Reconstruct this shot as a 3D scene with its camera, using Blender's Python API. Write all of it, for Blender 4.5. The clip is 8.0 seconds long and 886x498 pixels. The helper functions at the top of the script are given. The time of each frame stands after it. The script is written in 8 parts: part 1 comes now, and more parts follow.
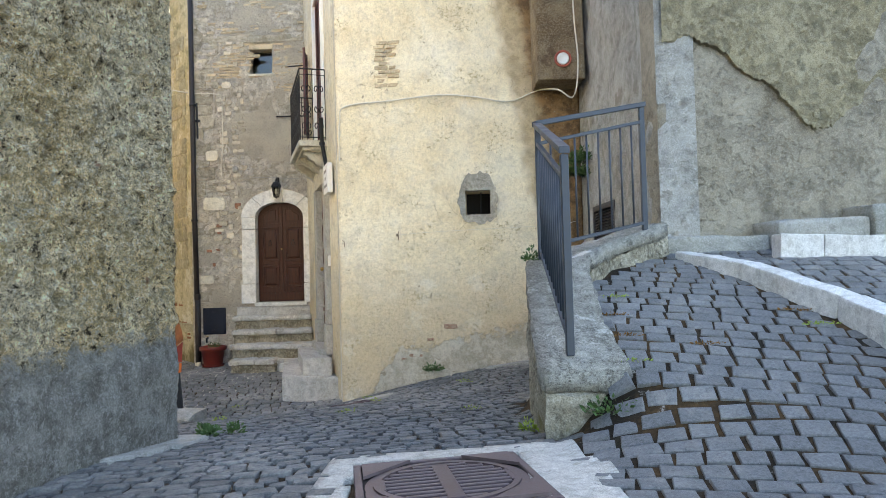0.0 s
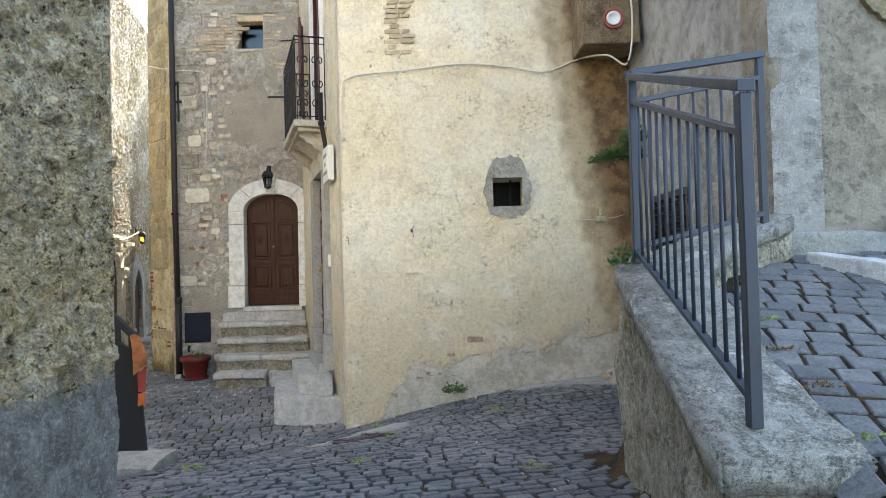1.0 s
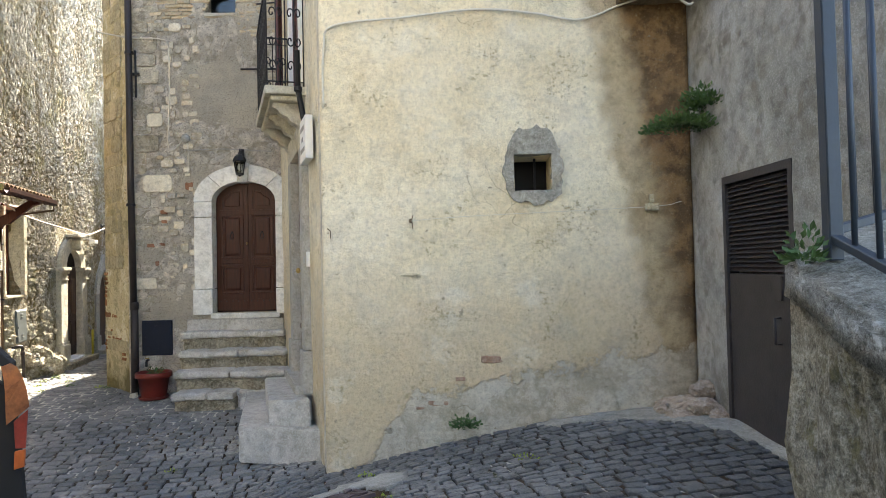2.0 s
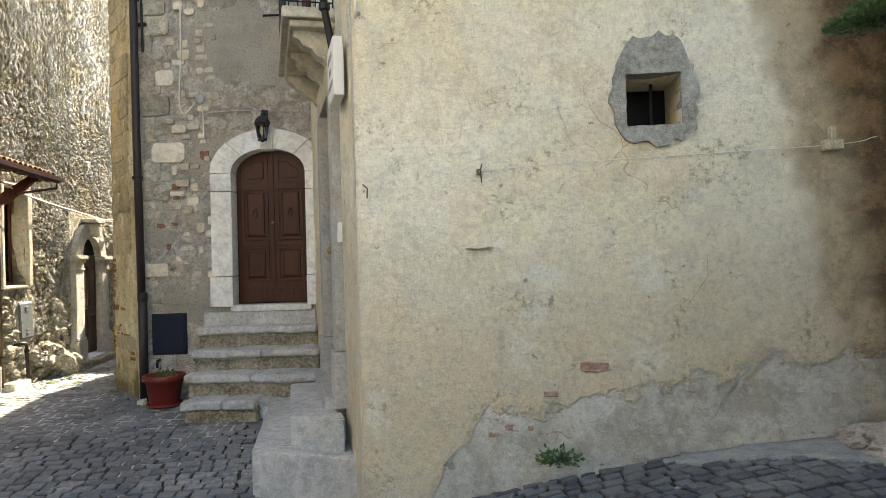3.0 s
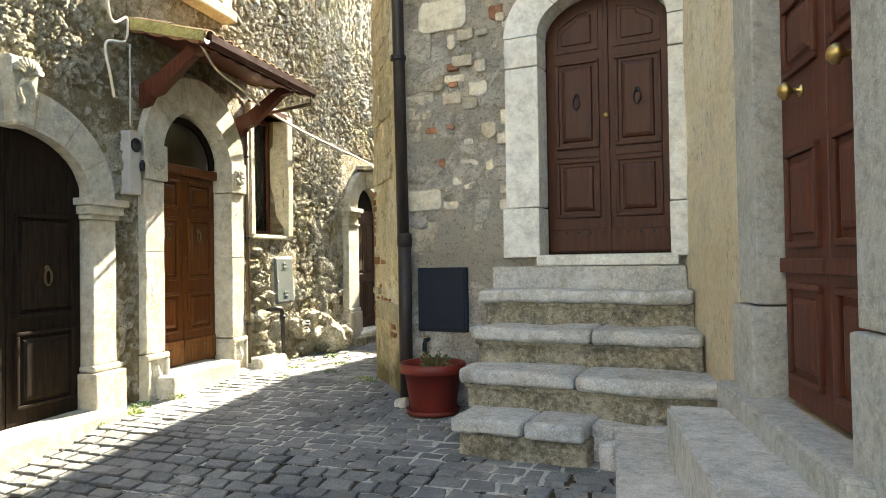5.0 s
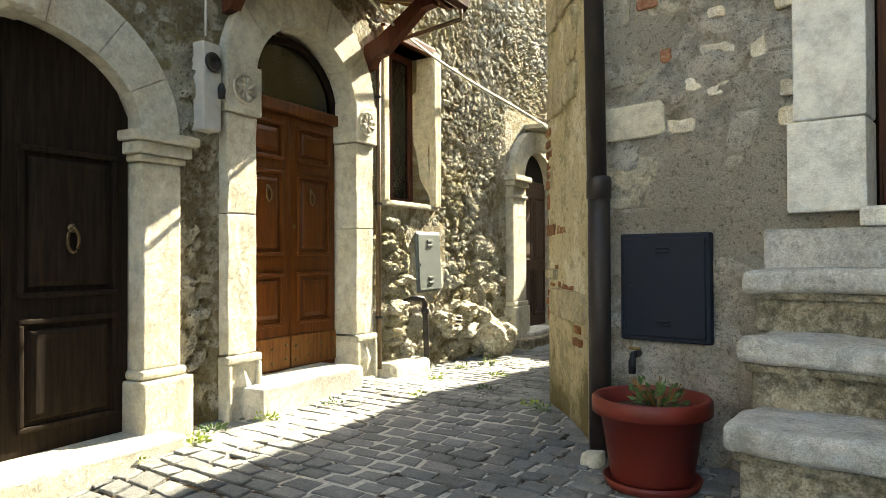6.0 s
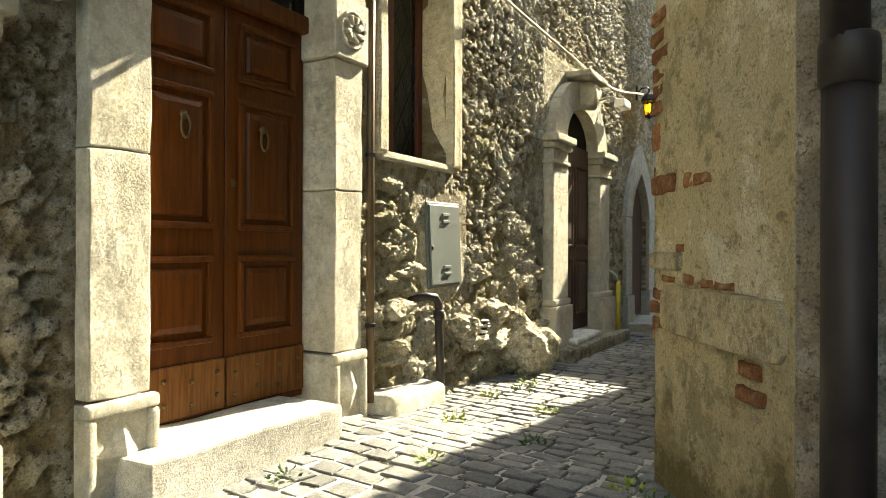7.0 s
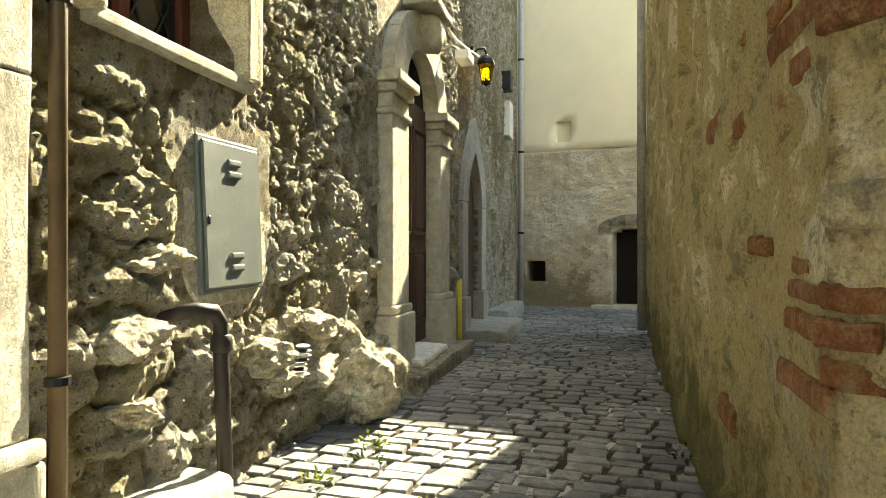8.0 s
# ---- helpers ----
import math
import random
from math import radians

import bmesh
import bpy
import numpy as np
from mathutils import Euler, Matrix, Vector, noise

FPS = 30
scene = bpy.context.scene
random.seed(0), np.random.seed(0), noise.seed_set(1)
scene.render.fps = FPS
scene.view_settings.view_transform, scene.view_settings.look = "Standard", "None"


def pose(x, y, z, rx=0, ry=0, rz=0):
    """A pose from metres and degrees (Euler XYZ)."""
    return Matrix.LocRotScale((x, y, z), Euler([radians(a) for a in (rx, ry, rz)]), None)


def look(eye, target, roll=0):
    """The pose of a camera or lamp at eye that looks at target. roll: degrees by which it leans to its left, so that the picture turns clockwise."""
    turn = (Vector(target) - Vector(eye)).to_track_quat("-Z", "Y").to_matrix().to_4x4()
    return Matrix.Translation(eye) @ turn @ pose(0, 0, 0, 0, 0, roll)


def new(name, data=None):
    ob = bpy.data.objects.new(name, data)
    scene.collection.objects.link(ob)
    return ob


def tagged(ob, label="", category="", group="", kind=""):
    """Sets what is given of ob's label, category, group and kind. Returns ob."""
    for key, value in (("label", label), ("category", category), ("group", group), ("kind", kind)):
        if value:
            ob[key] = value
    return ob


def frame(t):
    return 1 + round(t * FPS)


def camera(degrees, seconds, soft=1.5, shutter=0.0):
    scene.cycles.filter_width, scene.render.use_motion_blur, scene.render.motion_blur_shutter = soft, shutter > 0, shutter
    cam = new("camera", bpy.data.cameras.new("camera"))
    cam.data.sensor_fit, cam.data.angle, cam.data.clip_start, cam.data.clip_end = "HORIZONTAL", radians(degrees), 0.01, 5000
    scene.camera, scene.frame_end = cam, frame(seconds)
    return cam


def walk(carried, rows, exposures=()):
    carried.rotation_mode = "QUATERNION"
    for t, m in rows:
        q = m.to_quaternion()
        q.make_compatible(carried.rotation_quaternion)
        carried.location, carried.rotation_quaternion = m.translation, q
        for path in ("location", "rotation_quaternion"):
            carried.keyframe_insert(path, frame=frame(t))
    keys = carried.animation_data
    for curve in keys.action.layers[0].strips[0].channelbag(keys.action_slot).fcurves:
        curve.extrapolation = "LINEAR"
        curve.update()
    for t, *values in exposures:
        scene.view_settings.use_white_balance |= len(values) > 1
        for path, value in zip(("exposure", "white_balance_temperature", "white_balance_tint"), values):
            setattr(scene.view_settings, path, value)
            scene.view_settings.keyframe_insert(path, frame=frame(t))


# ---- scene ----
cam = camera(66.0, 8.0, soft=0.7)
PATH = [
    (0, (0.046, -0.001, 1.813), (0.034, 1.998, 1.87), -1.6),
    (0.5, (-0.155, 0.716, 1.871), (-0.163, 2.715, 1.925), -1.5),
    (1, (-0.316, 1.49, 1.877), (-0.306, 3.489, 1.925), -1.5),
    (1.2, (-0.375, 1.815, 1.869), (-0.358, 3.815, 1.924), -1.2),
    (2.5, (-0.51, 4.07, 1.871), (-0.471, 6.069, 1.916), -1.5),
    (3, (-0.676, 4.968, 1.714), (-0.768, 6.966, 1.752), -1.7),
    (3.5, (-0.865, 5.843, 1.586), (-1.2, 7.815, 1.613), -1.6),
    (4, (-1.227, 6.773, 1.415), (-1.757, 8.701, 1.454), -1.3),
    (4.5, (-1.627, 7.704, 1.287), (-2.361, 9.564, 1.324), -0.9),
    (5, (-2.106, 8.566, 1.212), (-3.0, 10.355, 1.246), -0.9),
    (5.2, (-2.337, 8.905, 1.16), (-3.349, 10.629, 1.198), -0.9),
    (6.3, (-3.675, 10.828, 0.97), (-5.002, 12.324, 0.997), -0.1),
    (6.5, (-3.956, 11.08, 0.926), (-5.279, 12.58, 0.96), -0.2),
    (7, (-4.591, 11.759, 0.971), (-5.913, 13.261, 0.973), 0.2),
    (7.5, (-5.283, 12.456, 0.908), (-6.431, 14.093, 0.914), 0.4),
    (8, (-5.852, 13.19, 0.868), (-6.663, 15.018, 0.877), 0.0),
]
EXPOSURES = [(0, 2.77, 7250, 13), (1.2, 2.75, 7000, 13), (2.5, 2.60, 7000, 13), (3.5, 2.56, 7500, 11), (4, 2.70, 7600, 10), (5.2, 3.06, 7300, 6), (6.5, 2.72, 7900, 3.5), (7.5, 2.42, 8200, 2), (8, 2.78, 8400, 0.5)]
walk(cam, [(t, look(eye, target, roll)) for t, eye, target, roll in PATH], EXPOSURES)

# ---- sky and sun: clear day, sun low over the far end of the alley ----
SUN = Vector((-0.02, 1.0, 0.77)).normalized()
world = bpy.data.worlds.new("sky")
scene.world = world
world.use_nodes = True
sky = world.node_tree.nodes.new("ShaderNodeTexSky")
sky.sky_type, sky.sun_disc = "NISHITA", False
sky.sun_elevation, sky.sun_rotation = math.asin(SUN.z), math.atan2(SUN.x, SUN.y)
world.node_tree.links.new(sky.outputs[0], world.node_tree.nodes["Background"].inputs[0])
world.node_tree.nodes["Background"].inputs[1].default_value = 0.15
sun_data = bpy.data.lights.new("sun", "SUN")
sun_data.energy, sun_data.angle, sun_data.color = 4.5, radians(0.5), (1.0, 0.94, 0.82)
sun = new("sun", sun_data)
sun.matrix_world = look(SUN * 60, (0, 0, 0))


# ---- materials ----
def ramp_node(nt, fac, stops):
    r = nt.nodes.new("ShaderNodeValToRGB")
    while len(r.color_ramp.elements) < len(stops):
        r.color_ramp.elements.new(0.5)
    for e, (p, c) in zip(r.color_ramp.elements, stops):
        e.position, e.color = p, (c, c, c, 1) if isinstance(c, (int, float)) else (*c, 1)
    nt.links.new(fac, r.inputs[0])
    return r.outputs[0]


def noise_node(nt, vec, scale, detail=4, rough=0.6, stretch=None):
    n = nt.nodes.new("ShaderNodeTexNoise")
    n.inputs["Scale"].default_value, n.inputs["Detail"].default_value, n.inputs["Roughness"].default_value = scale, detail, rough
    if stretch:
        m = nt.nodes.new("ShaderNodeMapping")
        m.inputs["Scale"].default_value = stretch
        nt.links.new(vec, m.inputs[0])
        vec = m.outputs[0]
    nt.links.new(vec, n.inputs["Vector"])
    return n.outputs[0]


def noise_out(nt, vec, scale):
    n = nt.nodes.new("ShaderNodeTexNoise")
    n.inputs["Scale"].default_value = scale
    nt.links.new(vec, n.inputs["Vector"])
    return n.outputs[1]


def voronoi_node(nt, vec, scale, feature="F1", out="Distance"):
    n = nt.nodes.new("ShaderNodeTexVoronoi")
    n.feature = feature
    n.inputs["Scale"].default_value = scale
    nt.links.new(vec, n.inputs["Vector"])
    return n.outputs[out]


def mix_node(nt, fac, a, b, mode="MIX"):
    m = nt.nodes.new("ShaderNodeMix")
    m.data_type, m.blend_type = "RGBA", mode
    for sock, v in ((m.inputs[0], fac), (m.inputs[6], a), (m.inputs[7], b)):
        if hasattr(v, "is_output"):
            nt.links.new(v, sock)
        elif isinstance(v, (int, float)):
            sock.default_value = v
        else:
            sock.default_value = (*v, 1)
    return m.outputs[2]


def math_node(nt, op, a, b=0.0):
    m = nt.nodes.new("ShaderNodeMath")
    m.operation = op
    for sock, v in zip(m.inputs, (a, b)):
        if hasattr(v, "is_output"):
            nt.links.new(v, sock)
        else:
            sock.default_value = v
    return m.outputs[0]


def span_node(nt, v, a, b):
    m = nt.nodes.new("ShaderNodeMapRange")
    m.interpolation_type = "SMOOTHSTEP"
    m.inputs[1].default_value, m.inputs[2].default_value = a, b
    nt.links.new(v, m.inputs[0])
    return m.outputs[0]


def start(name, rough=0.9, metal=0.0, spec=0.3):
    m = bpy.data.materials.new(name)
    m.use_nodes = True
    nt = m.node_tree
    p = nt.nodes["Principled BSDF"]
    p.inputs["Roughness"].default_value, p.inputs["Metallic"].default_value = rough, metal
    p.inputs["Specular IOR Level"].default_value = spec
    geo = nt.nodes.new("ShaderNodeNewGeometry")
    return m, nt, p, geo.outputs["Position"]


def bump(nt, p, height, strength, dist, base=None):
    b = nt.nodes.new("ShaderNodeBump")
    b.inputs["Strength"].default_value, b.inputs["Distance"].default_value = strength, dist
    nt.links.new(height, b.inputs["Height"])
    if base:
        nt.links.new(base, b.inputs["Normal"])
    nt.links.new(b.outputs[0], p.inputs["Normal"])
    return b.outputs[0]


def axes(nt, vec):
    s = nt.nodes.new("ShaderNodeSeparateXYZ")
    nt.links.new(vec, s.inputs[0])
    return s.outputs


def stony(name, dark, mid, light, big=1.2, fine=40, rough=0.92, relief=0.012, pits=0.0, pit_scale=30, pit_color=(0.05, 0.045, 0.035),
          spots=None, spot_scale=6, vary=0.0, spec=0.25, speck=1.0):
    """A mineral surface: two scales of colour, optional pits, stains and a tone of its own for each piece."""
    m, nt, p, vec = start(name, rough, 0, spec)
    a = noise_node(nt, vec, big, 6, 0.65)
    b = noise_node(nt, vec, fine, 5, 0.7)
    mottle = noise_node(nt, vec, big * 5, 8, 0.75)
    grain = noise_node(nt, vec, fine * 4, 3, 0.7)
    col = mix_node(nt, span_node(nt, a, 0.35, 0.65), dark, mid)
    col = mix_node(nt, math_node(nt, "MULTIPLY", span_node(nt, b, 0.42, 0.7), 0.65), col, light)
    col = mix_node(nt, 1.0, col, ramp_node(nt, mottle, [(0.36, 0.74), (0.5, 1.0), (0.66, 1.16)]), "MULTIPLY")
    col = mix_node(nt, 1.0, col, ramp_node(nt, grain, [(0.3, 1 - 0.34 * speck), (0.5, 1.0), (0.72, 1 + 0.2 * speck)]), "MULTIPLY")
    if spots:
        s = noise_node(nt, vec, spot_scale, 8, 0.75)
        col = mix_node(nt, math_node(nt, "MULTIPLY", span_node(nt, s, 0.55, 0.66), 0.8), col, spots)
    h = math_node(nt, "ADD", b, math_node(nt, "ADD", math_node(nt, "MULTIPLY", mottle, 1.2), math_node(nt, "MULTIPLY", grain, 0.25)))
    if pits:
        warp = mix_node(nt, 0.06, vec, noise_out(nt, vec, pit_scale * 0.5), "LINEAR_LIGHT")
        v = voronoi_node(nt, warp, pit_scale)
        n2 = noise_node(nt, vec, pit_scale * 0.22, 8, 0.75)
        n3 = noise_node(nt, vec, pit_scale * 0.9, 6, 0.75)
        k = math_node(nt, "ADD", math_node(nt, "MULTIPLY", v, 0.35), math_node(nt, "ADD", math_node(nt, "MULTIPLY", n2, -1.1), math_node(nt, "MULTIPLY", n3, -0.8)))
        mask = span_node(nt, k, -1.05, -0.72)
        col = mix_node(nt, math_node(nt, "MULTIPLY", math_node(nt, "SUBTRACT", 1.0, mask), pits), col, pit_color)
        h = math_node(nt, "ADD", math_node(nt, "MULTIPLY", h, 0.5), mask)
    if vary:
        o = nt.nodes.new("ShaderNodeObjectInfo")
        g = nt.nodes.new("ShaderNodeNewGeometry")
        r = math_node(nt, "FRACT", math_node(nt, "ADD", o.outputs["Random"], g.outputs["Random Per Island"]))
        col = mix_node(nt, 1.0, col, ramp_node(nt, r, [(0, 1 - vary), (0.6, 1.0), (1, 1 + vary * 0.8)]), "MULTIPLY")
    nt.links.new(col, p.inputs["Base Color"])
    bump(nt, p, h, 0.7, relief)
    return m


def plain(name, color, rough=0.5, metal=0.0, wear=0.15, scale=12, relief=0.002, spec=0.4):
    """Paint, metal, plastic or cloth: an even colour with faint wear."""
    m, nt, p, vec = start(name, rough, metal, spec)
    n = noise_node(nt, vec, scale, 6, 0.7)
    lo = tuple(c * (1 - wear) for c in color)
    hi = tuple(min(1, c * (1 + wear)) for c in color)
    nt.links.new(ramp_node(nt, n, [(0.3, lo), (0.7, hi)]), p.inputs["Base Color"])
    nt.links.new(ramp_node(nt, n, [(0.3, max(0.05, rough - 0.1)), (0.7, min(1, rough + 0.12))]), p.inputs["Roughness"])
    bump(nt, p, noise_node(nt, vec, scale * 6, 4), 0.35, relief)
    return m


def timber(name, dark, light, rough=0.5, gloss=0.4):
    m, nt, p, vec = start(name, rough, 0, gloss)
    g = noise_node(nt, vec, 14, 6, 0.65, (3, 3, 0.22))
    f = noise_node(nt, vec, 90, 4, 0.6, (2, 2, 0.12))
    col = mix_node(nt, span_node(nt, g, 0.3, 0.7), dark, light)
    col = mix_node(nt, math_node(nt, "MULTIPLY", span_node(nt, f, 0.5, 0.75), 0.5), col, tuple(c * 0.5 for c in dark))
    nt.links.new(col, p.inputs["Base Color"])
    bump(nt, p, f, 0.4, 0.002)
    return m


def cream_plaster(name="cream_plaster", tint=(1, 1, 1), worn=0.28, damp_from=1.42):
    """Old lime plaster of the corner house: cream above, ochre lower down, bare grey render at the foot, a broad dark run of damp in the inner corner."""
    m, nt, p, vec = start(name, 0.93, 0, 0.2)
    x, y, z = axes(nt, vec)
    a = noise_node(nt, vec, 0.9, 7, 0.65)
    b = noise_node(nt, vec, 5, 7, 0.7)
    f = noise_node(nt, vec, 55, 5, 0.7)
    col = mix_node(nt, span_node(nt, a, 0.35, 0.68), (0.78, 0.675, 0.465), (0.86, 0.785, 0.60))
    low = span_node(nt, math_node(nt, "ADD", z, math_node(nt, "MULTIPLY", a, -2.2)), 1.4, -0.4)
    col = mix_node(nt, math_node(nt, "MULTIPLY", low, 0.75), col, (0.58, 0.46, 0.29))
    col = mix_node(nt, math_node(nt, "MULTIPLY", span_node(nt, b, 0.50, 0.64), worn), col, (0.47, 0.43, 0.34))
    c = noise_node(nt, vec, 2.1, 8, 0.72)
    col = mix_node(nt, math_node(nt, "MULTIPLY", span_node(nt, c, 0.52, 0.68), 0.5), col, (0.62, 0.50, 0.30))
    col = mix_node(nt, math_node(nt, "MULTIPLY", span_node(nt, c, 0.46, 0.34), 0.55), col, (0.80, 0.745, 0.61))
    lich = math_node(nt, "MULTIPLY", span_node(nt, noise_node(nt, vec, 2.2, 3), 0.54, 0.62), span_node(nt, noise_node(nt, vec, 22, 7, 0.8), 0.52, 0.6))
    col = mix_node(nt, math_node(nt, "MULTIPLY", lich, 0.7), col, (0.30, 0.24, 0.11))
    foot = math_node(nt, "ADD", math_node(nt, "SUBTRACT", z, math_node(nt, "MULTIPLY", x, 0.17)), math_node(nt, "MULTIPLY", b, -0.6))
    foot = math_node(nt, "ADD", foot, math_node(nt, "MULTIPLY", span_node(nt, x, -0.6, -1.2), 0.6))
    bare = span_node(nt, foot, 0.53, 0.47)
    col = mix_node(nt, bare, col, mix_node(nt, span_node(nt, b, 0.4, 0.6), (0.46, 0.41, 0.31), (0.62, 0.57, 0.46)))
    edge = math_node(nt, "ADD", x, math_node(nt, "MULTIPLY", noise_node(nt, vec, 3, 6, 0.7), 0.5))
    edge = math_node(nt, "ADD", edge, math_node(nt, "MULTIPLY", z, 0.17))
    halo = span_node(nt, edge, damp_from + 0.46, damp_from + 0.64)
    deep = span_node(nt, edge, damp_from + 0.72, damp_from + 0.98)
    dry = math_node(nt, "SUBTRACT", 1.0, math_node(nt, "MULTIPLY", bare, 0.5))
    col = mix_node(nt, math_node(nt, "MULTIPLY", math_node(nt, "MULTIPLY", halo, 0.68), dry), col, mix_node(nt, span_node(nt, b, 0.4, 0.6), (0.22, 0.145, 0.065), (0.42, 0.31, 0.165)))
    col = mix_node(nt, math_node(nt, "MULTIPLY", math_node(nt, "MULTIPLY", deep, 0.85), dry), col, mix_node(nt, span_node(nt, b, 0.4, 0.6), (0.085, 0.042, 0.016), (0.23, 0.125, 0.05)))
    col = mix_node(nt, math_node(nt, "MULTIPLY", span_node(nt, f, 0.58, 0.68), 0.55), col, (0.40, 0.34, 0.23))
    crack = voronoi_node(nt, mix_node(nt, 0.25, vec, noise_out(nt, vec, 2.5), "LINEAR_LIGHT"), 0.9, "DISTANCE_TO_EDGE")
    line = math_node(nt, "MULTIPLY", span_node(nt, crack, 0.004, 0.001), span_node(nt, c, 0.53, 0.58))
    col = mix_node(nt, math_node(nt, "MULTIPLY", line, 0.45), col, (0.20, 0.16, 0.10))
    chip = math_node(nt, "MULTIPLY", span_node(nt, noise_node(nt, vec, 9, 5, 0.6), 0.66, 0.68), span_node(nt, b, 0.5, 0.55))
    col = mix_node(nt, math_node(nt, "MULTIPLY", chip, 0.8), col, (0.33, 0.28, 0.20))
    grain = noise_node(nt, vec, 160, 3, 0.7)
    col = mix_node(nt, 1.0, col, ramp_node(nt, grain, [(0.3, 0.76), (0.5, 1.0), (0.7, 1.12)]), "MULTIPLY")
    rough_patch = noise_node(nt, vec, 24, 6, 0.75)
    col = mix_node(nt, 1.0, col, ramp_node(nt, rough_patch, [(0.34, 0.82), (0.5, 1.0), (0.66, 1.1)]), "MULTIPLY")
    col = mix_node(nt, 1.0, col, tint, "MULTIPLY")
    nt.links.new(col, p.inputs["Base Color"])
    h = math_node(nt, "ADD", math_node(nt, "MULTIPLY", f, 0.18), math_node(nt, "MULTIPLY", b, 1.6))
    h = math_node(nt, "SUBTRACT", h, math_node(nt, "ADD", math_node(nt, "MULTIPLY", bare, 0.6), math_node(nt, "MULTIPLY", chip, 0.6)))
    bump(nt, p, math_node(nt, "ADD", math_node(nt, "ADD", h, math_node(nt, "MULTIPLY", c, 1.5)), math_node(nt, "ADD", math_node(nt, "MULTIPLY", rough_patch, 0.4), math_node(nt, "MULTIPLY", grain, 0.08))), 1.0, 0.03)
    return m


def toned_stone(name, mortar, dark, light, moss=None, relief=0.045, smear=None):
    """Rubble whose stones carry their own tone (attribute), bedded in mortar. Where bed goes by depth, the mortar brown
    also paints shade into the recesses.
    """
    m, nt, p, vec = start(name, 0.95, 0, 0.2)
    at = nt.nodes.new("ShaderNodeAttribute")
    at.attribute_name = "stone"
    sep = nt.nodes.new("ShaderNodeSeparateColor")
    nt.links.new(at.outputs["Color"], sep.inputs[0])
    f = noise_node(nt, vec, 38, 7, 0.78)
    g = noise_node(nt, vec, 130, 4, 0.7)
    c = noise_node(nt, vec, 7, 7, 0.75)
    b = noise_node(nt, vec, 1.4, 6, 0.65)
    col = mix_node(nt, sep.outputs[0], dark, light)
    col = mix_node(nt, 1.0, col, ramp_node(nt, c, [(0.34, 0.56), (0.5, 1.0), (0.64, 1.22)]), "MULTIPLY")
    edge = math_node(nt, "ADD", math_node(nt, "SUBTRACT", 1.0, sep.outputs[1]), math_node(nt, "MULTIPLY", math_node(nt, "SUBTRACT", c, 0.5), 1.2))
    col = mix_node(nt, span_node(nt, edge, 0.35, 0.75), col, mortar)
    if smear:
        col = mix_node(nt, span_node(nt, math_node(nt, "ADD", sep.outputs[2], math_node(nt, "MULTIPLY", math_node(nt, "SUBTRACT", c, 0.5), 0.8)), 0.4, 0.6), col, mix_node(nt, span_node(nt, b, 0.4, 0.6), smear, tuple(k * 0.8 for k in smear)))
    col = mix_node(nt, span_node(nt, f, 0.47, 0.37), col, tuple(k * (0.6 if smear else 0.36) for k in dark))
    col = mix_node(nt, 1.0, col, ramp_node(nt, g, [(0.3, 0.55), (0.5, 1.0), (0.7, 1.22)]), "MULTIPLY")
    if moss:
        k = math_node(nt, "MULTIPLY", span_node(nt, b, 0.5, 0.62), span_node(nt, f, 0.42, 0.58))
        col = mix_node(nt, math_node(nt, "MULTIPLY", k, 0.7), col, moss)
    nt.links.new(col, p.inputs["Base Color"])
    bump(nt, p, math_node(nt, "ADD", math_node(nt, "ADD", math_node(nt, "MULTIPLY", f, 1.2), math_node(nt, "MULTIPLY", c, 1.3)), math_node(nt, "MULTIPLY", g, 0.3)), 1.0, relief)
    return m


def old_wall(name, base, pale, grey, ochre, red, red_at, moss):
    """Layers of old render: pale remains, grey smears, ochre ground, brick dust where bricks lie near the face, moss in blotches."""
    m, nt, p, vec = start(name, 0.95, 0, 0.2)
    x, y, z = axes(nt, vec)
    a = noise_node(nt, vec, 0.9, 8, 0.7)
    c = noise_node(nt, vec, 2.6, 9, 0.75)
    d = noise_node(nt, vec, 6.5, 8, 0.75, (1.0, 1.0, 1.6))
    f = noise_node(nt, vec, 36, 7, 0.78)
    g = noise_node(nt, vec, 120, 4, 0.7)
    col = mix_node(nt, span_node(nt, a, 0.4, 0.6), base, ochre)
    col = mix_node(nt, span_node(nt, c, 0.53, 0.58), col, pale)
    col = mix_node(nt, math_node(nt, "MULTIPLY", span_node(nt, c, 0.46, 0.41), 0.8), col, grey)
    col = mix_node(nt, math_node(nt, "MULTIPLY", span_node(nt, d, red_at, red_at + 0.05), 0.75), col, red)
    col = mix_node(nt, math_node(nt, "MULTIPLY", span_node(nt, d, 0.42, 0.36), 0.6), col, tuple(k * 0.5 for k in grey))
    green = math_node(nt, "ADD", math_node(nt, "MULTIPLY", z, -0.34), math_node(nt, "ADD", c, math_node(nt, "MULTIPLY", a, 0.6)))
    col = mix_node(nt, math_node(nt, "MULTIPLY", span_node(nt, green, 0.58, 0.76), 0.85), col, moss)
    col = mix_node(nt, span_node(nt, f, 0.46, 0.33), col, tuple(k * 0.4 for k in base))
    col = mix_node(nt, 1.0, col, ramp_node(nt, g, [(0.3, 0.62), (0.5, 1.0), (0.7, 1.22)]), "MULTIPLY")
    nt.links.new(col, p.inputs["Base Color"])
    h = math_node(nt, "ADD", math_node(nt, "ADD", math_node(nt, "MULTIPLY", f, 0.7), math_node(nt, "MULTIPLY", c, 2.5)), math_node(nt, "MULTIPLY", d, 1.4))
    bump(nt, p, h, 0.9, 0.03)
    return m


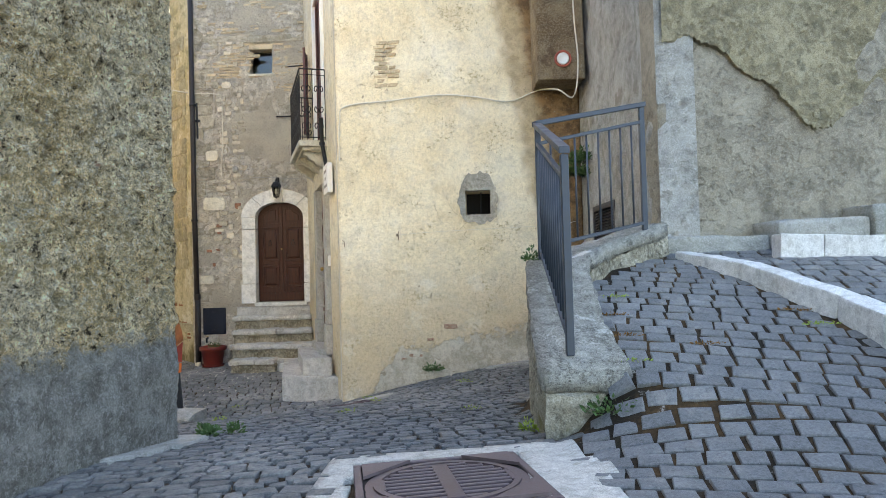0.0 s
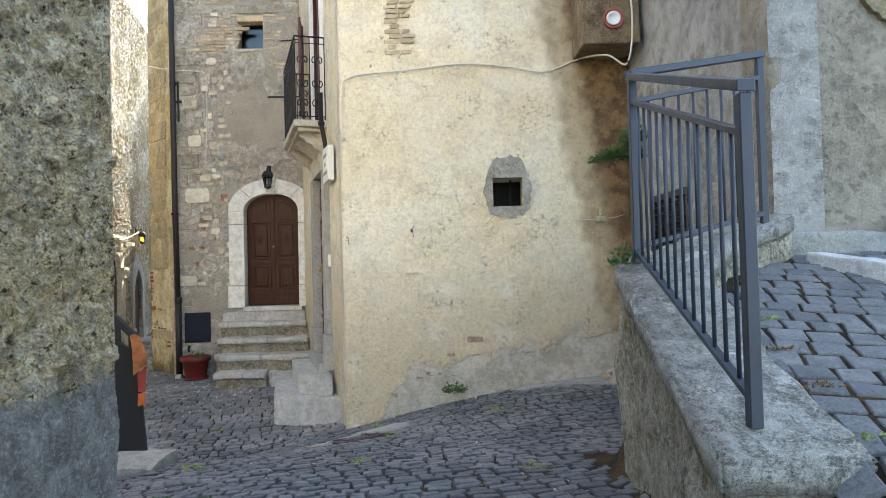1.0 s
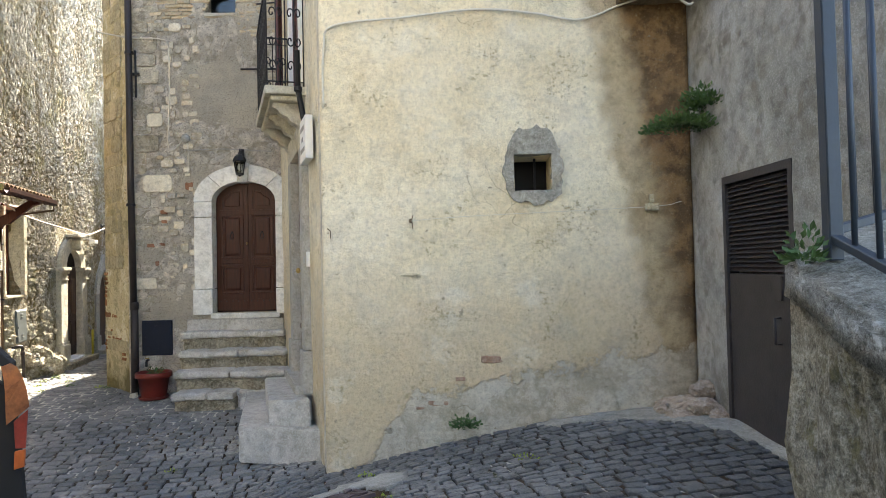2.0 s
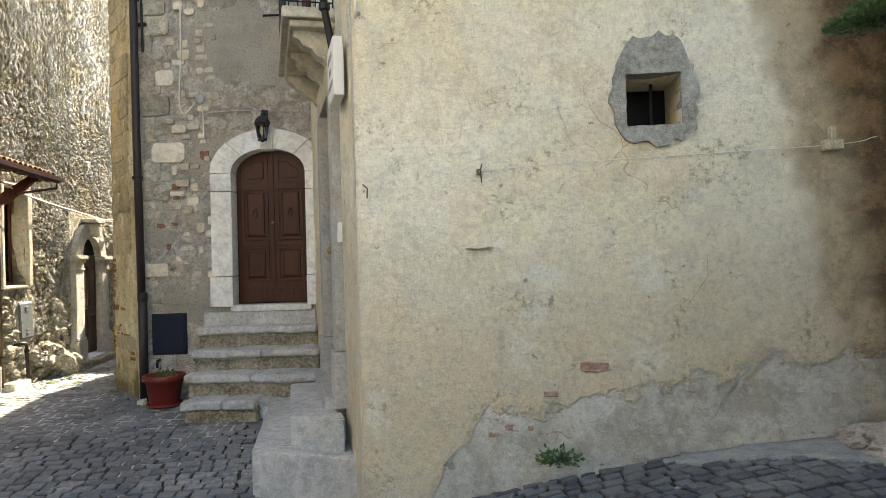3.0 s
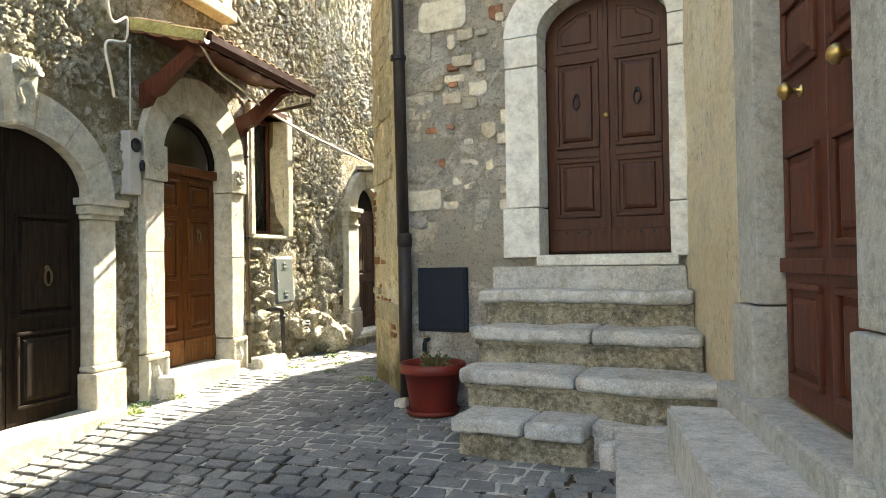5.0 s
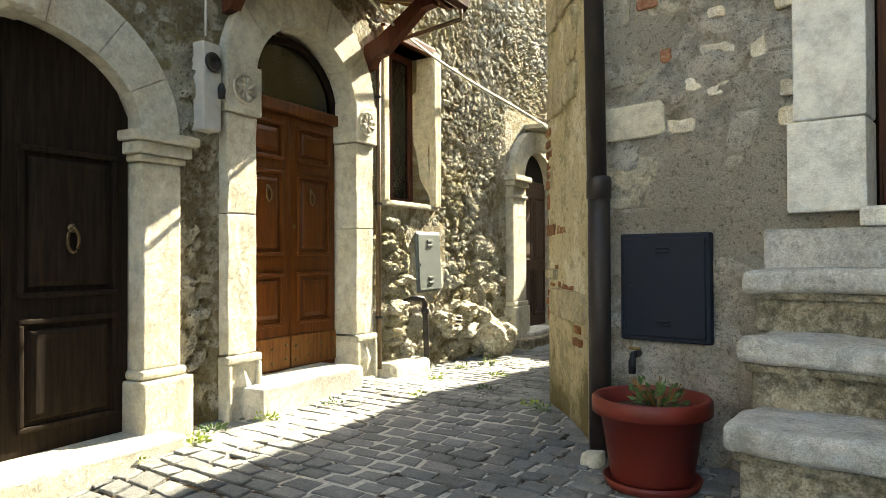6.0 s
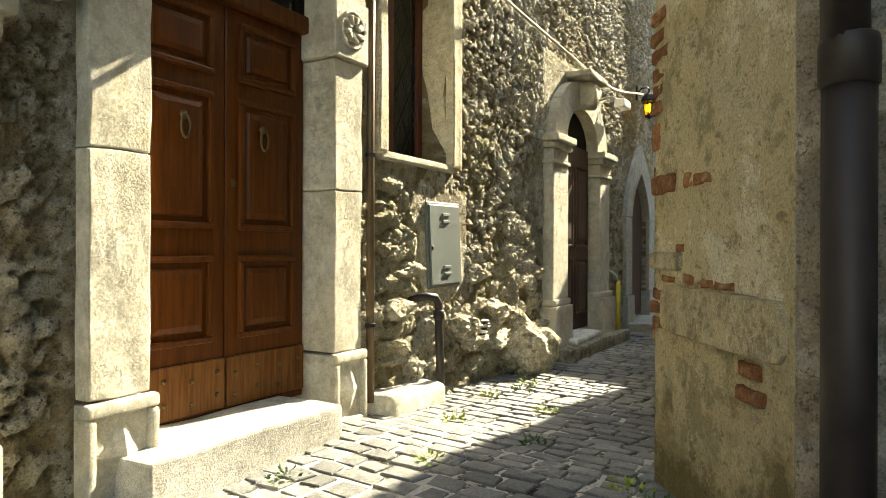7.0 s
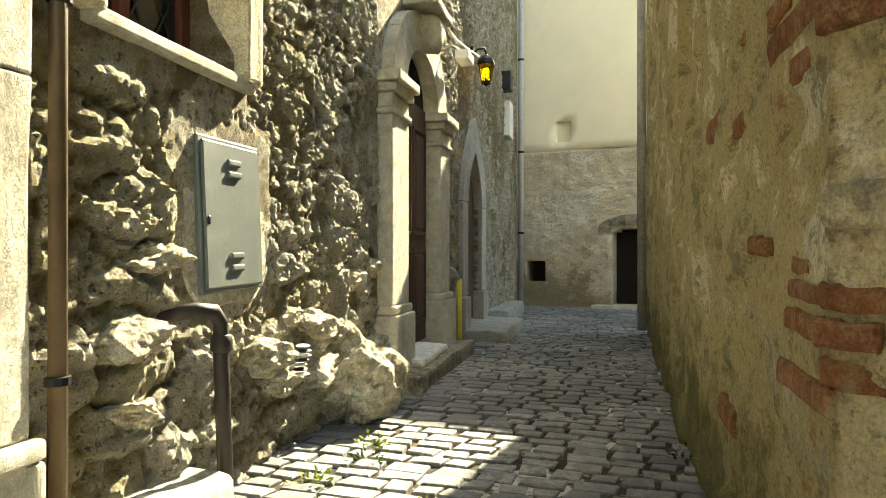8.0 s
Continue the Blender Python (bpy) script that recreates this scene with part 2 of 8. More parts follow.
def pebbly():
    """Coarse rough-cast: pale grit with ochre and dark pockets, lichen, and a darker grey cement coat along the foot.
    Dark specks and clumps paint in the shade of its crevices.
    """
    m, nt, p, vec = start("pebbly_render", 0.95, 0, 0.2)
    x, y, z = axes(nt, vec)
    a = noise_node(nt, vec, 1.3, 9, 0.72)
    b = noise_node(nt, vec, 7, 9, 0.8)
    f = noise_node(nt, vec, 27, 9, 0.85)
    g = noise_node(nt, vec, 80, 4, 0.8)
    warp = mix_node(nt, 0.05, vec, noise_out(nt, vec, 20), "LINEAR_LIGHT")
    v = voronoi_node(nt, warp, 26)
    col = mix_node(nt, span_node(nt, a, 0.40, 0.60), (0.72, 0.57, 0.33), (0.90, 0.82, 0.63))
    col = mix_node(nt, span_node(nt, f, 0.53, 0.57), col, (0.88, 0.86, 0.80))
    tiny = noise_node(nt, vec, 75, 5, 0.75)
    col = mix_node(nt, span_node(nt, noise_node(nt, vec, 95, 3, 0.7), 0.54, 0.62), col, (0.93, 0.88, 0.75))
    olive = math_node(nt, "MULTIPLY", span_node(nt, b, 0.54, 0.62), 0.75)
    col = mix_node(nt, olive, col, (0.44, 0.34, 0.16))
    # dark specks and gaps between grains: crevice shade put into the colour
    col = mix_node(nt, span_node(nt, tiny, 0.45, 0.37), col, (0.23, 0.18, 0.105))
    col = mix_node(nt, math_node(nt, "MULTIPLY", span_node(nt, v, 0.46, 0.62), 0.4), col, (0.42, 0.34, 0.21))
    crevice_shade = math_node(nt, "ADD", f, math_node(nt, "MULTIPLY", b, 0.5))
    col = mix_node(nt, span_node(nt, crevice_shade, 0.70, 0.65), col, (0.07, 0.055, 0.035))
    col = mix_node(nt, math_node(nt, "MULTIPLY", span_node(nt, noise_node(nt, vec, 3.4, 4, 0.6), 0.66, 0.69), 0.8), col, (0.36, 0.16, 0.10))
    col = mix_node(nt, 1.0, col, ramp_node(nt, g, [(0.32, 0.45), (0.5, 1.0), (0.68, 1.3)]), "MULTIPLY")
    # shading of the larger lumps, painted as tone
    clump_shade = noise_node(nt, vec, 15, 5, 0.7)
    col = mix_node(nt, 1.0, col, ramp_node(nt, clump_shade, [(0.36, 0.62), (0.5, 1.05), (0.64, 1.3)]), "MULTIPLY")
    col = mix_node(nt, 1.0, col, (1.08, 1.01, 0.87), "MULTIPLY")
    foot = span_node(nt, math_node(nt, "ADD", z, math_node(nt, "ADD", math_node(nt, "MULTIPLY", b, -0.5), math_node(nt, "MULTIPLY", f, -0.15))), 1.16, 1.06)
    black = math_node(nt, "MULTIPLY", span_node(nt, noise_node(nt, vec, 1.7, 5, 0.7), 0.58, 0.66), span_node(nt, f, 0.46, 0.54))
    col = mix_node(nt, math_node(nt, "MULTIPLY", black, 0.75), col, (0.085, 0.07, 0.05))
    grey = mix_node(nt, span_node(nt, b, 0.4, 0.6), (0.25, 0.235, 0.20), (0.46, 0.44, 0.39))
    grey = mix_node(nt, math_node(nt, "MULTIPLY", span_node(nt, f, 0.52, 0.57), 0.7), grey, (0.62, 0.60, 0.55))
    grey = mix_node(nt, span_node(nt, f, 0.42, 0.30), grey, (0.10, 0.09, 0.075))
    grey = mix_node(nt, 1.0, grey, ramp_node(nt, g, [(0.32, 0.6), (0.5, 0.95), (0.68, 1.3)]), "MULTIPLY")
    col = mix_node(nt, foot, col, grey)
    nt.links.new(col, p.inputs["Base Color"])
    h = math_node(nt, "ADD", math_node(nt, "ADD", math_node(nt, "MULTIPLY", f, 1.3), math_node(nt, "MULTIPLY", b, 2.0)), math_node(nt, "ADD", math_node(nt, "MULTIPLY", v, -0.7), math_node(nt, "MULTIPLY", tiny, 0.6)))
    bump(nt, p, h, 1.0, 0.055)
    return m


def cobble_stone(name, tone, spread=1.0, dusty=0.42):
    """Worn basalt setts: blue-grey, each with its own tone, with broad patches dulled by pale lime dust. Tone and dust
    also carry how brightly a stretch is lit.
    """
    m, nt, p, vec = start(name, 0.6, 0, 0.4)
    o = nt.nodes.new("ShaderNodeObjectInfo")
    g = nt.nodes.new("ShaderNodeNewGeometry")
    r = math_node(nt, "FRACT", math_node(nt, "ADD", o.outputs["Random"], g.outputs["Random Per Island"]))
    dust = noise_node(nt, vec, 0.8, 7, 0.7)
    c = noise_node(nt, vec, 14, 7, 0.75)
    f = noise_node(nt, vec, 70, 6, 0.75)
    s = noise_node(nt, vec, 240, 3, 0.7)
    r = math_node(nt, "ADD", math_node(nt, "MULTIPLY", r, spread), 0.5 - 0.5 * spread)
    col = ramp_node(nt, r, [(k, tuple(v * tone for v in c)) for k, c in ((0.0, (0.062, 0.065, 0.066)), (0.35, (0.106, 0.110, 0.110)), (0.8, (0.150, 0.154, 0.151)), (1.0, (0.20, 0.20, 0.192)))])
    col = mix_node(nt, 1.0, col, ramp_node(nt, f, [(0.32, 0.6), (0.5, 1.0), (0.68, 1.4)]), "MULTIPLY")
    lime = math_node(nt, "MULTIPLY", span_node(nt, dust, 0.45, 0.62), span_node(nt, c, 0.42, 0.58))
    col = mix_node(nt, math_node(nt, "MULTIPLY", lime, dusty), col, (0.40, 0.385, 0.345))
    col = mix_node(nt, math_node(nt, "MULTIPLY", span_node(nt, s, 0.60, 0.68), 0.5), col, (0.34, 0.34, 0.33))
    nt.links.new(col, p.inputs["Base Color"])
    nt.links.new(ramp_node(nt, c, [(0.3, 0.45), (0.7, 0.85)]), p.inputs["Roughness"])
    bump(nt, p, math_node(nt, "ADD", math_node(nt, "MULTIPLY", c, 1.5), f), 0.8, 0.010)
    return m


def joint_fill():
    """Between the setts: dark damp soil, in places grey mortar that rises between them (attribute), some moss."""
    m, nt, p, vec = start("joint_fill", 0.95, 0, 0.2)
    at = nt.nodes.new("ShaderNodeAttribute")
    at.attribute_name = "fill"
    a = noise_node(nt, vec, 1.7, 7, 0.7)
    f = noise_node(nt, vec, 45, 6, 0.75)
    col = mix_node(nt, span_node(nt, a, 0.4, 0.62), (0.022, 0.019, 0.015), (0.070, 0.045, 0.024))
    col = mix_node(nt, span_node(nt, a, 0.40, 0.34), col, (0.055, 0.062, 0.022))
    x, y, z = axes(nt, vec)
    up = math_node(nt, "MULTIPLY", span_node(nt, x, 0.5, 0.7), span_node(nt, y, 6.3, 6.0))
    col = mix_node(nt, math_node(nt, "MULTIPLY", up, 0.8), col, mix_node(nt, span_node(nt, a, 0.42, 0.6), (0.022, 0.016, 0.010), (0.085, 0.048, 0.018)))
    sliver = math_node(nt, "ADD", noise_node(nt, vec, 8, 5, 0.7), math_node(nt, "MULTIPLY", at.outputs["Fac"], 0.42))
    col = mix_node(nt, span_node(nt, sliver, 0.66, 0.78), col, (0.46, 0.44, 0.39))
    col = mix_node(nt, 1.0, col, ramp_node(nt, f, [(0.3, 0.6), (0.5, 1.0), (0.7, 1.3)]), "MULTIPLY")
    nt.links.new(col, p.inputs["Base Color"])
    bump(nt, p, f, 0.9, 0.012)
    return m


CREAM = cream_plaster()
EDGE_PLASTER = stony("mottled_edge_plaster", (0.50, 0.455, 0.36), (0.66, 0.61, 0.50), (0.76, 0.71, 0.60), 2.2, 60, relief=0.02, pits=0.25, pit_scale=30, pit_color=(0.34, 0.29, 0.19), spots=(0.52, 0.44, 0.26), spot_scale=3.5)
SIDE_PLASTER = cream_plaster("greyed_cream_plaster", (0.93, 0.95, 0.97), 0.4, 9.0)
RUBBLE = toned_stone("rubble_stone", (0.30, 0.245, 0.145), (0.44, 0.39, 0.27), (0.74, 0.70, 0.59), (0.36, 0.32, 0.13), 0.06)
MASONRY = toned_stone("smeared_masonry", (0.54, 0.485, 0.38), (0.44, 0.39, 0.30), (0.78, 0.73, 0.64), None, 0.05, (0.64, 0.585, 0.475))
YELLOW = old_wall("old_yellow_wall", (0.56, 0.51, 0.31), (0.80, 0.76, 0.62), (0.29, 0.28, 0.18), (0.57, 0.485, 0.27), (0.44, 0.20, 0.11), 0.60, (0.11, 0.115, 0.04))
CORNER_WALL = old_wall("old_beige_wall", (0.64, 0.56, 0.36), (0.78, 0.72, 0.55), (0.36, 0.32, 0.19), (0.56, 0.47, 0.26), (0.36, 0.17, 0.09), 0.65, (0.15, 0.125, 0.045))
PEBBLE = pebbly()
GREY_RENDER = stony("grey_render", (0.28, 0.27, 0.235), (0.40, 0.39, 0.355), (0.50, 0.49, 0.45), 0.8, 60, relief=0.04, pits=0.55, pit_scale=9, pit_color=(0.16, 0.145, 0.11), spots=(0.22, 0.20, 0.16), spot_scale=1.6)
BEIGE_RENDER = stony("beige_render", (0.25, 0.215, 0.155), (0.36, 0.32, 0.245), (0.43, 0.39, 0.315), 0.6, 60, relief=0.035, pits=0.3, pit_scale=16, spots=(0.18, 0.165, 0.135), spot_scale=0.9)
OLD_COAT = stony("old_yellowish_coat", (0.23, 0.195, 0.115), (0.30, 0.26, 0.165), (0.35, 0.31, 0.215), 1.5, 20, relief=0.04, pits=0.3, pit_scale=14, spots=(0.17, 0.145, 0.09), spot_scale=3)
CEMENT_PATCH = stony("cement_patch", (0.28, 0.26, 0.21), (0.38, 0.36, 0.30), (0.45, 0.43, 0.38), 4, 40, relief=0.015)
FAR_PLASTER = plain("far_cream_plaster", (0.84, 0.78, 0.60), 0.9, 0, 0.05, 1.5, 0.004, 0.2)
FAR_BARE = old_wall("far_bare_render", (0.68, 0.61, 0.47), (0.76, 0.71, 0.59), (0.50, 0.46, 0.37), (0.64, 0.54, 0.38), (0.44, 0.28, 0.18), 0.64, (0.26, 0.21, 0.12))
LIMESTONE = stony("pale_limestone", (0.56, 0.52, 0.40), (0.68, 0.645, 0.54), (0.76, 0.735, 0.65), 2.2, 70, rough=0.88, relief=0.022, pits=0.22, pit_scale=85, pit_color=(0.36, 0.32, 0.22), spots=(0.50, 0.45, 0.32), spot_scale=2.5, vary=0.06, speck=0.6)
WHITE_STONE = stony("white_stone", (0.50, 0.485, 0.44), (0.62, 0.61, 0.57), (0.68, 0.67, 0.64), 3, 34, rough=0.8, relief=0.006, spots=(0.40, 0.38, 0.33), spot_scale=9)
STEP_STONE = stony("worn_step_stone", (0.46, 0.445, 0.40), (0.60, 0.585, 0.545), (0.68, 0.67, 0.64), 3, 60, rough=0.88, relief=0.016, pits=0.25, pit_scale=70, pit_color=(0.22, 0.20, 0.15), spots=(0.34, 0.32, 0.26), spot_scale=3.5, vary=0.08)
GREY_STONE = stony("dressed_grey_stone", (0.33, 0.32, 0.28), (0.42, 0.41, 0.37), (0.48, 0.47, 0.43), 5, 70, relief=0.008)
CONCRETE = stony("weathered_concrete", (0.27, 0.265, 0.225), (0.37, 0.36, 0.32), (0.47, 0.46, 0.42), 2.2, 60, relief=0.012, spots=(0.20, 0.19, 0.15), spot_scale=11)
COPING = stony("speckled_coping", (0.24, 0.23, 0.19), (0.36, 0.345, 0.295), (0.46, 0.445, 0.39), 2.2, 60, relief=0.02, pits=0.6, pit_scale=60, spots=(0.62, 0.60, 0.54), spot_scale=3.2)
LOW_WALL = stony("rubble_low_wall", (0.26, 0.23, 0.16), (0.38, 0.345, 0.26), (0.48, 0.45, 0.37), 3, 30, relief=0.04, pits=0.6, pit_scale=22, spots=(0.22, 0.20, 0.09), spot_scale=4)
WALL_STONE = stony("house_stone", (0.44, 0.38, 0.27), (0.60, 0.54, 0.43), (0.72, 0.68, 0.60), 3, 38, relief=0.014, spots=(0.40, 0.33, 0.22), spot_scale=6, vary=0.32)
BRICK = stony("old_brick", (0.22, 0.095, 0.05), (0.33, 0.15, 0.085), (0.42, 0.28, 0.19), 8, 50, relief=0.01, vary=0.2)
THIN_BRICK = stony("thin_sandy_brick", (0.42, 0.33, 0.21), (0.55, 0.45, 0.30), (0.60, 0.52, 0.38), 6, 46, relief=0.01, vary=0.22)
COBBLE = cobble_stone("basalt_cobble", 0.86, 0.8)
# alley setts: lime dust, with extra paleness painted in for the sunlight there
ALLEY_COBBLE = cobble_stone("dusty_sunlit_alley_cobble", 1.15, 0.7, 0.7)
# ramp setts: a paler type; open sky light is partly in their tone
RAMP_COBBLE = cobble_stone("sky_lit_ramp_cobble", 1.12, 0.4)
JOINT = joint_fill()
RISER_STONE = stony("stained_riser_stone", (0.20, 0.175, 0.12), (0.36, 0.32, 0.235), (0.48, 0.44, 0.35), 3, 30, relief=0.025, pits=0.5, pit_scale=24, spots=(0.10, 0.085, 0.055), spot_scale=4)

# near-black paint for sheets that stand for unlit depth behind openings
DARK = plain("unlit_depth_black", (0.012, 0.010, 0.009), 0.95, 0, 0.2)


# ---- mesh helpers ----
def link_bm(name, bm, material, parent=None, m=None, smooth=False):
    me = bpy.data.meshes.new(name)
    bmesh.ops.recalc_face_normals(bm, faces=bm.faces)
    bm.to_mesh(me)
    bm.free()
    me.materials.append(material)
    if smooth:
        me.polygons.foreach_set("use_smooth", [True] * len(me.polygons))
    ob = new(name, me)
    if parent:
        ob.parent = parent
    if m is not None:
        ob.matrix_local = m
    return ob


def part(name, bm, material, parent, label="", smooth=False):
    return tagged(link_bm(name, bm, material, parent, None, smooth), label)


def thing(name, m, label, category, group="", kind=""):
    ob = new(name)
    ob.empty_display_size = 0.1
    ob.matrix_world = m
    return tagged(ob, label, category, group, kind)


def box(x0, x1, y0, y1, z0, z1, bev=0.0, seg=1, bm=None, m=None):
    b = bmesh.new()
    bmesh.ops.create_cube(b, size=1)
    bmesh.ops.transform(b, matrix=Matrix.Translation(((x0 + x1) / 2, (y0 + y1) / 2, (z0 + z1) / 2)) @ Matrix.Diagonal((x1 - x0, y1 - y0, z1 - z0, 1)), verts=b.verts)
    if bev:
        bmesh.ops.bevel(b, geom=b.edges[:], offset=bev, segments=seg, affect="EDGES", profile=0.6)
    if m is not None:
        bmesh.ops.transform(b, matrix=m, verts=b.verts)
    return b if bm is None else join(bm, b)


def join(bm, b):
    me = bpy.data.meshes.new("tmp")
    b.to_mesh(me)
    b.free()
    bm.from_mesh(me)
    bpy.data.meshes.remove(me)
    return bm


def tube(points, r, seg=8, bm=None, r2=None, closed=False):
    """A round bar along points; r2 tapers it to its end."""
    b = bmesh.new()
    pts = [Vector(p) for p in points]
    rings = []
    for i, p in enumerate(pts):
        d = (pts[min(i + 1, len(pts) - 1)] - pts[max(i - 1, 0)]).normalized()
        u = d.cross(Vector((0.3, 0.2, 1) if abs(d.z) < 0.9 else (1, 0.1, 0))).normalized()
        v = d.cross(u)
        k = i / max(1, len(pts) - 1)
        rr = r if r2 is None else r + (r2 - r) * k
        rings.append([b.verts.new(p + rr * (math.cos(a) * u + math.sin(a) * v)) for a in [2 * math.pi * j / seg for j in range(seg)]])
    for a, c in zip(rings, rings[1:]):
        for j in range(seg):
            b.faces.new((a[j], a[(j + 1) % seg], c[(j + 1) % seg], c[j]))
    b.faces.new(rings[0][::-1])
    b.faces.new(rings[-1])
    return b if bm is None else join(bm, b)


def lathe(profile, seg=20, bm=None, m=None):
    """(radius, height) pairs turned round z."""
    b = bmesh.new()
    rings = [[b.verts.new((max(r, 1e-4) * math.cos(2 * math.pi * j / seg), max(r, 1e-4) * math.sin(2 * math.pi * j / seg), z)) for j in range(seg)] for r, z in profile]
    for a, c in zip(rings, rings[1:]):
        for j in range(seg):
            b.faces.new((a[j], a[(j + 1) % seg], c[(j + 1) % seg], c[j]))
    b.faces.new(rings[0][::-1])
    b.faces.new(rings[-1])
    if m is not None:
        bmesh.ops.transform(b, matrix=m, verts=b.verts)
    return b if bm is None else join(bm, b)


def plate(poly, y0, y1, bev=0.0, bm=None, m=None):
    """A flat outline (x, z) given the thickness y0 to y1."""
    b = bmesh.new()
    f = b.faces.new([b.verts.new((x, y0, z)) for x, z in poly])
    r = bmesh.ops.extrude_face_region(b, geom=[f])
    bmesh.ops.translate(b, vec=(0, y1 - y0, 0), verts=[v for v in r["geom"] if isinstance(v, bmesh.types.BMVert)])
    if bev:
        bmesh.ops.bevel(b, geom=b.edges[:], offset=bev, segments=1, affect="EDGES")
    if m is not None:
        bmesh.ops.transform(b, matrix=m, verts=b.verts)
    return b if bm is None else join(bm, b)


def ring(outer, inner, y0, y1, bm=None):
    """A frame between two open outlines of equal length (an arch surround)."""
    b = bmesh.new()
    rows = [[b.verts.new((x, y, z)) for x, z in line] for line, y in ((outer, y0), (inner, y0), (inner, y1), (outer, y1))]
    for a, c in zip(rows, rows[1:] + rows[:1]):
        for j in range(len(outer) - 1):
            b.faces.new((a[j], a[j + 1], c[j + 1], c[j]))
    for j in (0, -1):
        b.faces.new([r[j] for r in rows])
    return b if bm is None else join(bm, b)


def roughen(bm, amount, scale=6.0, cuts=0):
    """Worn, uneven stone: cut the edges finer and push the corners about."""
    if cuts:
        bmesh.ops.subdivide_edges(bm, edges=bm.edges[:], cuts=cuts, use_grid_fill=True)
    for v in bm.verts:
        v.co += amount * noise.noise_vector(v.co * scale + Vector((3.1, 7.7, 1.3)))
    return bm


def arc(cx, z, rx, rz, a0=180, a1=0, n=16):
    return [(cx + rx * math.cos(radians(a0 + (a1 - a0) * i / n)), z + rz * math.sin(radians(a0 + (a1 - a0) * i / n))) for i in range(n + 1)]


def wall_frame(a, b, z=0.0):
    """Along the wall from a to b, as seen by one who faces it: x to the right, y into the wall, z up."""
    u = Vector((b[0] - a[0], b[1] - a[1], 0)).normalized()
    return Matrix(((u.x, -u.y, 0, a[0]), (u.y, u.x, 0, a[1]), (0, 0, 1, z), (0, 0, 0, 1)))


def length(a, b):
    return math.hypot(b[0] - a[0], b[1] - a[1])


def cells(u, v, size, seed=0.0, jitter=0.9):
    """Cell pattern: distance to the joint, a tone for each cell."""
    u, v = np.asarray(u) / size, np.asarray(v) / size
    iu, iv = np.floor(u), np.floor(v)
    f1, f2, tone = np.full(u.shape, 9.0), np.full(u.shape, 9.0), np.zeros(u.shape)
    for du in (-1, 0, 1):
        for dv in (-1, 0, 1):
            a, b = iu + du, iv + dv
            h = np.sin(a * 127.1 + b * 311.7 + seed) * 43758.5453
            k = np.sin(a * 269.5 + b * 183.3 + seed * 1.7) * 28001.8384
            h, k = h - np.floor(h), k - np.floor(k)
            d = np.hypot(a + 0.5 + (h - 0.5) * jitter - u, b + 0.5 + (k - 0.5) * jitter - v)
            near = d < f1
            f2 = np.where(near, f1, np.minimum(f2, d))
            tone = np.where(near, (h * 7.3 + k * 3.1) % 1.0, tone)
            f1 = np.where(near, d, f1)
    return f2 - f1, tone


def lumps(u, v, scale, seed=0.0):
    return np.array([noise.noise(Vector((a * scale + seed, b * scale, seed * 0.37))) for a, b in zip(np.ravel(u), np.ravel(v))]).reshape(np.shape(u))


def cut_lines(lo, hi, res, keep):
    pts = sorted({lo, hi, *[k for k in keep if lo < k < hi]})
    out = []
    for a, b in zip(pts, pts[1:]):
        n = max(1, round((b - a) / res))
        out += [a + (b - a) * i / n for i in range(n)]
    return np.array(out + [hi])


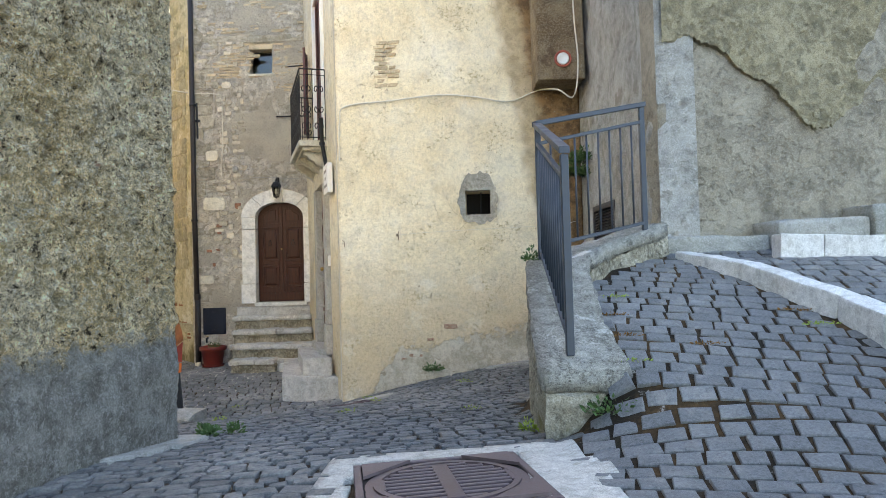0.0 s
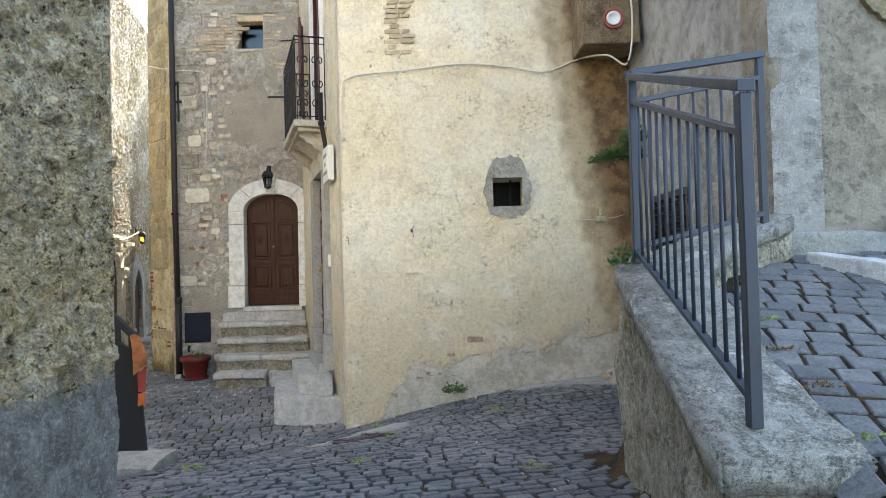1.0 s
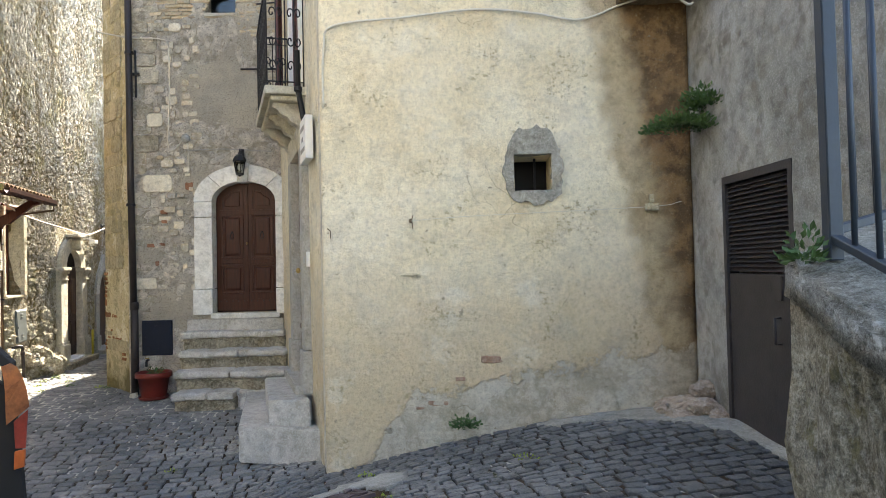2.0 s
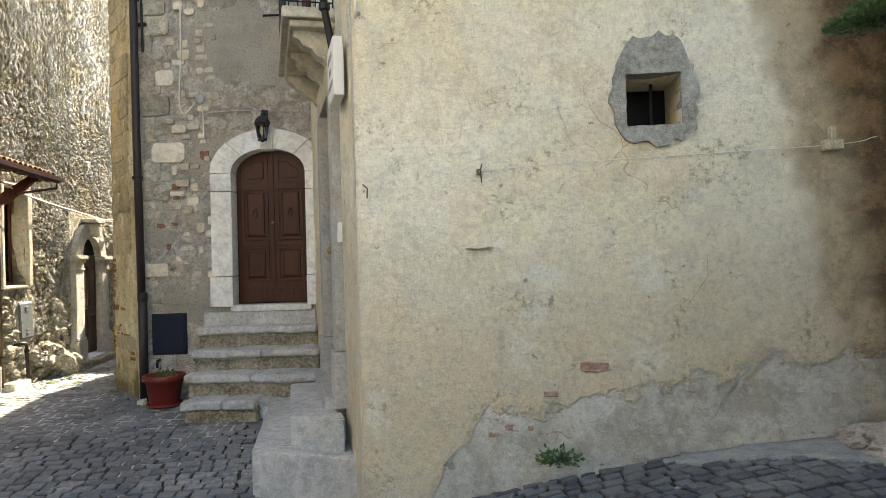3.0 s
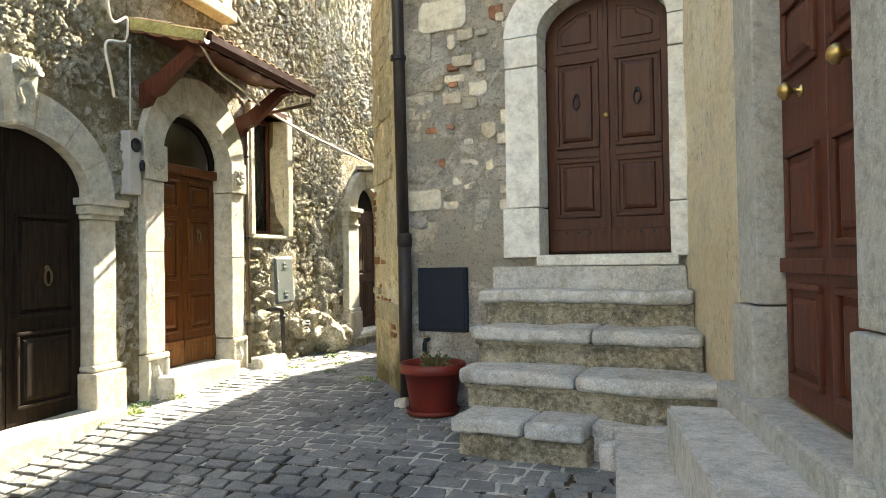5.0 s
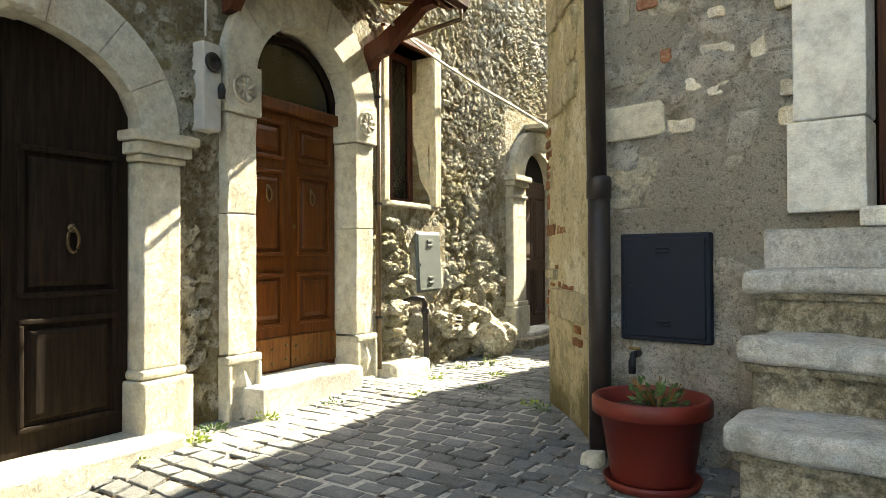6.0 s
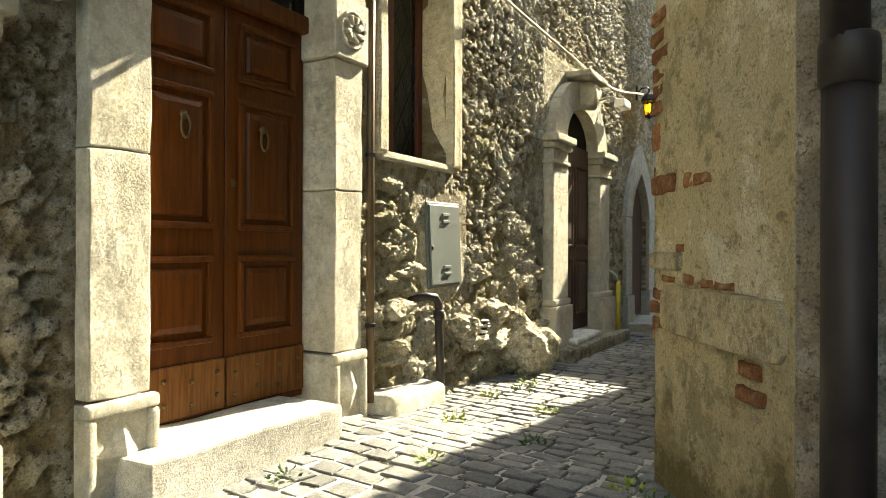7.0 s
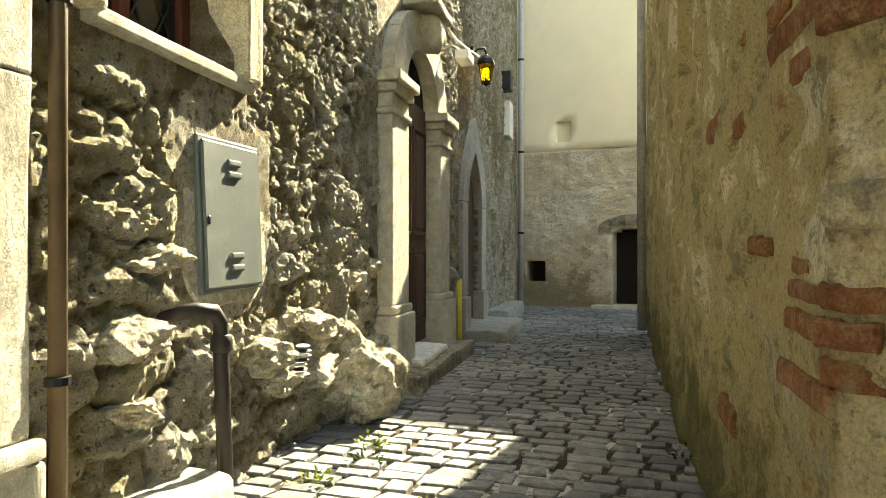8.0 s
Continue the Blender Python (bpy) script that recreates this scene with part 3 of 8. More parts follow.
def facade(name, a, b, z0, z1, material, holes=(), res=0.06, shape=None, depth=0.35, label="", top_res=None, category="wall", calm_zones=(), fine=None, faceted=False, zres=None):
    """A wall face with real relief, real openings and thickness. holes: (x0, x1, z0, z1, rise) with an elliptic head of that rise."""
    L = length(a, b)
    keep_x = [h for o in holes for h in o[:2]]
    xs = cut_lines(0, L, res, keep_x)
    if fine:
        f0, f1, r1 = fine
        xs = np.concatenate([cut_lines(0, f0, res, keep_x)[:-1], cut_lines(f0, f1, r1, keep_x)[:-1], cut_lines(f1, L, res, keep_x)])
    zres = zres or res
    zs = cut_lines(z0, z1, zres, [h for o in holes for h in (o[2], o[3])])
    if top_res:
        k = top_res[0]
        zs = np.concatenate([cut_lines(z0, k, zres, [h for o in holes for h in (o[2], o[3])]), cut_lines(k, z1, top_res[1], [h for o in holes for h in (o[2], o[3])])[1:]])
    U, V = np.meshgrid(xs, zs)
    D, tone, bed, over = np.zeros(U.shape), np.zeros(U.shape), np.ones(U.shape), np.zeros(U.shape)
    if shape:
        r = shape(U, V)
        D = r[0] if isinstance(r, tuple) else r
        if isinstance(r, tuple):
            tone, bed = r[1], r[2]
            over = r[3] if len(r) > 3 else over
    edge = np.clip(np.minimum(U, L - U) / 0.08, 0, 1)
    for x0, x1, b0, b1, rise, *calm in holes:
        c = calm[0] if calm else 0.0
        edge = np.minimum(edge, np.clip((np.maximum.reduce([x0 - U, U - x1, b0 - V, V - b1]) - c) / 0.05, 0, 1))
    for x0, x1, b0, b1 in calm_zones:
        edge = np.minimum(edge, np.clip(np.maximum.reduce([x0 - U, U - x1, b0 - V, V - b1]) / 0.06, 0.1, 1))
    D = D * edge
    nx, nz = len(xs), len(zs)
    verts = np.stack([U, -D, V], -1).reshape(-1, 3)
    cu, cv = (U[:-1, :-1] + U[1:, 1:]) / 2, (V[:-1, :-1] + V[1:, 1:]) / 2
    keep = np.ones(cu.shape, bool)
    for x0, x1, b0, b1, rise, *calm in holes:
        head = b1 - rise
        inside = (cu > x0) & (cu < x1) & (cv > b0) & (cv < b1)
        if rise:
            e = ((cu - (x0 + x1) / 2) / ((x1 - x0) / 2)) ** 2 + (np.maximum(cv - head, 0) / rise) ** 2
            inside &= e < 1
        keep &= ~inside
    idx = np.arange(nx * nz).reshape(nz, nx)
    quads = np.stack([idx[:-1, :-1], idx[:-1, 1:], idx[1:, 1:], idx[1:, :-1]], -1)[keep]
    # thickness: every free edge goes back into the wall
    edges = {}
    for q in quads.tolist():
        for i in range(4):
            e = (q[i], q[(i + 1) % 4])
            key = (min(e), max(e))
            edges[key] = None if key in edges else e
    free = [e for e in edges.values() if e]
    back = {}
    extra = []
    for e in free:
        for v in e:
            if v not in back:
                back[v] = nx * nz + len(extra)
                extra.append((verts[v][0], depth, verts[v][2]))
    faces = quads.tolist() + [[e[1], e[0], back[e[0]], back[e[1]]] for e in free]
    allv = np.concatenate([verts, np.array(extra).reshape(-1, 3)]) if extra else verts
    me = bpy.data.meshes.new(name)
    me.from_pydata(allv.tolist(), [], faces)
    me.polygons.foreach_set("use_smooth", [not faceted] * len(quads) + [False] * len(free))
    if shape and tone.any():
        at = me.color_attributes.new("stone", "FLOAT_COLOR", "POINT")
        c = np.zeros((len(allv), 4))
        c[:, 3] = 1
        c[:nx * nz, 0], c[:nx * nz, 1], c[:nx * nz, 2] = tone.ravel(), bed.ravel(), over.ravel()
        at.data.foreach_set("color", c.ravel())
    me.materials.append(material)
    ob = new(name, me)
    ob.matrix_world = wall_frame(a, b)
    return tagged(ob, label, category, "", "structure")


def solid(name, poly, z0, z1, material, label, category="wall"):
    """A plain closed block on a ground plan (the unseen body of a house)."""
    b = bmesh.new()
    f = b.faces.new([b.verts.new((x, y, z0)) for x, y in poly])
    r = bmesh.ops.extrude_face_region(b, geom=[f])
    bmesh.ops.translate(b, vec=(0, 0, z1 - z0), verts=[v for v in r["geom"] if isinstance(v, bmesh.types.BMVert)])
    return tagged(link_bm(name, b, material), label, category, "", "structure")


# ---- ground plan ----
A, B, C = (-1.45, 9.461), (-0.8, 9.42), (1.9, 9.25)         # corner house, front (B: origin of places on it)
AS, A2 = (-1.531, 9.85), (-2.72, 13.6)                                           # its side meets the stair wall
RW = (1.97, 6.12)                                            # return wall ends at the ramp
UR = (8.0, 6.55)
M0, M1 = (-5.05, 13.6), (-2.7, 13.6)                         # stair wall
K = (-5.74, 14.33)                                           # corner of the alley
BF = (-6.86, 21.1)                                           # alley's far right end
L0, L1 = (-6.25, 8.2), (-9.58, 24.85)                        # alley's left wall
D0, D1, D2 = (-2.36, -3.0), (-1.81, 4.62), (-6.3, 5.4)        # pebbly wall
LO = (-7.05, 12.2)                                           # origin of places along the alley's left wall
LEFT = wall_frame(LO, (-9.55, 24.7))


def steps_of(x, pairs):
    xs, ys = zip(*pairs)
    return np.interp(x, xs, ys)


def lower(x, y):
    base = steps_of(y, [(-6, 0.95), (2, 0.93), (3.4, 0.88), (4.4, 0.76), (7, 0.42), (8, 0.25), (9, 0.12), (10.4, -0.03), (11.7, 0.0), (13, 0.04), (14, 0.08), (15.3, 0.0), (17, -0.03), (25, -0.07)])
    tilt = steps_of(y, [(3, 0.03), (7, 0.06), (8.5, 0.2), (9.4, 0.24), (10.5, 0.1), (12, 0.0)])
    rise = 2.15 - 0.5 * np.log1p(np.exp(np.clip((0.95 - np.maximum(x, -2.7)) / 0.5, -30, 30)))
    return base + tilt * rise


def ramp(x, y):
    return np.maximum(1.38 + 0.28 * (y - 4.03), 0.95 + 0.02 * x)


def fade(v, a, b):
    k = np.clip((v - a) / (b - a), 0, 1)
    return k * k * (3 - 2 * k)


def ground(x, y):
    """Height of the ground: a lane that falls and turns into the alley, and a ramp beside it behind a low wall."""
    x, y = np.asarray(x, float), np.asarray(y, float)
    side = fade(x, np.interp(y, [2.4, 3.2, 3.55], [0.3, 0.42, 0.6]), np.interp(y, [2.4, 3.2, 3.55], [2.2, 1.7, 1.02]))
    behind = 1 - fade(y - (5.42 + 0.72 * (x - 0.8)), 0.0, 0.25)
    near = np.where(y < 3.55, 1.0, behind)
    w = side * near
    w = np.where(x > 2.0, side, w)
    kerb = np.interp(y, [1, 2.3, 3.3, 4.2, 5.1, 5.8], [2.2, 2.4, 2.52, 2.52, 2.3, 2.05])
    up = 0.09 * fade(x - kerb, -0.05, 0.05) * fade(y, 1.0, 3.0) * (1 - fade(y, 5.2, 5.7))
    return lower(x, y) * (1 - w) + (ramp(x, np.minimum(y, 6.4)) + up) * w


def ground_sheet():
    xs = np.concatenate([[-900, -200, -60, -25], np.arange(-12, 6.01, 0.1), [12, 30, 80, 250, 900]])
    ys = np.concatenate([[-900, -200, -60, -20], np.arange(-5, 26.01, 0.1), [40, 90, 250, 900]])
    X, Y = np.meshgrid(xs, ys)
    F = np.clip(0.02 + 1.5 * (lumps(X, Y, 0.9, 3.0) + 0.8 * lumps(X, Y, 4.3, 9.0)), 0, 1) * np.where((X > 0.5) & (Y < 6.3), 0.25, 1.0)
    F = np.clip(np.minimum(F, 0.4) + (0.12 * fade(Y, 9.8, 10.6) + 0.42 * fade(Y, 11.5, 12.5)) * (1 - 0.55 * fade(Y, 14.8, 15.8)), 0, 1)
    F = np.where((np.abs(X + 3) < 8.5) & (Y > -4) & (Y < 26), F, 0.1)
    Z = ground(np.clip(X, -12, 6), np.clip(Y, -5, 26)) - np.where((X > 0.5) & (Y < 6.3), 0.014, 0.024) + 0.021 * F
    n, m = len(xs), len(ys)
    i = np.arange(n * m).reshape(m, n)
    me = bpy.data.meshes.new("ground")
    me.from_pydata(np.stack([X, Y, Z], -1).reshape(-1, 3).tolist(), [], np.stack([i[:-1, :-1], i[:-1, 1:], i[1:, 1:], i[1:, :-1]], -1).reshape(-1, 4).tolist())
    me.polygons.foreach_set("use_smooth", [True] * len(me.polygons))
    col = me.color_attributes.new("fill", "FLOAT_COLOR", "POINT")
    col.data.foreach_set("color", np.repeat(F.ravel()[:, None], 4, 1).ravel())
    me.materials.append(JOINT)
    return tagged(new("ground", me), "sandy grey joints and soil between the street cobbles", "ground", "", "structure")


GROUND = ground_sheet()


# ---- walls ----
def facets(u, v, size, seed=0.0, tilt=1.0):
    """Broken stones: each cell a tilted plane; height, distance to the joint, tone."""
    u, v = np.asarray(u) / size, np.asarray(v) / size
    iu, iv = np.floor(u), np.floor(v)
    f1, f2 = np.full(u.shape, 9.0), np.full(u.shape, 9.0)
    tone, plane = np.zeros(u.shape), np.zeros(u.shape)
    for du in (-1, 0, 1):
        for dv in (-1, 0, 1):
            a, b = iu + du, iv + dv
            h = np.sin(a * 127.1 + b * 311.7 + seed) * 43758.5453
            k = np.sin(a * 269.5 + b * 183.3 + seed * 1.7) * 28001.8384
            h, k = h - np.floor(h), k - np.floor(k)
            dx, dy = u - (a + 0.5 + (h - 0.5) * 0.95), v - (b + 0.5 + (k - 0.5) * 0.95)
            d = np.hypot(dx, dy)
            near = d < f1
            f2 = np.where(near, f1, np.minimum(f2, d))
            t = (h * 7.3 + k * 3.1) % 1.0
            tone = np.where(near, t, tone)
            plane = np.where(near, tilt * (dx * np.cos(t * 40) + dy * np.sin(t * 40)), plane)
            f1 = np.where(near, d, f1)
    return plane * size, (f2 - f1), tone


def rubble_shape(U, V):
    """Random rubble: stones of three sizes with broken faces, deep open joints below, coarse rough-cast above."""
    w1, w2 = lumps(U, V, 2.6, 8.0), lumps(U, V, 2.6, 31.0)
    w3, w4 = lumps(U, V, 9.0, 14.0), lumps(U, V, 9.0, 22.0)
    wu, wv = U + 0.08 * w1 + 0.022 * w3, V + 0.08 * w2 + 0.022 * w4
    n = lumps(U, V, 1.0, 2.0)
    pa, da, ta = facets(wu * 0.66, wv, 0.15, 5.0, 0.34)
    pb, db, tb = facets(wu * 0.8, wv * 1.1, 0.075, 1.0, 0.5)
    pc, dc, tc = facets(wu + 0.01 * w4, wv * 0.9, 0.036, 4.0, 0.6)
    r2 = 1 - 2.2 * np.abs(lumps(U, V, 15.0, 17.0))
    r3 = 1 - 2.2 * np.abs(lumps(U, V, 33.0, 27.0))
    rocky = np.clip((1.75 - V) / 1.1 + 0.9 * n, 0, 1) * np.clip((U - 6.25) / 0.25, 0, 1)
    big = np.clip(da * 4.5, 0, 1) ** 0.5 * (0.018 + 0.06 * ta ** 1.5) + 0.6 * pa
    mid = np.clip(db * 4.0, 0, 1) ** 0.6 * (0.008 + 0.036 * tb) + 0.7 * pb
    small = np.clip(dc * 4.0, 0, 1) ** 0.6 * (0.003 + 0.017 * tc) + 0.7 * pc
    patchy = np.clip(0.5 + 1.2 * lumps(U, V, 2.2, 44.0), 0.15, 1)
    D = rocky * (0.85 * big + 0.42 * mid + 0.55 * small) + (1 - rocky) * ((0.35 + 0.5 * patchy) * mid + (0.75 - 0.5 * patchy) * small + 0.25 * patchy * big) + (0.006 + 0.008 * rocky) * r2 + (0.003 + 0.004 * rocky) * r3 - 0.035 + 0.02 * n
    # bed goes by depth: recesses take the dark mortar brown as painted shade
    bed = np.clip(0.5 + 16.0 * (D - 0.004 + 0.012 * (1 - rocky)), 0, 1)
    tone = np.where(rocky > 0.5, 0.55 * ta + 0.25 * tb + 0.2 * tc, 0.55 * tb + 0.45 * tc)
    return np.clip(D, -0.06, 0.15), tone, bed


def smeared_shape(U, V):
    """Flush rubble with render smeared over much of it."""
    w1, w2 = lumps(U, V, 2.6, 8.5), lumps(U, V, 2.6, 31.5)
    wu, wv = U + 0.07 * w1, V + 0.04 * w2
    pa, da, ta = facets(wu * 0.6, wv * 1.15, 0.15, 15.0, 0.12)
    pb, db, tb = facets(wu * 0.8, wv, 0.07, 11.0, 0.15)
    cover = fade(lumps(U, V, 1.2, 19.0) + 0.4 * lumps(U, V, 4.0, 23.0) + 0.35 * np.clip((V - 3.2) / 1.0, 0, 1) * np.clip((U - 0.8) / 0.5, 0, 1) + 0.5 * np.clip((U - 0.75) / 0.3, 0, 1) * np.clip((2.9 - V) / 0.5, 0, 1), 0.12, 0.3)
    stone = np.where(ta > 0.45, np.clip(da * 3.5, 0, 1) ** 0.5 * (0.008 + 0.03 * ta) + pa, np.clip(db * 3.5, 0, 1) ** 0.5 * (0.004 + 0.02 * tb) + pb)
    grit = 0.010 * lumps(U, V, 9.0, 1.0) + 0.007 * lumps(U, V, 20.0, 3.0)
    D = stone * (1 - cover) + cover * 0.022 + grit + 0.02 * lumps(U, V, 0.9, 6.0)
    joint = np.clip(np.where(ta > 0.45, da * 5, db * 4), 0, 1)
    return D, np.where(ta > 0.45, ta, tb), joint, cover


def plaster_shape(amount, seed):
    return lambda U, V: amount * (lumps(U, V, 0.8, seed) + 0.5 * lumps(U, V, 2.7, seed + 3) + 0.22 * lumps(U, V, 8.0, seed + 5))


def pebbly_shape(U, V):
    """Coarse rough-cast: pebbles of two sizes thrown into mortar, with fallen pockets; smoother along the foot."""
    foot = 1 - fade(V + 0.12 * lumps(U, V, 3.0, 12.0), 1.2, 1.45)
    pa, da, ta = facets(U + 0.02 * lumps(U, V, 8.0, 9.0), V, 0.075, 2.0, 0.5)
    pb, db, tb = facets(U, V * 1.1, 0.034, 6.0, 0.6)
    grit = np.clip(da * 3, 0, 1) ** 0.6 * (0.004 + 0.030 * ta) + np.clip(db * 3, 0, 1) ** 0.6 * (0.003 + 0.018 * tb) + 0.6 * pb
    pocket = fade(lumps(U, V, 3.2, 5.0) + 0.6 * lumps(U, V, 9.0, 7.0), 0.22, 0.42)
    coarse = 0.03 * lumps(U, V, 6.0, 3.0) + 0.02 * lumps(U, V, 14.0, 5.0)
    return 0.05 * lumps(U, V, 0.9, 41.0) + (grit + coarse) * (1 - 0.6 * foot) - 0.03 * pocket * (1 - 0.7 * foot) + 0.05 * foot


def worn_shape(U, V):
    """Old render left in islands over rough stonework."""
    n = lumps(U, V, 1.3, 6.0) + 0.5 * lumps(U, V, 3.5, 16.0) + 0.25 * lumps(U, V, 9.0, 26.0)
    r1, r2 = 1 - 2.2 * np.abs(lumps(U, V, 5.0, 7.0)), 1 - 2.2 * np.abs(lumps(U, V, 13.0, 17.0))
    return 0.024 * fade(n, -0.05, 0.05) + 0.012 * r1 + 0.009 * r2 - 0.015 + 0.02 * lumps(U, V, 0.8, 36.0)


S0 = length(L0, LO)                                          # left wall: its start lies this far before LO
ARCH1 = (S0 - 1.52, S0 - 0.0, -0.2, 2.32, 0.56, 0.24)
DOOR_L = (S0 + 0.66, S0 + 1.96, 0.0, 2.84, 0.62, 0.17)
WIN_L = (S0 + 2.37, S0 + 3.14, 1.53, 2.98, 0.0, 0.10)
ARCH2 = (S0 + 5.21, S0 + 6.41, 0.1, 2.52, 0.50, 0.28)
ARCH3 = (S0 + 7.88, S0 + 8.78, 0.0, 2.0, 0.6, 0.24)
UPWIN = (S0 + 1.15, S0 + 1.77, 3.9, 5.3, 0.0, 0.16)
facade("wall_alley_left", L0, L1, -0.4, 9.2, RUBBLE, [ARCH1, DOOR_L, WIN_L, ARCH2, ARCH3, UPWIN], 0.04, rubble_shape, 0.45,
       "rough rubble stone wall of the alley, pale stones in mortar, recesses painted darker", (4.6, 0.06), calm_zones=[(S0 + 2.76, S0 + 3.42, 0.64, 1.34)], fine=(S0 - 1.8, S0 + 5.05, 0.015), faceted=True, zres=0.016)
solid("wall_core_left", [(-7.0, 8.2), (-10.4, 25.2), (-14, 25.2), (-14, 8.2)], -0.4, 9.1, GREY_RENDER, "unseen body of the house along the alley")

LA, LS = length(A, B), length(A2, (-1.56, 9.94))
HOLE = (1.12, 1.46, 2.54, 2.87, 0.0)
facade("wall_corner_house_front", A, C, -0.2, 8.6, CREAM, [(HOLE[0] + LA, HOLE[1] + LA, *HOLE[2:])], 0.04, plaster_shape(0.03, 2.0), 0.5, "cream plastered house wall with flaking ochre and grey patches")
DOOR2 = (LS - 1.97, LS - 0.97, 0.58, 3.2, 0.0)
HOLE2 = (LS - 2.07, LS - 0.87, 0.58, 3.3, 0.0, 0.22)
BALC = (LS - 2.1, LS - 1.05, 3.95, 6.5, 0.0)
facade("wall_corner_house_edge", AS, A, -0.4, 8.6, EDGE_PLASTER, (), 0.04, plaster_shape(0.012, 9.0), 0.4, "blunt corner of the cream plastered house")
facade("wall_corner_house_side", A2, AS, -0.4, 8.6, SIDE_PLASTER, [HOLE2, BALC], 0.06, plaster_shape(0.02, 5.0), 0.35, "cream plastered side wall of the corner house")
solid("wall_core_corner_house", [(-0.9, 10.1), (2.6, 9.8), (2.6, 20), (-1.6, 20), (-2.05, 13.9)], -0.4, 8.4, GREY_RENDER, "unseen body of the corner house")

DOOR1 = (1.285, 2.24, 1.245, 3.235, 0.30)
HOLE1 = (1.23, 2.295, 1.245, 3.305, 0.35, 0.1)
SMALLWIN = (1.24, 1.68, 5.82, 6.42, 0.0)
facade("wall_stair_house", M0, M1, -0.2, 9.4, MASONRY, [HOLE1, SMALLWIN], 0.022, smeared_shape, 0.3, "old stone house wall with smeared grey render", (4.2, 0.05), calm_zones=[(0.16, 0.71, 0.58, 1.2)])
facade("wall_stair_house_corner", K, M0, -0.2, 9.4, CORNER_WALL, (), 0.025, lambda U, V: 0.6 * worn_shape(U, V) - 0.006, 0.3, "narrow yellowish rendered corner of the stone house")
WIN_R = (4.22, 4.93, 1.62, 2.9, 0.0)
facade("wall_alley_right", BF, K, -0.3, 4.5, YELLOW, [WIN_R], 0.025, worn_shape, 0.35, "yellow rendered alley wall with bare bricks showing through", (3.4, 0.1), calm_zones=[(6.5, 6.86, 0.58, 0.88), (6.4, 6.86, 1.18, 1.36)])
solid("wall_core_stair_house", [(-5.2, 15.61), (-2.0, 15.61), (-1.7, 21.0), (-6.4, 21.0)], -0.3, 4.5, GREY_RENDER, "unseen rear wing of the stone house")
solid("wall_core_stair_house_front", [(-5.0, 13.95), (-2.3, 13.95), (-2.0, 15.6), (-5.1, 15.6)], -0.3, 9.3, GREY_RENDER, "unseen body of the stone house")

F0, F1 = (-9.75, 24.85), (-5.5, 24.6)
FHOLE, FDOOR = (0.36, 0.70, 0.35, 0.71, 0.0), (1.87, 2.55, -0.2, 1.25, 0.08)
FNICHE = (0.89, 1.16, 2.77, 3.13, 0.0)
facade("wall_far_house_lower", F0, F1, -0.3, 2.62, FAR_BARE, [FHOLE, FDOOR], 0.05, worn_shape, 0.4, "bare patched foot of the far house wall")
facade("wall_far_house_upper", F0, F1, 2.62, 6.4, FAR_PLASTER, [FNICHE], 0.15, plaster_shape(0.01, 8.0), 0.4, "smooth cream plastered wall of the far house")
# unseen block added above the far house; it shades the alley's left wall
facade("wall_far_house_shade_block", F0, (-8.72, 24.789), 6.4, 9.5, FAR_PLASTER, (), 0.3, None, 0.6, "unseen cream block added on the far house to shade the alley's left wall")
facade("wall_far_house_east", F1, (-1.5, 24.4), -0.3, 6.4, FAR_PLASTER, (), 0.3, None, 0.4, "cream plastered continuation of the far house")
solid("wall_core_far_house", [(-9.9, 25.4), (-5.4, 25.2), (-5.4, 31), (-9.9, 31)], -0.3, 6.35, GREY_RENDER, "unseen body of the far house")

LOUVRE = (0.64, 1.62, 0.5, 2.5, 0.0)
facade("wall_return", C, RW, 0.0, 8.6, GREY_RENDER, [LOUVRE], 0.05, plaster_shape(0.06, 21.0), 0.35, "grey rendered return wall with crumbling patches")
facade("wall_ramp_house", RW, UR, 1.4, 8.6, BEIGE_RENDER, (), 0.08, plaster_shape(0.05, 31.0), 0.35, "stained beige rendered house wall above the ramp")
solid("wall_core_ramp_house", [(2.4, 6.7), (8, 7.1), (8, 14), (2.5, 14)], 0.0, 8.5, GREY_RENDER, "unseen body of the house above the ramp")

facade("wall_pebbly", D0, D1, -0.1, 8.2, PEBBLE, (), 0.03, pebbly_shape, 0.4, "pebbly rough-cast house wall with pits and lichen", (4.5, 0.15), fine=(3.6, 7.6, 0.017), zres=0.018, faceted=True)
facade("wall_pebbly_end", D1, D2, -0.2, 8.2, PEBBLE, (), 0.1, plaster_shape(0.04, 45.0), 0.4, "pebbly rough-cast end wall of the house")
solid("wall_core_pebbly", [(-2.75, -3), (-2.2, 4.2), (-6.3, 4.9), (-6.3, -3)], -0.1, 8.1, GREY_RENDER, "unseen body of the pebbly house")


# ---- street: low wall, kerbs, drain cover ----
def gz(x, y):
    return float(ground(x, y))


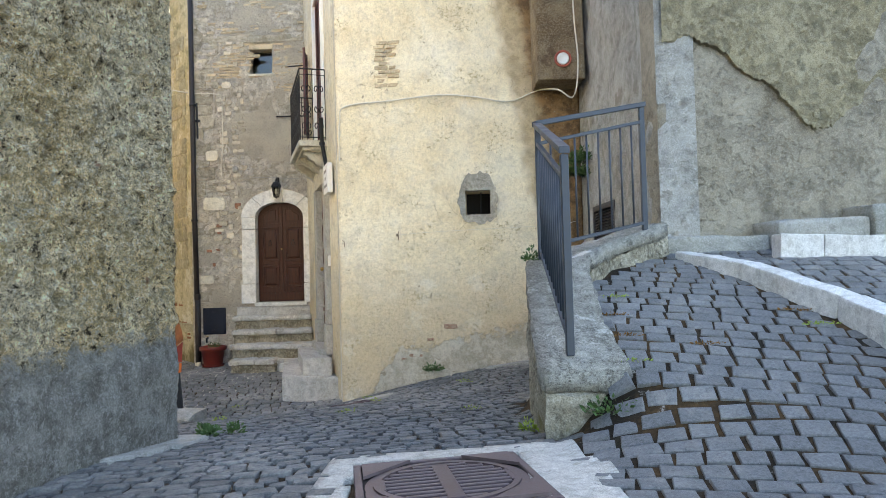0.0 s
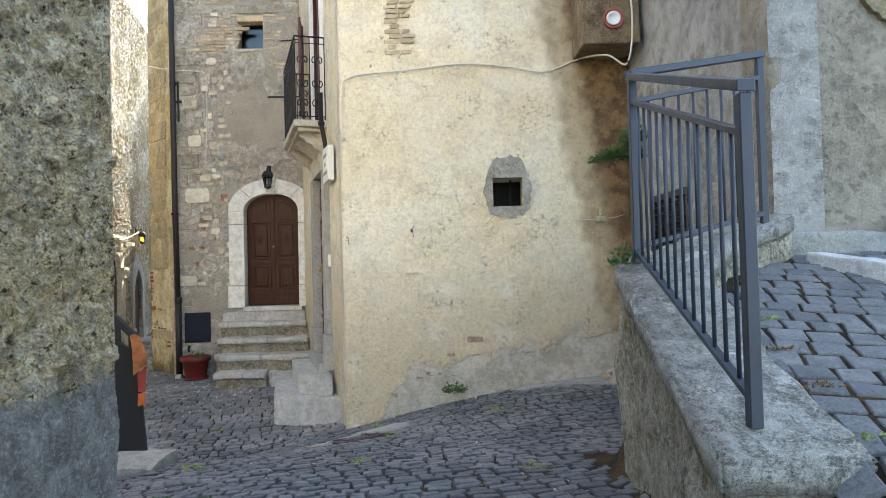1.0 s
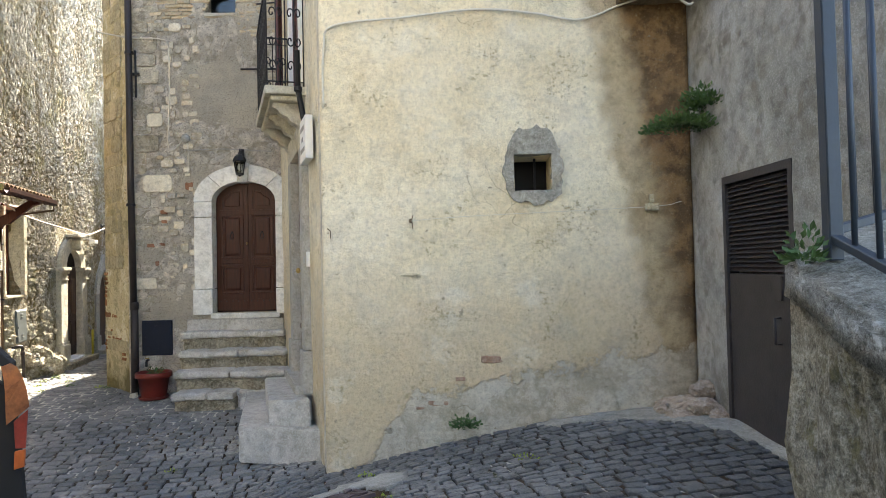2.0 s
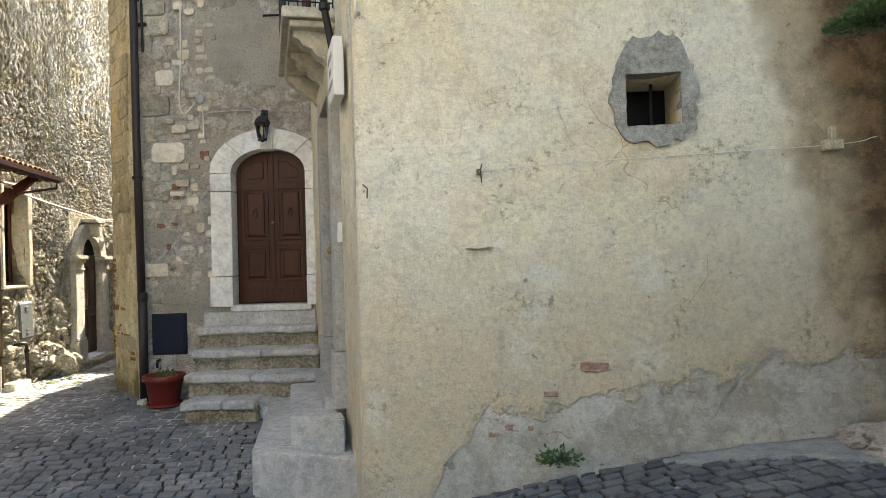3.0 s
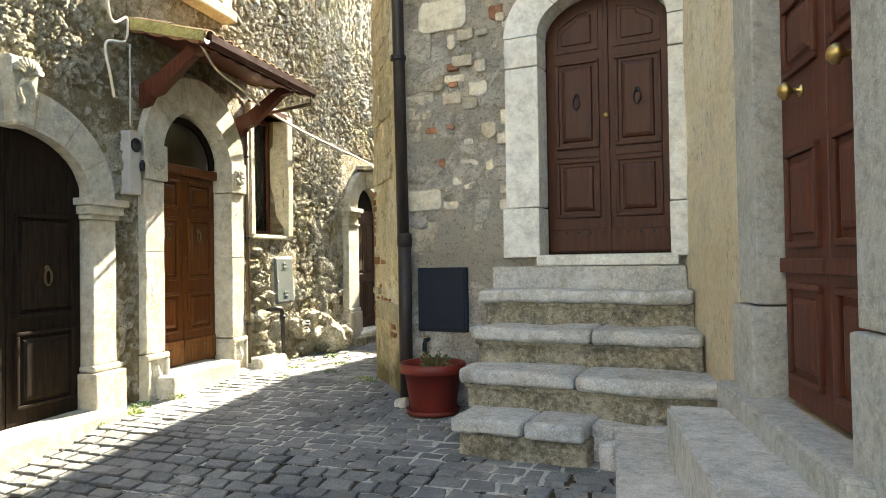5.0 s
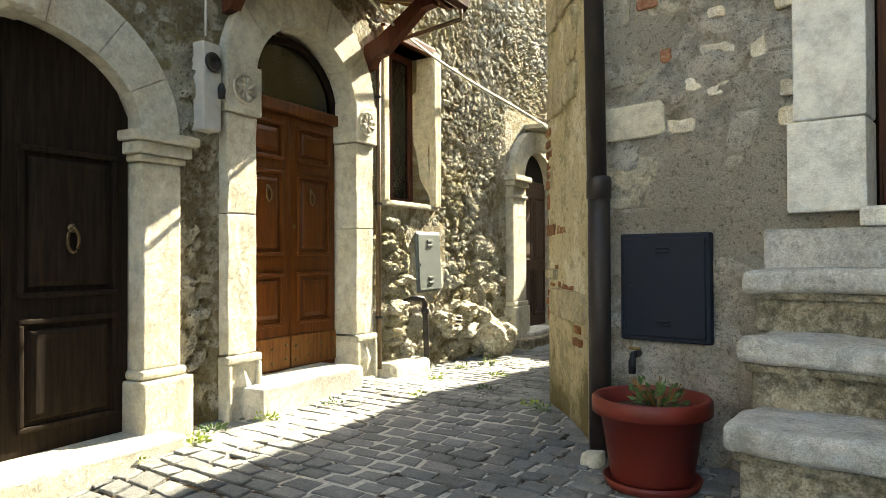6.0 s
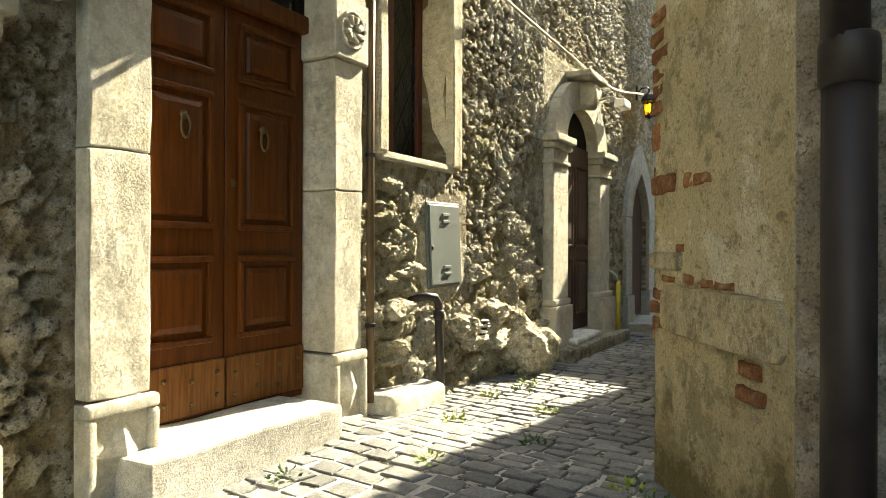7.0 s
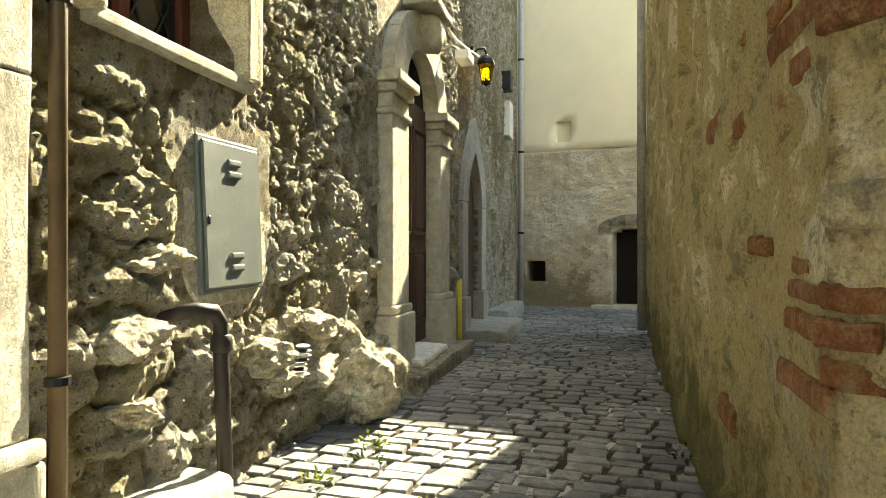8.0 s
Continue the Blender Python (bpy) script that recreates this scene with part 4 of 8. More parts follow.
def low_wall():
    t = thing("low_wall", Matrix.Identity(4), "low rendered retaining wall with a worn concrete coping, beside the ramp", "wall")
    b = bmesh.new()
    # leg along the ramp, then the leg that turns to the house
    plan = [((0.54, 3.57), (1.0, 3.57), 1.27), ((0.57, 4.15), (0.97, 4.15), 1.49), ((0.62, 4.75), (1.02, 4.72), 1.70), ((0.67, 5.3), (1.06, 5.02), 1.88), ((1.2, 5.78), (1.36, 5.42), 2.0), ((1.72, 6.13), (1.92, 5.8), 2.17)]
    rows = []
    for (p, q, z) in plan:
        rows.append([b.verts.new(c) for c in ((p[0] - 0.02, p[1] + 0.01, -0.1), (p[0], p[1], z - 0.13), (q[0], q[1], z - 0.13), (q[0], q[1], -0.1))])
    for r, s in zip(rows, rows[1:]):
        for i in range(4):
            b.faces.new((r[i], r[(i + 1) % 4], s[(i + 1) % 4], s[i]))
    b.faces.new(rows[0])
    b.faces.new(rows[-1][::-1])
    bmesh.ops.subdivide_edges(b, edges=b.edges[:], cuts=7, use_grid_fill=True)
    part("body", roughen(b, 0.05, 5), LOW_WALL, t, "rough grey rubble and render")
    b = bmesh.new()
    rows = []
    for (p, q, z) in plan:
        u = (Vector(p) - Vector(q)).normalized() * 0.025
        rows.append([b.verts.new(c) for c in ((p[0] + u.x, p[1] + u.y, z - 0.14), (p[0] + u.x, p[1] + u.y, z - 0.015), (q[0] - u.x, q[1] - u.y, z - 0.015), (q[0] - u.x, q[1] - u.y, z - 0.14))])
    for r, s in zip(rows, rows[1:]):
        for i in range(4):
            b.faces.new((r[i], r[(i + 1) % 4], s[(i + 1) % 4], s[i]))
    b.faces.new(rows[0])
    b.faces.new(rows[-1][::-1])
    bmesh.ops.bevel(b, geom=b.edges[:], offset=0.02, segments=2, affect="EDGES")
    bmesh.ops.subdivide_edges(b, edges=[e for e in b.edges if e.calc_length() > 0.12], cuts=4, use_grid_fill=True)
    part("coping", roughen(b, 0.022, 9), COPING, t, "chipped speckled concrete coping", True)


low_wall()

RAIL = plain("blue_grey_paint", (0.028, 0.038, 0.052), 0.5, 0.0, 0.25, 9, 0.002, 0.5)


def railing():
    t = thing("railing", Matrix.Identity(4), "blue-grey painted steel railing on the low wall", "railing")
    posts = [((0.70, 3.73), 1.32, 2.42), ((0.765, 5.22), 1.86, 2.88), ((1.71, 5.72), 2.08, 3.13)]
    for (x, y), z0, z1 in posts:
        part("post", box(x - 0.022, x + 0.022, y - 0.022, y + 0.022, z0, z1, 0.004), RAIL, t)
    for ((x0, y0), a0, a1), ((x1, y1), b0, b1) in zip(posts, posts[1:]):
        p, q = Vector((x0, y0, 0)), Vector((x1, y1, 0))
        d = (q - p).normalized()
        n = Vector((-d.y, d.x, 0))
        for name, h0, h1, w, th in (("handrail", a1 + 0.02, b1 + 0.02, 0.03, 0.02), ("rail", a1 - 0.13, b1 - 0.13, 0.016, 0.014), ("rail", a0 + 0.09, b0 + 0.07, 0.016, 0.014)):
            b = bmesh.new()
            ends = [p - d * (0.03 if name == "handrail" else 0) + Vector((0, 0, h0)), q + d * (0.03 if name == "handrail" else 0) + Vector((0, 0, h1))]
            rows = [[b.verts.new(e + n * sx * w + Vector((0, 0, sz * th))) for sx, sz in ((-1, -1), (1, -1), (1, 1), (-1, 1))] for e in ends]
            for i in range(4):
                b.faces.new((rows[0][i], rows[0][(i + 1) % 4], rows[1][(i + 1) % 4], rows[1][i]))
            b.faces.new(rows[0][::-1])
            b.faces.new(rows[1])
            bmesh.ops.bevel(b, geom=b.edges[:], offset=0.003, segments=1, affect="EDGES")
            part(name, b, RAIL, t)
        count = round((q - p).length / 0.115)
        for i in range(1, count):
            k = i / count
            c = p.lerp(q, k)
            part("baluster", tube([(c.x, c.y, a0 + 0.09 + (b0 - a0 - 0.02) * k), (c.x, c.y, a1 - 0.13 + (b1 - a1) * k)], 0.0085, 8), RAIL, t, "", True)


railing()


def kerb_line(name, pts, w, h, label, material=WHITE_STONE, sink=0.25, group="street kerbs", gap=0.012):
    """Kerb stones laid end to end along pts (x, y, top height)."""
    for i, (a, b) in enumerate(zip(pts, pts[1:])):
        p, q = Vector(a), Vector(b)
        d = (q - p)
        L = d.length - gap
        m = Matrix.Translation(p) @ d.to_track_quat("X", "Z").to_matrix().to_4x4()
        bm = box(0, L, -w / 2, w / 2, -sink, 0, 0.015, 2)
        bmesh.ops.subdivide_edges(bm, edges=[e for e in bm.edges if e.calc_length() > 0.3], cuts=5, use_grid_fill=True)
        ob = link_bm(name, roughen(bm, 0.008, 7), material, None, m)
        tagged(ob, label, "kerb", group)


kerb_line("kerb_stone", [(2.02, 5.72, 1.90), (2.30, 5.1, 1.80), (2.52, 4.2, 1.58), (2.52, 3.3, 1.40), (2.40, 2.3, 1.16), (2.2, 1.2, 1.03)], 0.17, 0.12, "pale stone kerb edging the cobbled ramp")
kerb_line("kerb_stone", [(2.72, 5.55, 2.015), (3.05, 5.50, 2.0), (4.3, 5.2, 1.93), (5.6, 4.8, 1.90)], 0.24, 0.14, "pale stone kerb of the raised upper street")


def slab_stones():
    m = wall_frame(RW, UR)
    for i, (x0, x1, z0, z1, d) in enumerate([(-0.10, 0.85, 1.7, 2.03, 0.28), (0.86, 1.68, 1.8, 2.15, 0.38), (1.70, 3.6, 1.9, 2.27, 0.42)]):
        bm = box(x0, x1, -d, 0.05, z0, z1, 0.03, 2)
        bmesh.ops.subdivide_edges(bm, edges=[e for e in bm.edges if e.calc_length() > 0.25], cuts=6, use_grid_fill=True)
        tagged(link_bm("foot_slab", roughen(bm, 0.03, 4), CONCRETE, None, m, True), "worn stone slab at the foot of the ramp house wall", "stone slab", "slabs along the ramp house")


slab_stones()

IRON = plain("rusty_cast_iron", (0.115, 0.085, 0.085), 0.55, 0.3, 0.3, 20, 0.004)


def drain_cover(cx, cy, turn, size, label):
    z = gz(cx, cy)
    e = 0.25
    nx, ny = float(lower(cx + e, cy) - lower(cx - e, cy)) / (2 * e), float(lower(cx, cy + e) - lower(cx, cy - e)) / (2 * e)
    n = Vector((-nx, -ny, 1)).normalized()
    m = Matrix.Translation((cx, cy, z + 0.006)) @ Vector((0, 0, 1)).rotation_difference(n).to_matrix().to_4x4() @ Matrix.Rotation(radians(turn), 4, "Z")
    t = thing("drain_cover", m, label, "drain cover")
    h = size / 2
    f = bmesh.new()
    for x0, x1, y0, y1 in ((-h, h, h - 0.035, h), (-h, h, -h, -h + 0.035), (-h, -h + 0.035, -h + 0.035, h - 0.035), (h - 0.035, h, -h + 0.035, h - 0.035)):
        box(x0, x1, y0, y1, -0.04, 0.002, 0.004, 1, f)
    part("frame", f, IRON, t, "flush cast-iron frame")
    b = bmesh.new()
    # a black plate close under the slots paints in the shaft's darkness
    part("shade_plate", box(-h + 0.036, h - 0.036, -h + 0.036, h - 0.036, -0.05, -0.009), DARK, t, "black plate standing for the unlit shaft below the slots")
    g = lathe([(h - 0.04, -0.02), (h - 0.04, -0.004), (h - 0.105, -0.004), (h - 0.105, -0.02)], 40)
    part("lid", g, IRON, t, "worn iron lid")
    # raised lid: strips between the slots
    r, k = h - 0.11, 5
    for i in range(-k, k + 1):
        w = math.sqrt(max(0, r * r - (i * r / (k + 0.6)) ** 2))
        y = i * r / (k + 0.6)
        if w < 0.05:
            continue
        box(-w, w, y - 0.011, y + 0.011, -0.014, 0.004, 0.003, 1, b)
    box(-0.035, 0.035, -r * 0.95, r * 0.95, -0.014, 0.004, 0.003, 1, b)
    for s in (-1, 1):
        box(s * (r + 0.005) - 0.02, s * (r + 0.005) + 0.02, -r * 0.3, r * 0.3, -0.014, 0.004, 0.003, 1, b)
    part("grate", b, IRON, t, "round slotted grate")
    rim = lathe([(r + 0.035, -0.014), (r + 0.035, 0.005), (r + 0.008, 0.005), (r + 0.008, -0.014)], 40)
    part("rim", rim, IRON, t)
    for sx in (-1, 1):
        for sy in (-1, 1):
            q = plate([(sx * (h - 0.04), sy * (h - 0.04)), (sx * (h - 0.04), sy * 0.12), (sx * (h - 0.12), sy * (h - 0.18)), (sx * 0.12, sy * (h - 0.04))], -0.014, 0.0, 0, None, Matrix.Rotation(radians(90), 4, "X") @ Matrix.Scale(-1, 4, (0, 1, 0)))
            part("corner_plate", q, IRON, t)
    return m


drain_cover(0.02, 2.84, 9, 0.76, "rusty square cast-iron drain cover with a round slotted grate")
drain_cover(-1.16, 8.05, 30, 0.42, "small rusty drain cover in a cement collar")


def drape(name, poly, material, label, lift=0.012, step=0.06, category="cement patch", ragged=0.05):
    """A thin spread of cement that follows the ground, with an uneven rim."""
    xs, ys = [p[0] for p in poly], [p[1] for p in poly]
    def inside(x, y):
        x += ragged * noise.noise(Vector((x * 5, y * 5, 2.0)))
        y += ragged * noise.noise(Vector((x * 5, y * 5, 7.0)))
        c = False
        for (ax, ay), (bx, by) in zip(poly, poly[1:] + poly[:1]):
            if (ay > y) != (by > y) and x < (bx - ax) * (y - ay) / (by - ay) + ax:
                c = not c
        return c
    b = bmesh.new()
    grid = {}
    nx, ny = int((max(xs) - min(xs)) / step) + 2, int((max(ys) - min(ys)) / step) + 2
    for i in range(nx):
        for j in range(ny):
            x, y = min(xs) + i * step, min(ys) + j * step
            if not inside(x + step / 2, y + step / 2):
                continue
            q = []
            for di, dj in ((0, 0), (1, 0), (1, 1), (0, 1)):
                k = (i + di, j + dj)
                if k not in grid:
                    u, v = min(xs) + k[0] * step, min(ys) + k[1] * step
                    grid[k] = b.verts.new((u, v, gz(u, v) + lift + 0.008 * noise.noise(Vector((u * 4, v * 4, 0)))))
                q.append(grid[k])
            b.faces.new(q)
    r = bmesh.ops.extrude_face_region(b, geom=b.faces[:])
    bmesh.ops.translate(b, vec=(0, 0, -0.05), verts=[v for v in r["geom"] if isinstance(v, bmesh.types.BMVert)])
    tagged(link_bm(name, b, material, None, None, True), label, category)


MORTAR_BAND = stony("pale_worn_mortar", (0.42, 0.40, 0.34), (0.54, 0.52, 0.46), (0.62, 0.60, 0.55), 3, 40, relief=0.015, spots=(0.34, 0.32, 0.26), spot_scale=6)
for poly in ([(-0.52, 3.18), (0.6, 3.27), (0.64, 3.46), (0.1, 3.38), (-0.5, 3.36)], [(0.36, 2.2), (0.62, 2.2), (0.70, 2.8), (0.62, 3.42), (0.36, 3.26)], [(-0.54, 2.2), (-0.36, 2.2), (-0.40, 3.22), (-0.52, 3.34)]):
    drape("mortar_band", poly, MORTAR_BAND, "pale worn mortar band round the drain cover", 0.003, 0.04, "mortar band", 0.05)
drape("cement_patch", [(-1.62, 8.0), (-1.2, 8.55), (-0.75, 8.62), (-0.62, 8.25), (-0.8, 8.1), (-1.0, 8.35), (-1.4, 8.05), (-1.45, 7.75)], CONCRETE, "pale cement spread round the small drain cover", 0.008, 0.05)
drape("cement_apron", [(0.45, 9.30), (0.5, 9.16), (1.0, 9.0), (1.3, 8.9), (1.6, 8.55), (1.8, 8.15), (1.9, 7.0), (2.0, 7.0), (2.0, 9.30)], CONCRETE, "grey cement apron along the foot of the walls", 0.012)
drape("cement_patch", [(-2.2, 3.2), (-1.7, 3.7), (-1.55, 4.5), (-1.7, 4.75), (-2.0, 4.75), (-2.3, 3.3)], CONCRETE, "cement fillet at the foot of the pebbly wall", 0.02)


# ---- cobbles ----
def cobble_mesh(seed, w, d, material, worn=0.12):
    r = random.Random(seed)
    bm = bmesh.new()
    def quad(inset, z):
        return [bm.verts.new((sx * (w / 2 - inset) + j[0], sy * (d / 2 - inset) + j[1], z + j[2])) for (sx, sy), j in zip(((-1, -1), (1, -1), (1, 1), (-1, 1)), jit)]
    jit = [(r.uniform(-worn, worn / 2) * w * sx, r.uniform(-worn, worn / 2) * d * sy, r.uniform(-0.004, 0.004)) for sx, sy in ((-1, -1), (1, -1), (1, 1), (-1, 1))]
    a, b, c = quad(0, -0.06), quad(0.001, -0.005), quad(0.006, 0.0)
    for p, q in ((a, b), (b, c)):
        for i in range(4):
            bm.faces.new((p[i], p[(i + 1) % 4], q[(i + 1) % 4], q[i]))
    mid = bm.verts.new((r.uniform(-0.1, 0.1) * w, r.uniform(-0.1, 0.1) * d, 0.0025))
    for i in range(4):
        bm.faces.new((c[i], c[(i + 1) % 4], mid))
    me = bpy.data.meshes.new("cobble")
    bm.to_mesh(me)
    bm.free()
    me.materials.append(material)
    me.polygons.foreach_set("use_smooth", [False] * len(me.polygons))
    return me


COVERS = [(0.05, 2.81, 0.52, 0.56), (-1.16, 8.12, 0.42, 0.36)]


def lay(rows_of, size, inside, near, rng, meshes, uneven=1.0):
    """Cobbles along rows; those in the near stretch are pieces of their own, the rest one joined mesh."""
    verts, faces, count = [], [], 0
    w0, d0 = size
    for x, y, ang, w, d in rows_of:
        if not inside(x, y) or any(abs(x - cx) < hx and abs(y - cy) < hy for cx, cy, hx, hy in COVERS):
            continue
        z = gz(x, y)
        sx, sy = (gz(x + 0.08, y) - gz(x - 0.08, y)) / 0.16, (gz(x, y + 0.08) - gz(x, y - 0.08)) / 0.16
        if abs(sx) > 1.0 or abs(sy) > 1.0:
            continue
        n = Vector((-sx + rng.gauss(0, 0.022) * uneven, -sy + rng.gauss(0, 0.022) * uneven, 1)).normalized()
        m = Matrix.Translation((x, y, z + rng.gauss(-0.001, 0.0028) * uneven)) @ Vector((0, 0, 1)).rotation_difference(n).to_matrix().to_4x4()
        m = m @ Matrix.Rotation(ang + rng.gauss(0, 0.075) * uneven, 4, "Z") @ Matrix.Diagonal((w / w0, d / d0, 1, 1))
        me = meshes[rng.randrange(len(meshes))]
        if near(x, y) and count < 150:
            count += 1
            ob = new("cobble", me)
            ob.parent = GROUND
            ob.matrix_local = m
        else:
            k = len(verts)
            verts += [tuple(m @ v.co) for v in me.vertices]
            faces += [tuple(k + i for i in p.vertices) for p in me.polygons]
    me = bpy.data.meshes.new("cobbles")
    me.from_pydata(verts, [], faces)
    me.materials.append(meshes[0].materials[0])
    ob = new("cobbles", me)
    ob.parent = GROUND
    tagged(ob, "worn grey basalt cobbles", "", "", "stuff")


def courses(bounds, size, bend, turn, origin, rng, rag=0.3, gap=0.009):
    """Running courses of setts, bowed by bend, turned about origin."""
    w0, d0 = size
    ca, sa = math.cos(turn), math.sin(turn)
    v = bounds[2]
    while v < bounds[3]:
        d = d0 * rng.uniform(0.88, 1.12)
        u = bounds[0] - rng.random() * w0
        while u < bounds[1]:
            w = w0 * rng.uniform(1 - rag, 1 + rag)
            uc, vc = u + w / 2, v + bend * (u + w / 2) ** 2 + 0.012 * math.sin(uc_wave(u, v))
            slope = math.atan(2 * bend * uc)
            yield origin[0] + uc * ca - vc * sa, origin[1] + uc * sa + vc * ca, turn + slope, w - gap, d - gap - 0.001
            u += w
        v += d


def uc_wave(u, v):
    return u * 2.3 + v * 1.1


RNG = random.Random(4)
LANE = (0.13, 0.10)
ALLEY = (0.165, 0.122)
RAMP = (0.15, 0.128)


def in_lane(x, y):
    if y < 5.9 and x > steps_of(y, [(3.55, 0.62), (3.5, 0.62)]) and y > 3.55:
        return False
    if y <= 3.6:
        return x < 0.62 and x > -2.3
    if y < 4.7:
        return -2.0 < x < 0.7
    if y < 9.7:
        return -6.6 < x < 2.1 and (y > 5.2 or x > -4)
    return False


def in_alley(x, y):
    if y < 9.7:
        return False
    if y < 13.7:
        return -7.3 < x < -1.4
    return -8.0 - 0.2 * (y - 16) < x < -5.2 - 0.17 * (y - 13.7)


def in_ramp(x, y):
    edge = steps_of(y, [(1, 2.15), (2.3, 2.38), (3.3, 2.5), (4.2, 2.5), (5.1, 2.28), (5.8, 2.08)])
    return (0.62 if y < 3.6 else 0.98 if y < 5.0 else 1.0 + 1.1 * (y - 5.0)) < x < edge and y < 5.95


def in_upper(x, y):
    edge = steps_of(y, [(1, 2.25), (2.3, 2.5), (3.3, 2.62), (4.2, 2.62), (5.1, 2.4), (5.75, 2.1), (6.0, 1.95)])
    return edge < x < 6 and y < 6.3


# ---- doors, surrounds, windows and fittings ----
WALNUT = timber("walnut_stained_wood", (0.030, 0.009, 0.005), (0.064, 0.019, 0.010), 0.42, 0.22)
CHESTNUT = timber("chestnut_wood", (0.062, 0.017, 0.003), (0.115, 0.034, 0.006), 0.42, 0.22)
WORN_CHESTNUT = timber("worn_chestnut_wood", (0.095, 0.032, 0.007), (0.18, 0.078, 0.02), 0.5, 0.2)
DARK_WOOD = timber("dark_old_wood", (0.011, 0.008, 0.006), (0.026, 0.017, 0.011), 0.8, 0.08)
MAROON_WOOD = timber("maroon_painted_wood", (0.055, 0.016, 0.010), (0.105, 0.032, 0.018), 0.5, 0.25)
SHUTTER = plain("maroon_shutter_paint", (0.10, 0.035, 0.035), 0.55, 0, 0.2)
BLACK_METAL = plain("black_wrought_iron", (0.02, 0.021, 0.024), 0.5, 0.5, 0.3, 20)
BRASS = plain("worn_brass", (0.45, 0.32, 0.12), 0.35, 0.9, 0.2, 30)
OLD_BRONZE = plain("dull_bronze", (0.13, 0.095, 0.05), 0.45, 0.8, 0.25, 30)
PIPE_BROWN = plain("brown_pipe_paint", (0.026, 0.021, 0.020), 0.5, 0.0, 0.35, 8, 0.002, 0.3)
OCHRE_PIPE = plain("rusty_brown_pipe", (0.10, 0.065, 0.035), 0.5, 0.2, 0.35, 8)
NAVY = plain("navy_box_paint", (0.009, 0.013, 0.024), 0.55, 0.0, 0.2, 10, 0.002, 0.2)
GREEN_GREY = plain("grey_box_paint", (0.15, 0.172, 0.168), 0.5, 0.1, 0.12, 10)
TERRACOTTA = plain("terracotta_plastic", (0.135, 0.017, 0.011), 0.5, 0, 0.15, 10)
SOIL = stony("pot_soil", (0.03, 0.022, 0.015), (0.05, 0.035, 0.022), (0.09, 0.07, 0.05), 12, 60)
CABLE = plain("pale_cable", (0.62, 0.58, 0.48), 0.6, 0, 0.1)
GREY_CABLE = plain("grey_conduit", (0.42, 0.41, 0.38), 0.6, 0, 0.15)
WHITE_PAINT = plain("white_paint", (0.75, 0.74, 0.70), 0.6, 0, 0.06)
MARBLE = plain("marble_plaque", (0.72, 0.71, 0.67), 0.5, 0, 0.05)
LETTER = plain("faded_lettering", (0.28, 0.27, 0.25), 0.7)
STEEL_DOOR = plain("brown_black_steel", (0.048, 0.042, 0.042), 0.5, 0.2, 0.5, 9, 0.006)
ROOF_TILE = stony("weathered_roof_tile", (0.22, 0.12, 0.06), (0.36, 0.24, 0.12), (0.42, 0.34, 0.20), 5, 40, relief=0.01, spots=(0.16, 0.15, 0.07), spot_scale=7, vary=0.2)
GUTTER = plain("maroon_gutter_paint", (0.07, 0.028, 0.026), 0.35, 0.2, 0.2)
PLASTIC_BLACK = plain("black_board_paint", (0.016, 0.017, 0.019), 0.6, 0, 0.2)
GREEN = plain("leaf_green", (0.06, 0.115, 0.03), 0.6, 0, 0.35, 30)
LIME = plain("young_leaf_green", (0.26, 0.34, 0.05), 0.6, 0, 0.3, 30)
DRY = plain("dry_moss", (0.20, 0.10, 0.025), 0.9, 0, 0.4, 30)
YELLOW_HOSE = plain("yellow_gas_pipe", (0.62, 0.50, 0.05), 0.45, 0, 0.1)


def glass(name, color=(0.8, 0.85, 0.85), rough=0.03):
    m = bpy.data.materials.new(name)
    m.use_nodes = True
    p = m.node_tree.nodes["Principled BSDF"]
    p.inputs["Base Color"].default_value = (*color, 1)
    p.inputs["Transmission Weight"].default_value, p.inputs["Roughness"].default_value, p.inputs["IOR"].default_value = 1.0, rough, 1.45
    return m


GLASS = glass("window_glass", (0.30, 0.33, 0.31))
AMBER = glass("amber_glass", (0.95, 0.62, 0.05), 0.15)
GLOW = bpy.data.materials.new("lit_bulb")
GLOW.use_nodes = True
GLOW.node_tree.nodes["Principled BSDF"].inputs["Emission Color"].default_value = (1.0, 0.62, 0.08, 1)
GLOW.node_tree.nodes["Principled BSDF"].inputs["Emission Strength"].default_value = 3.0

STAIR = wall_frame(M0, M1)
SIDE = wall_frame(A2, A)
FRONT = wall_frame(B, C)
RETURN = wall_frame(C, RW)
ALLEY_R = wall_frame(BF, K)
FAR = wall_frame(F0, F1)


def at(m, x, y, z):
    return m @ Matrix.Translation((x, y, z))


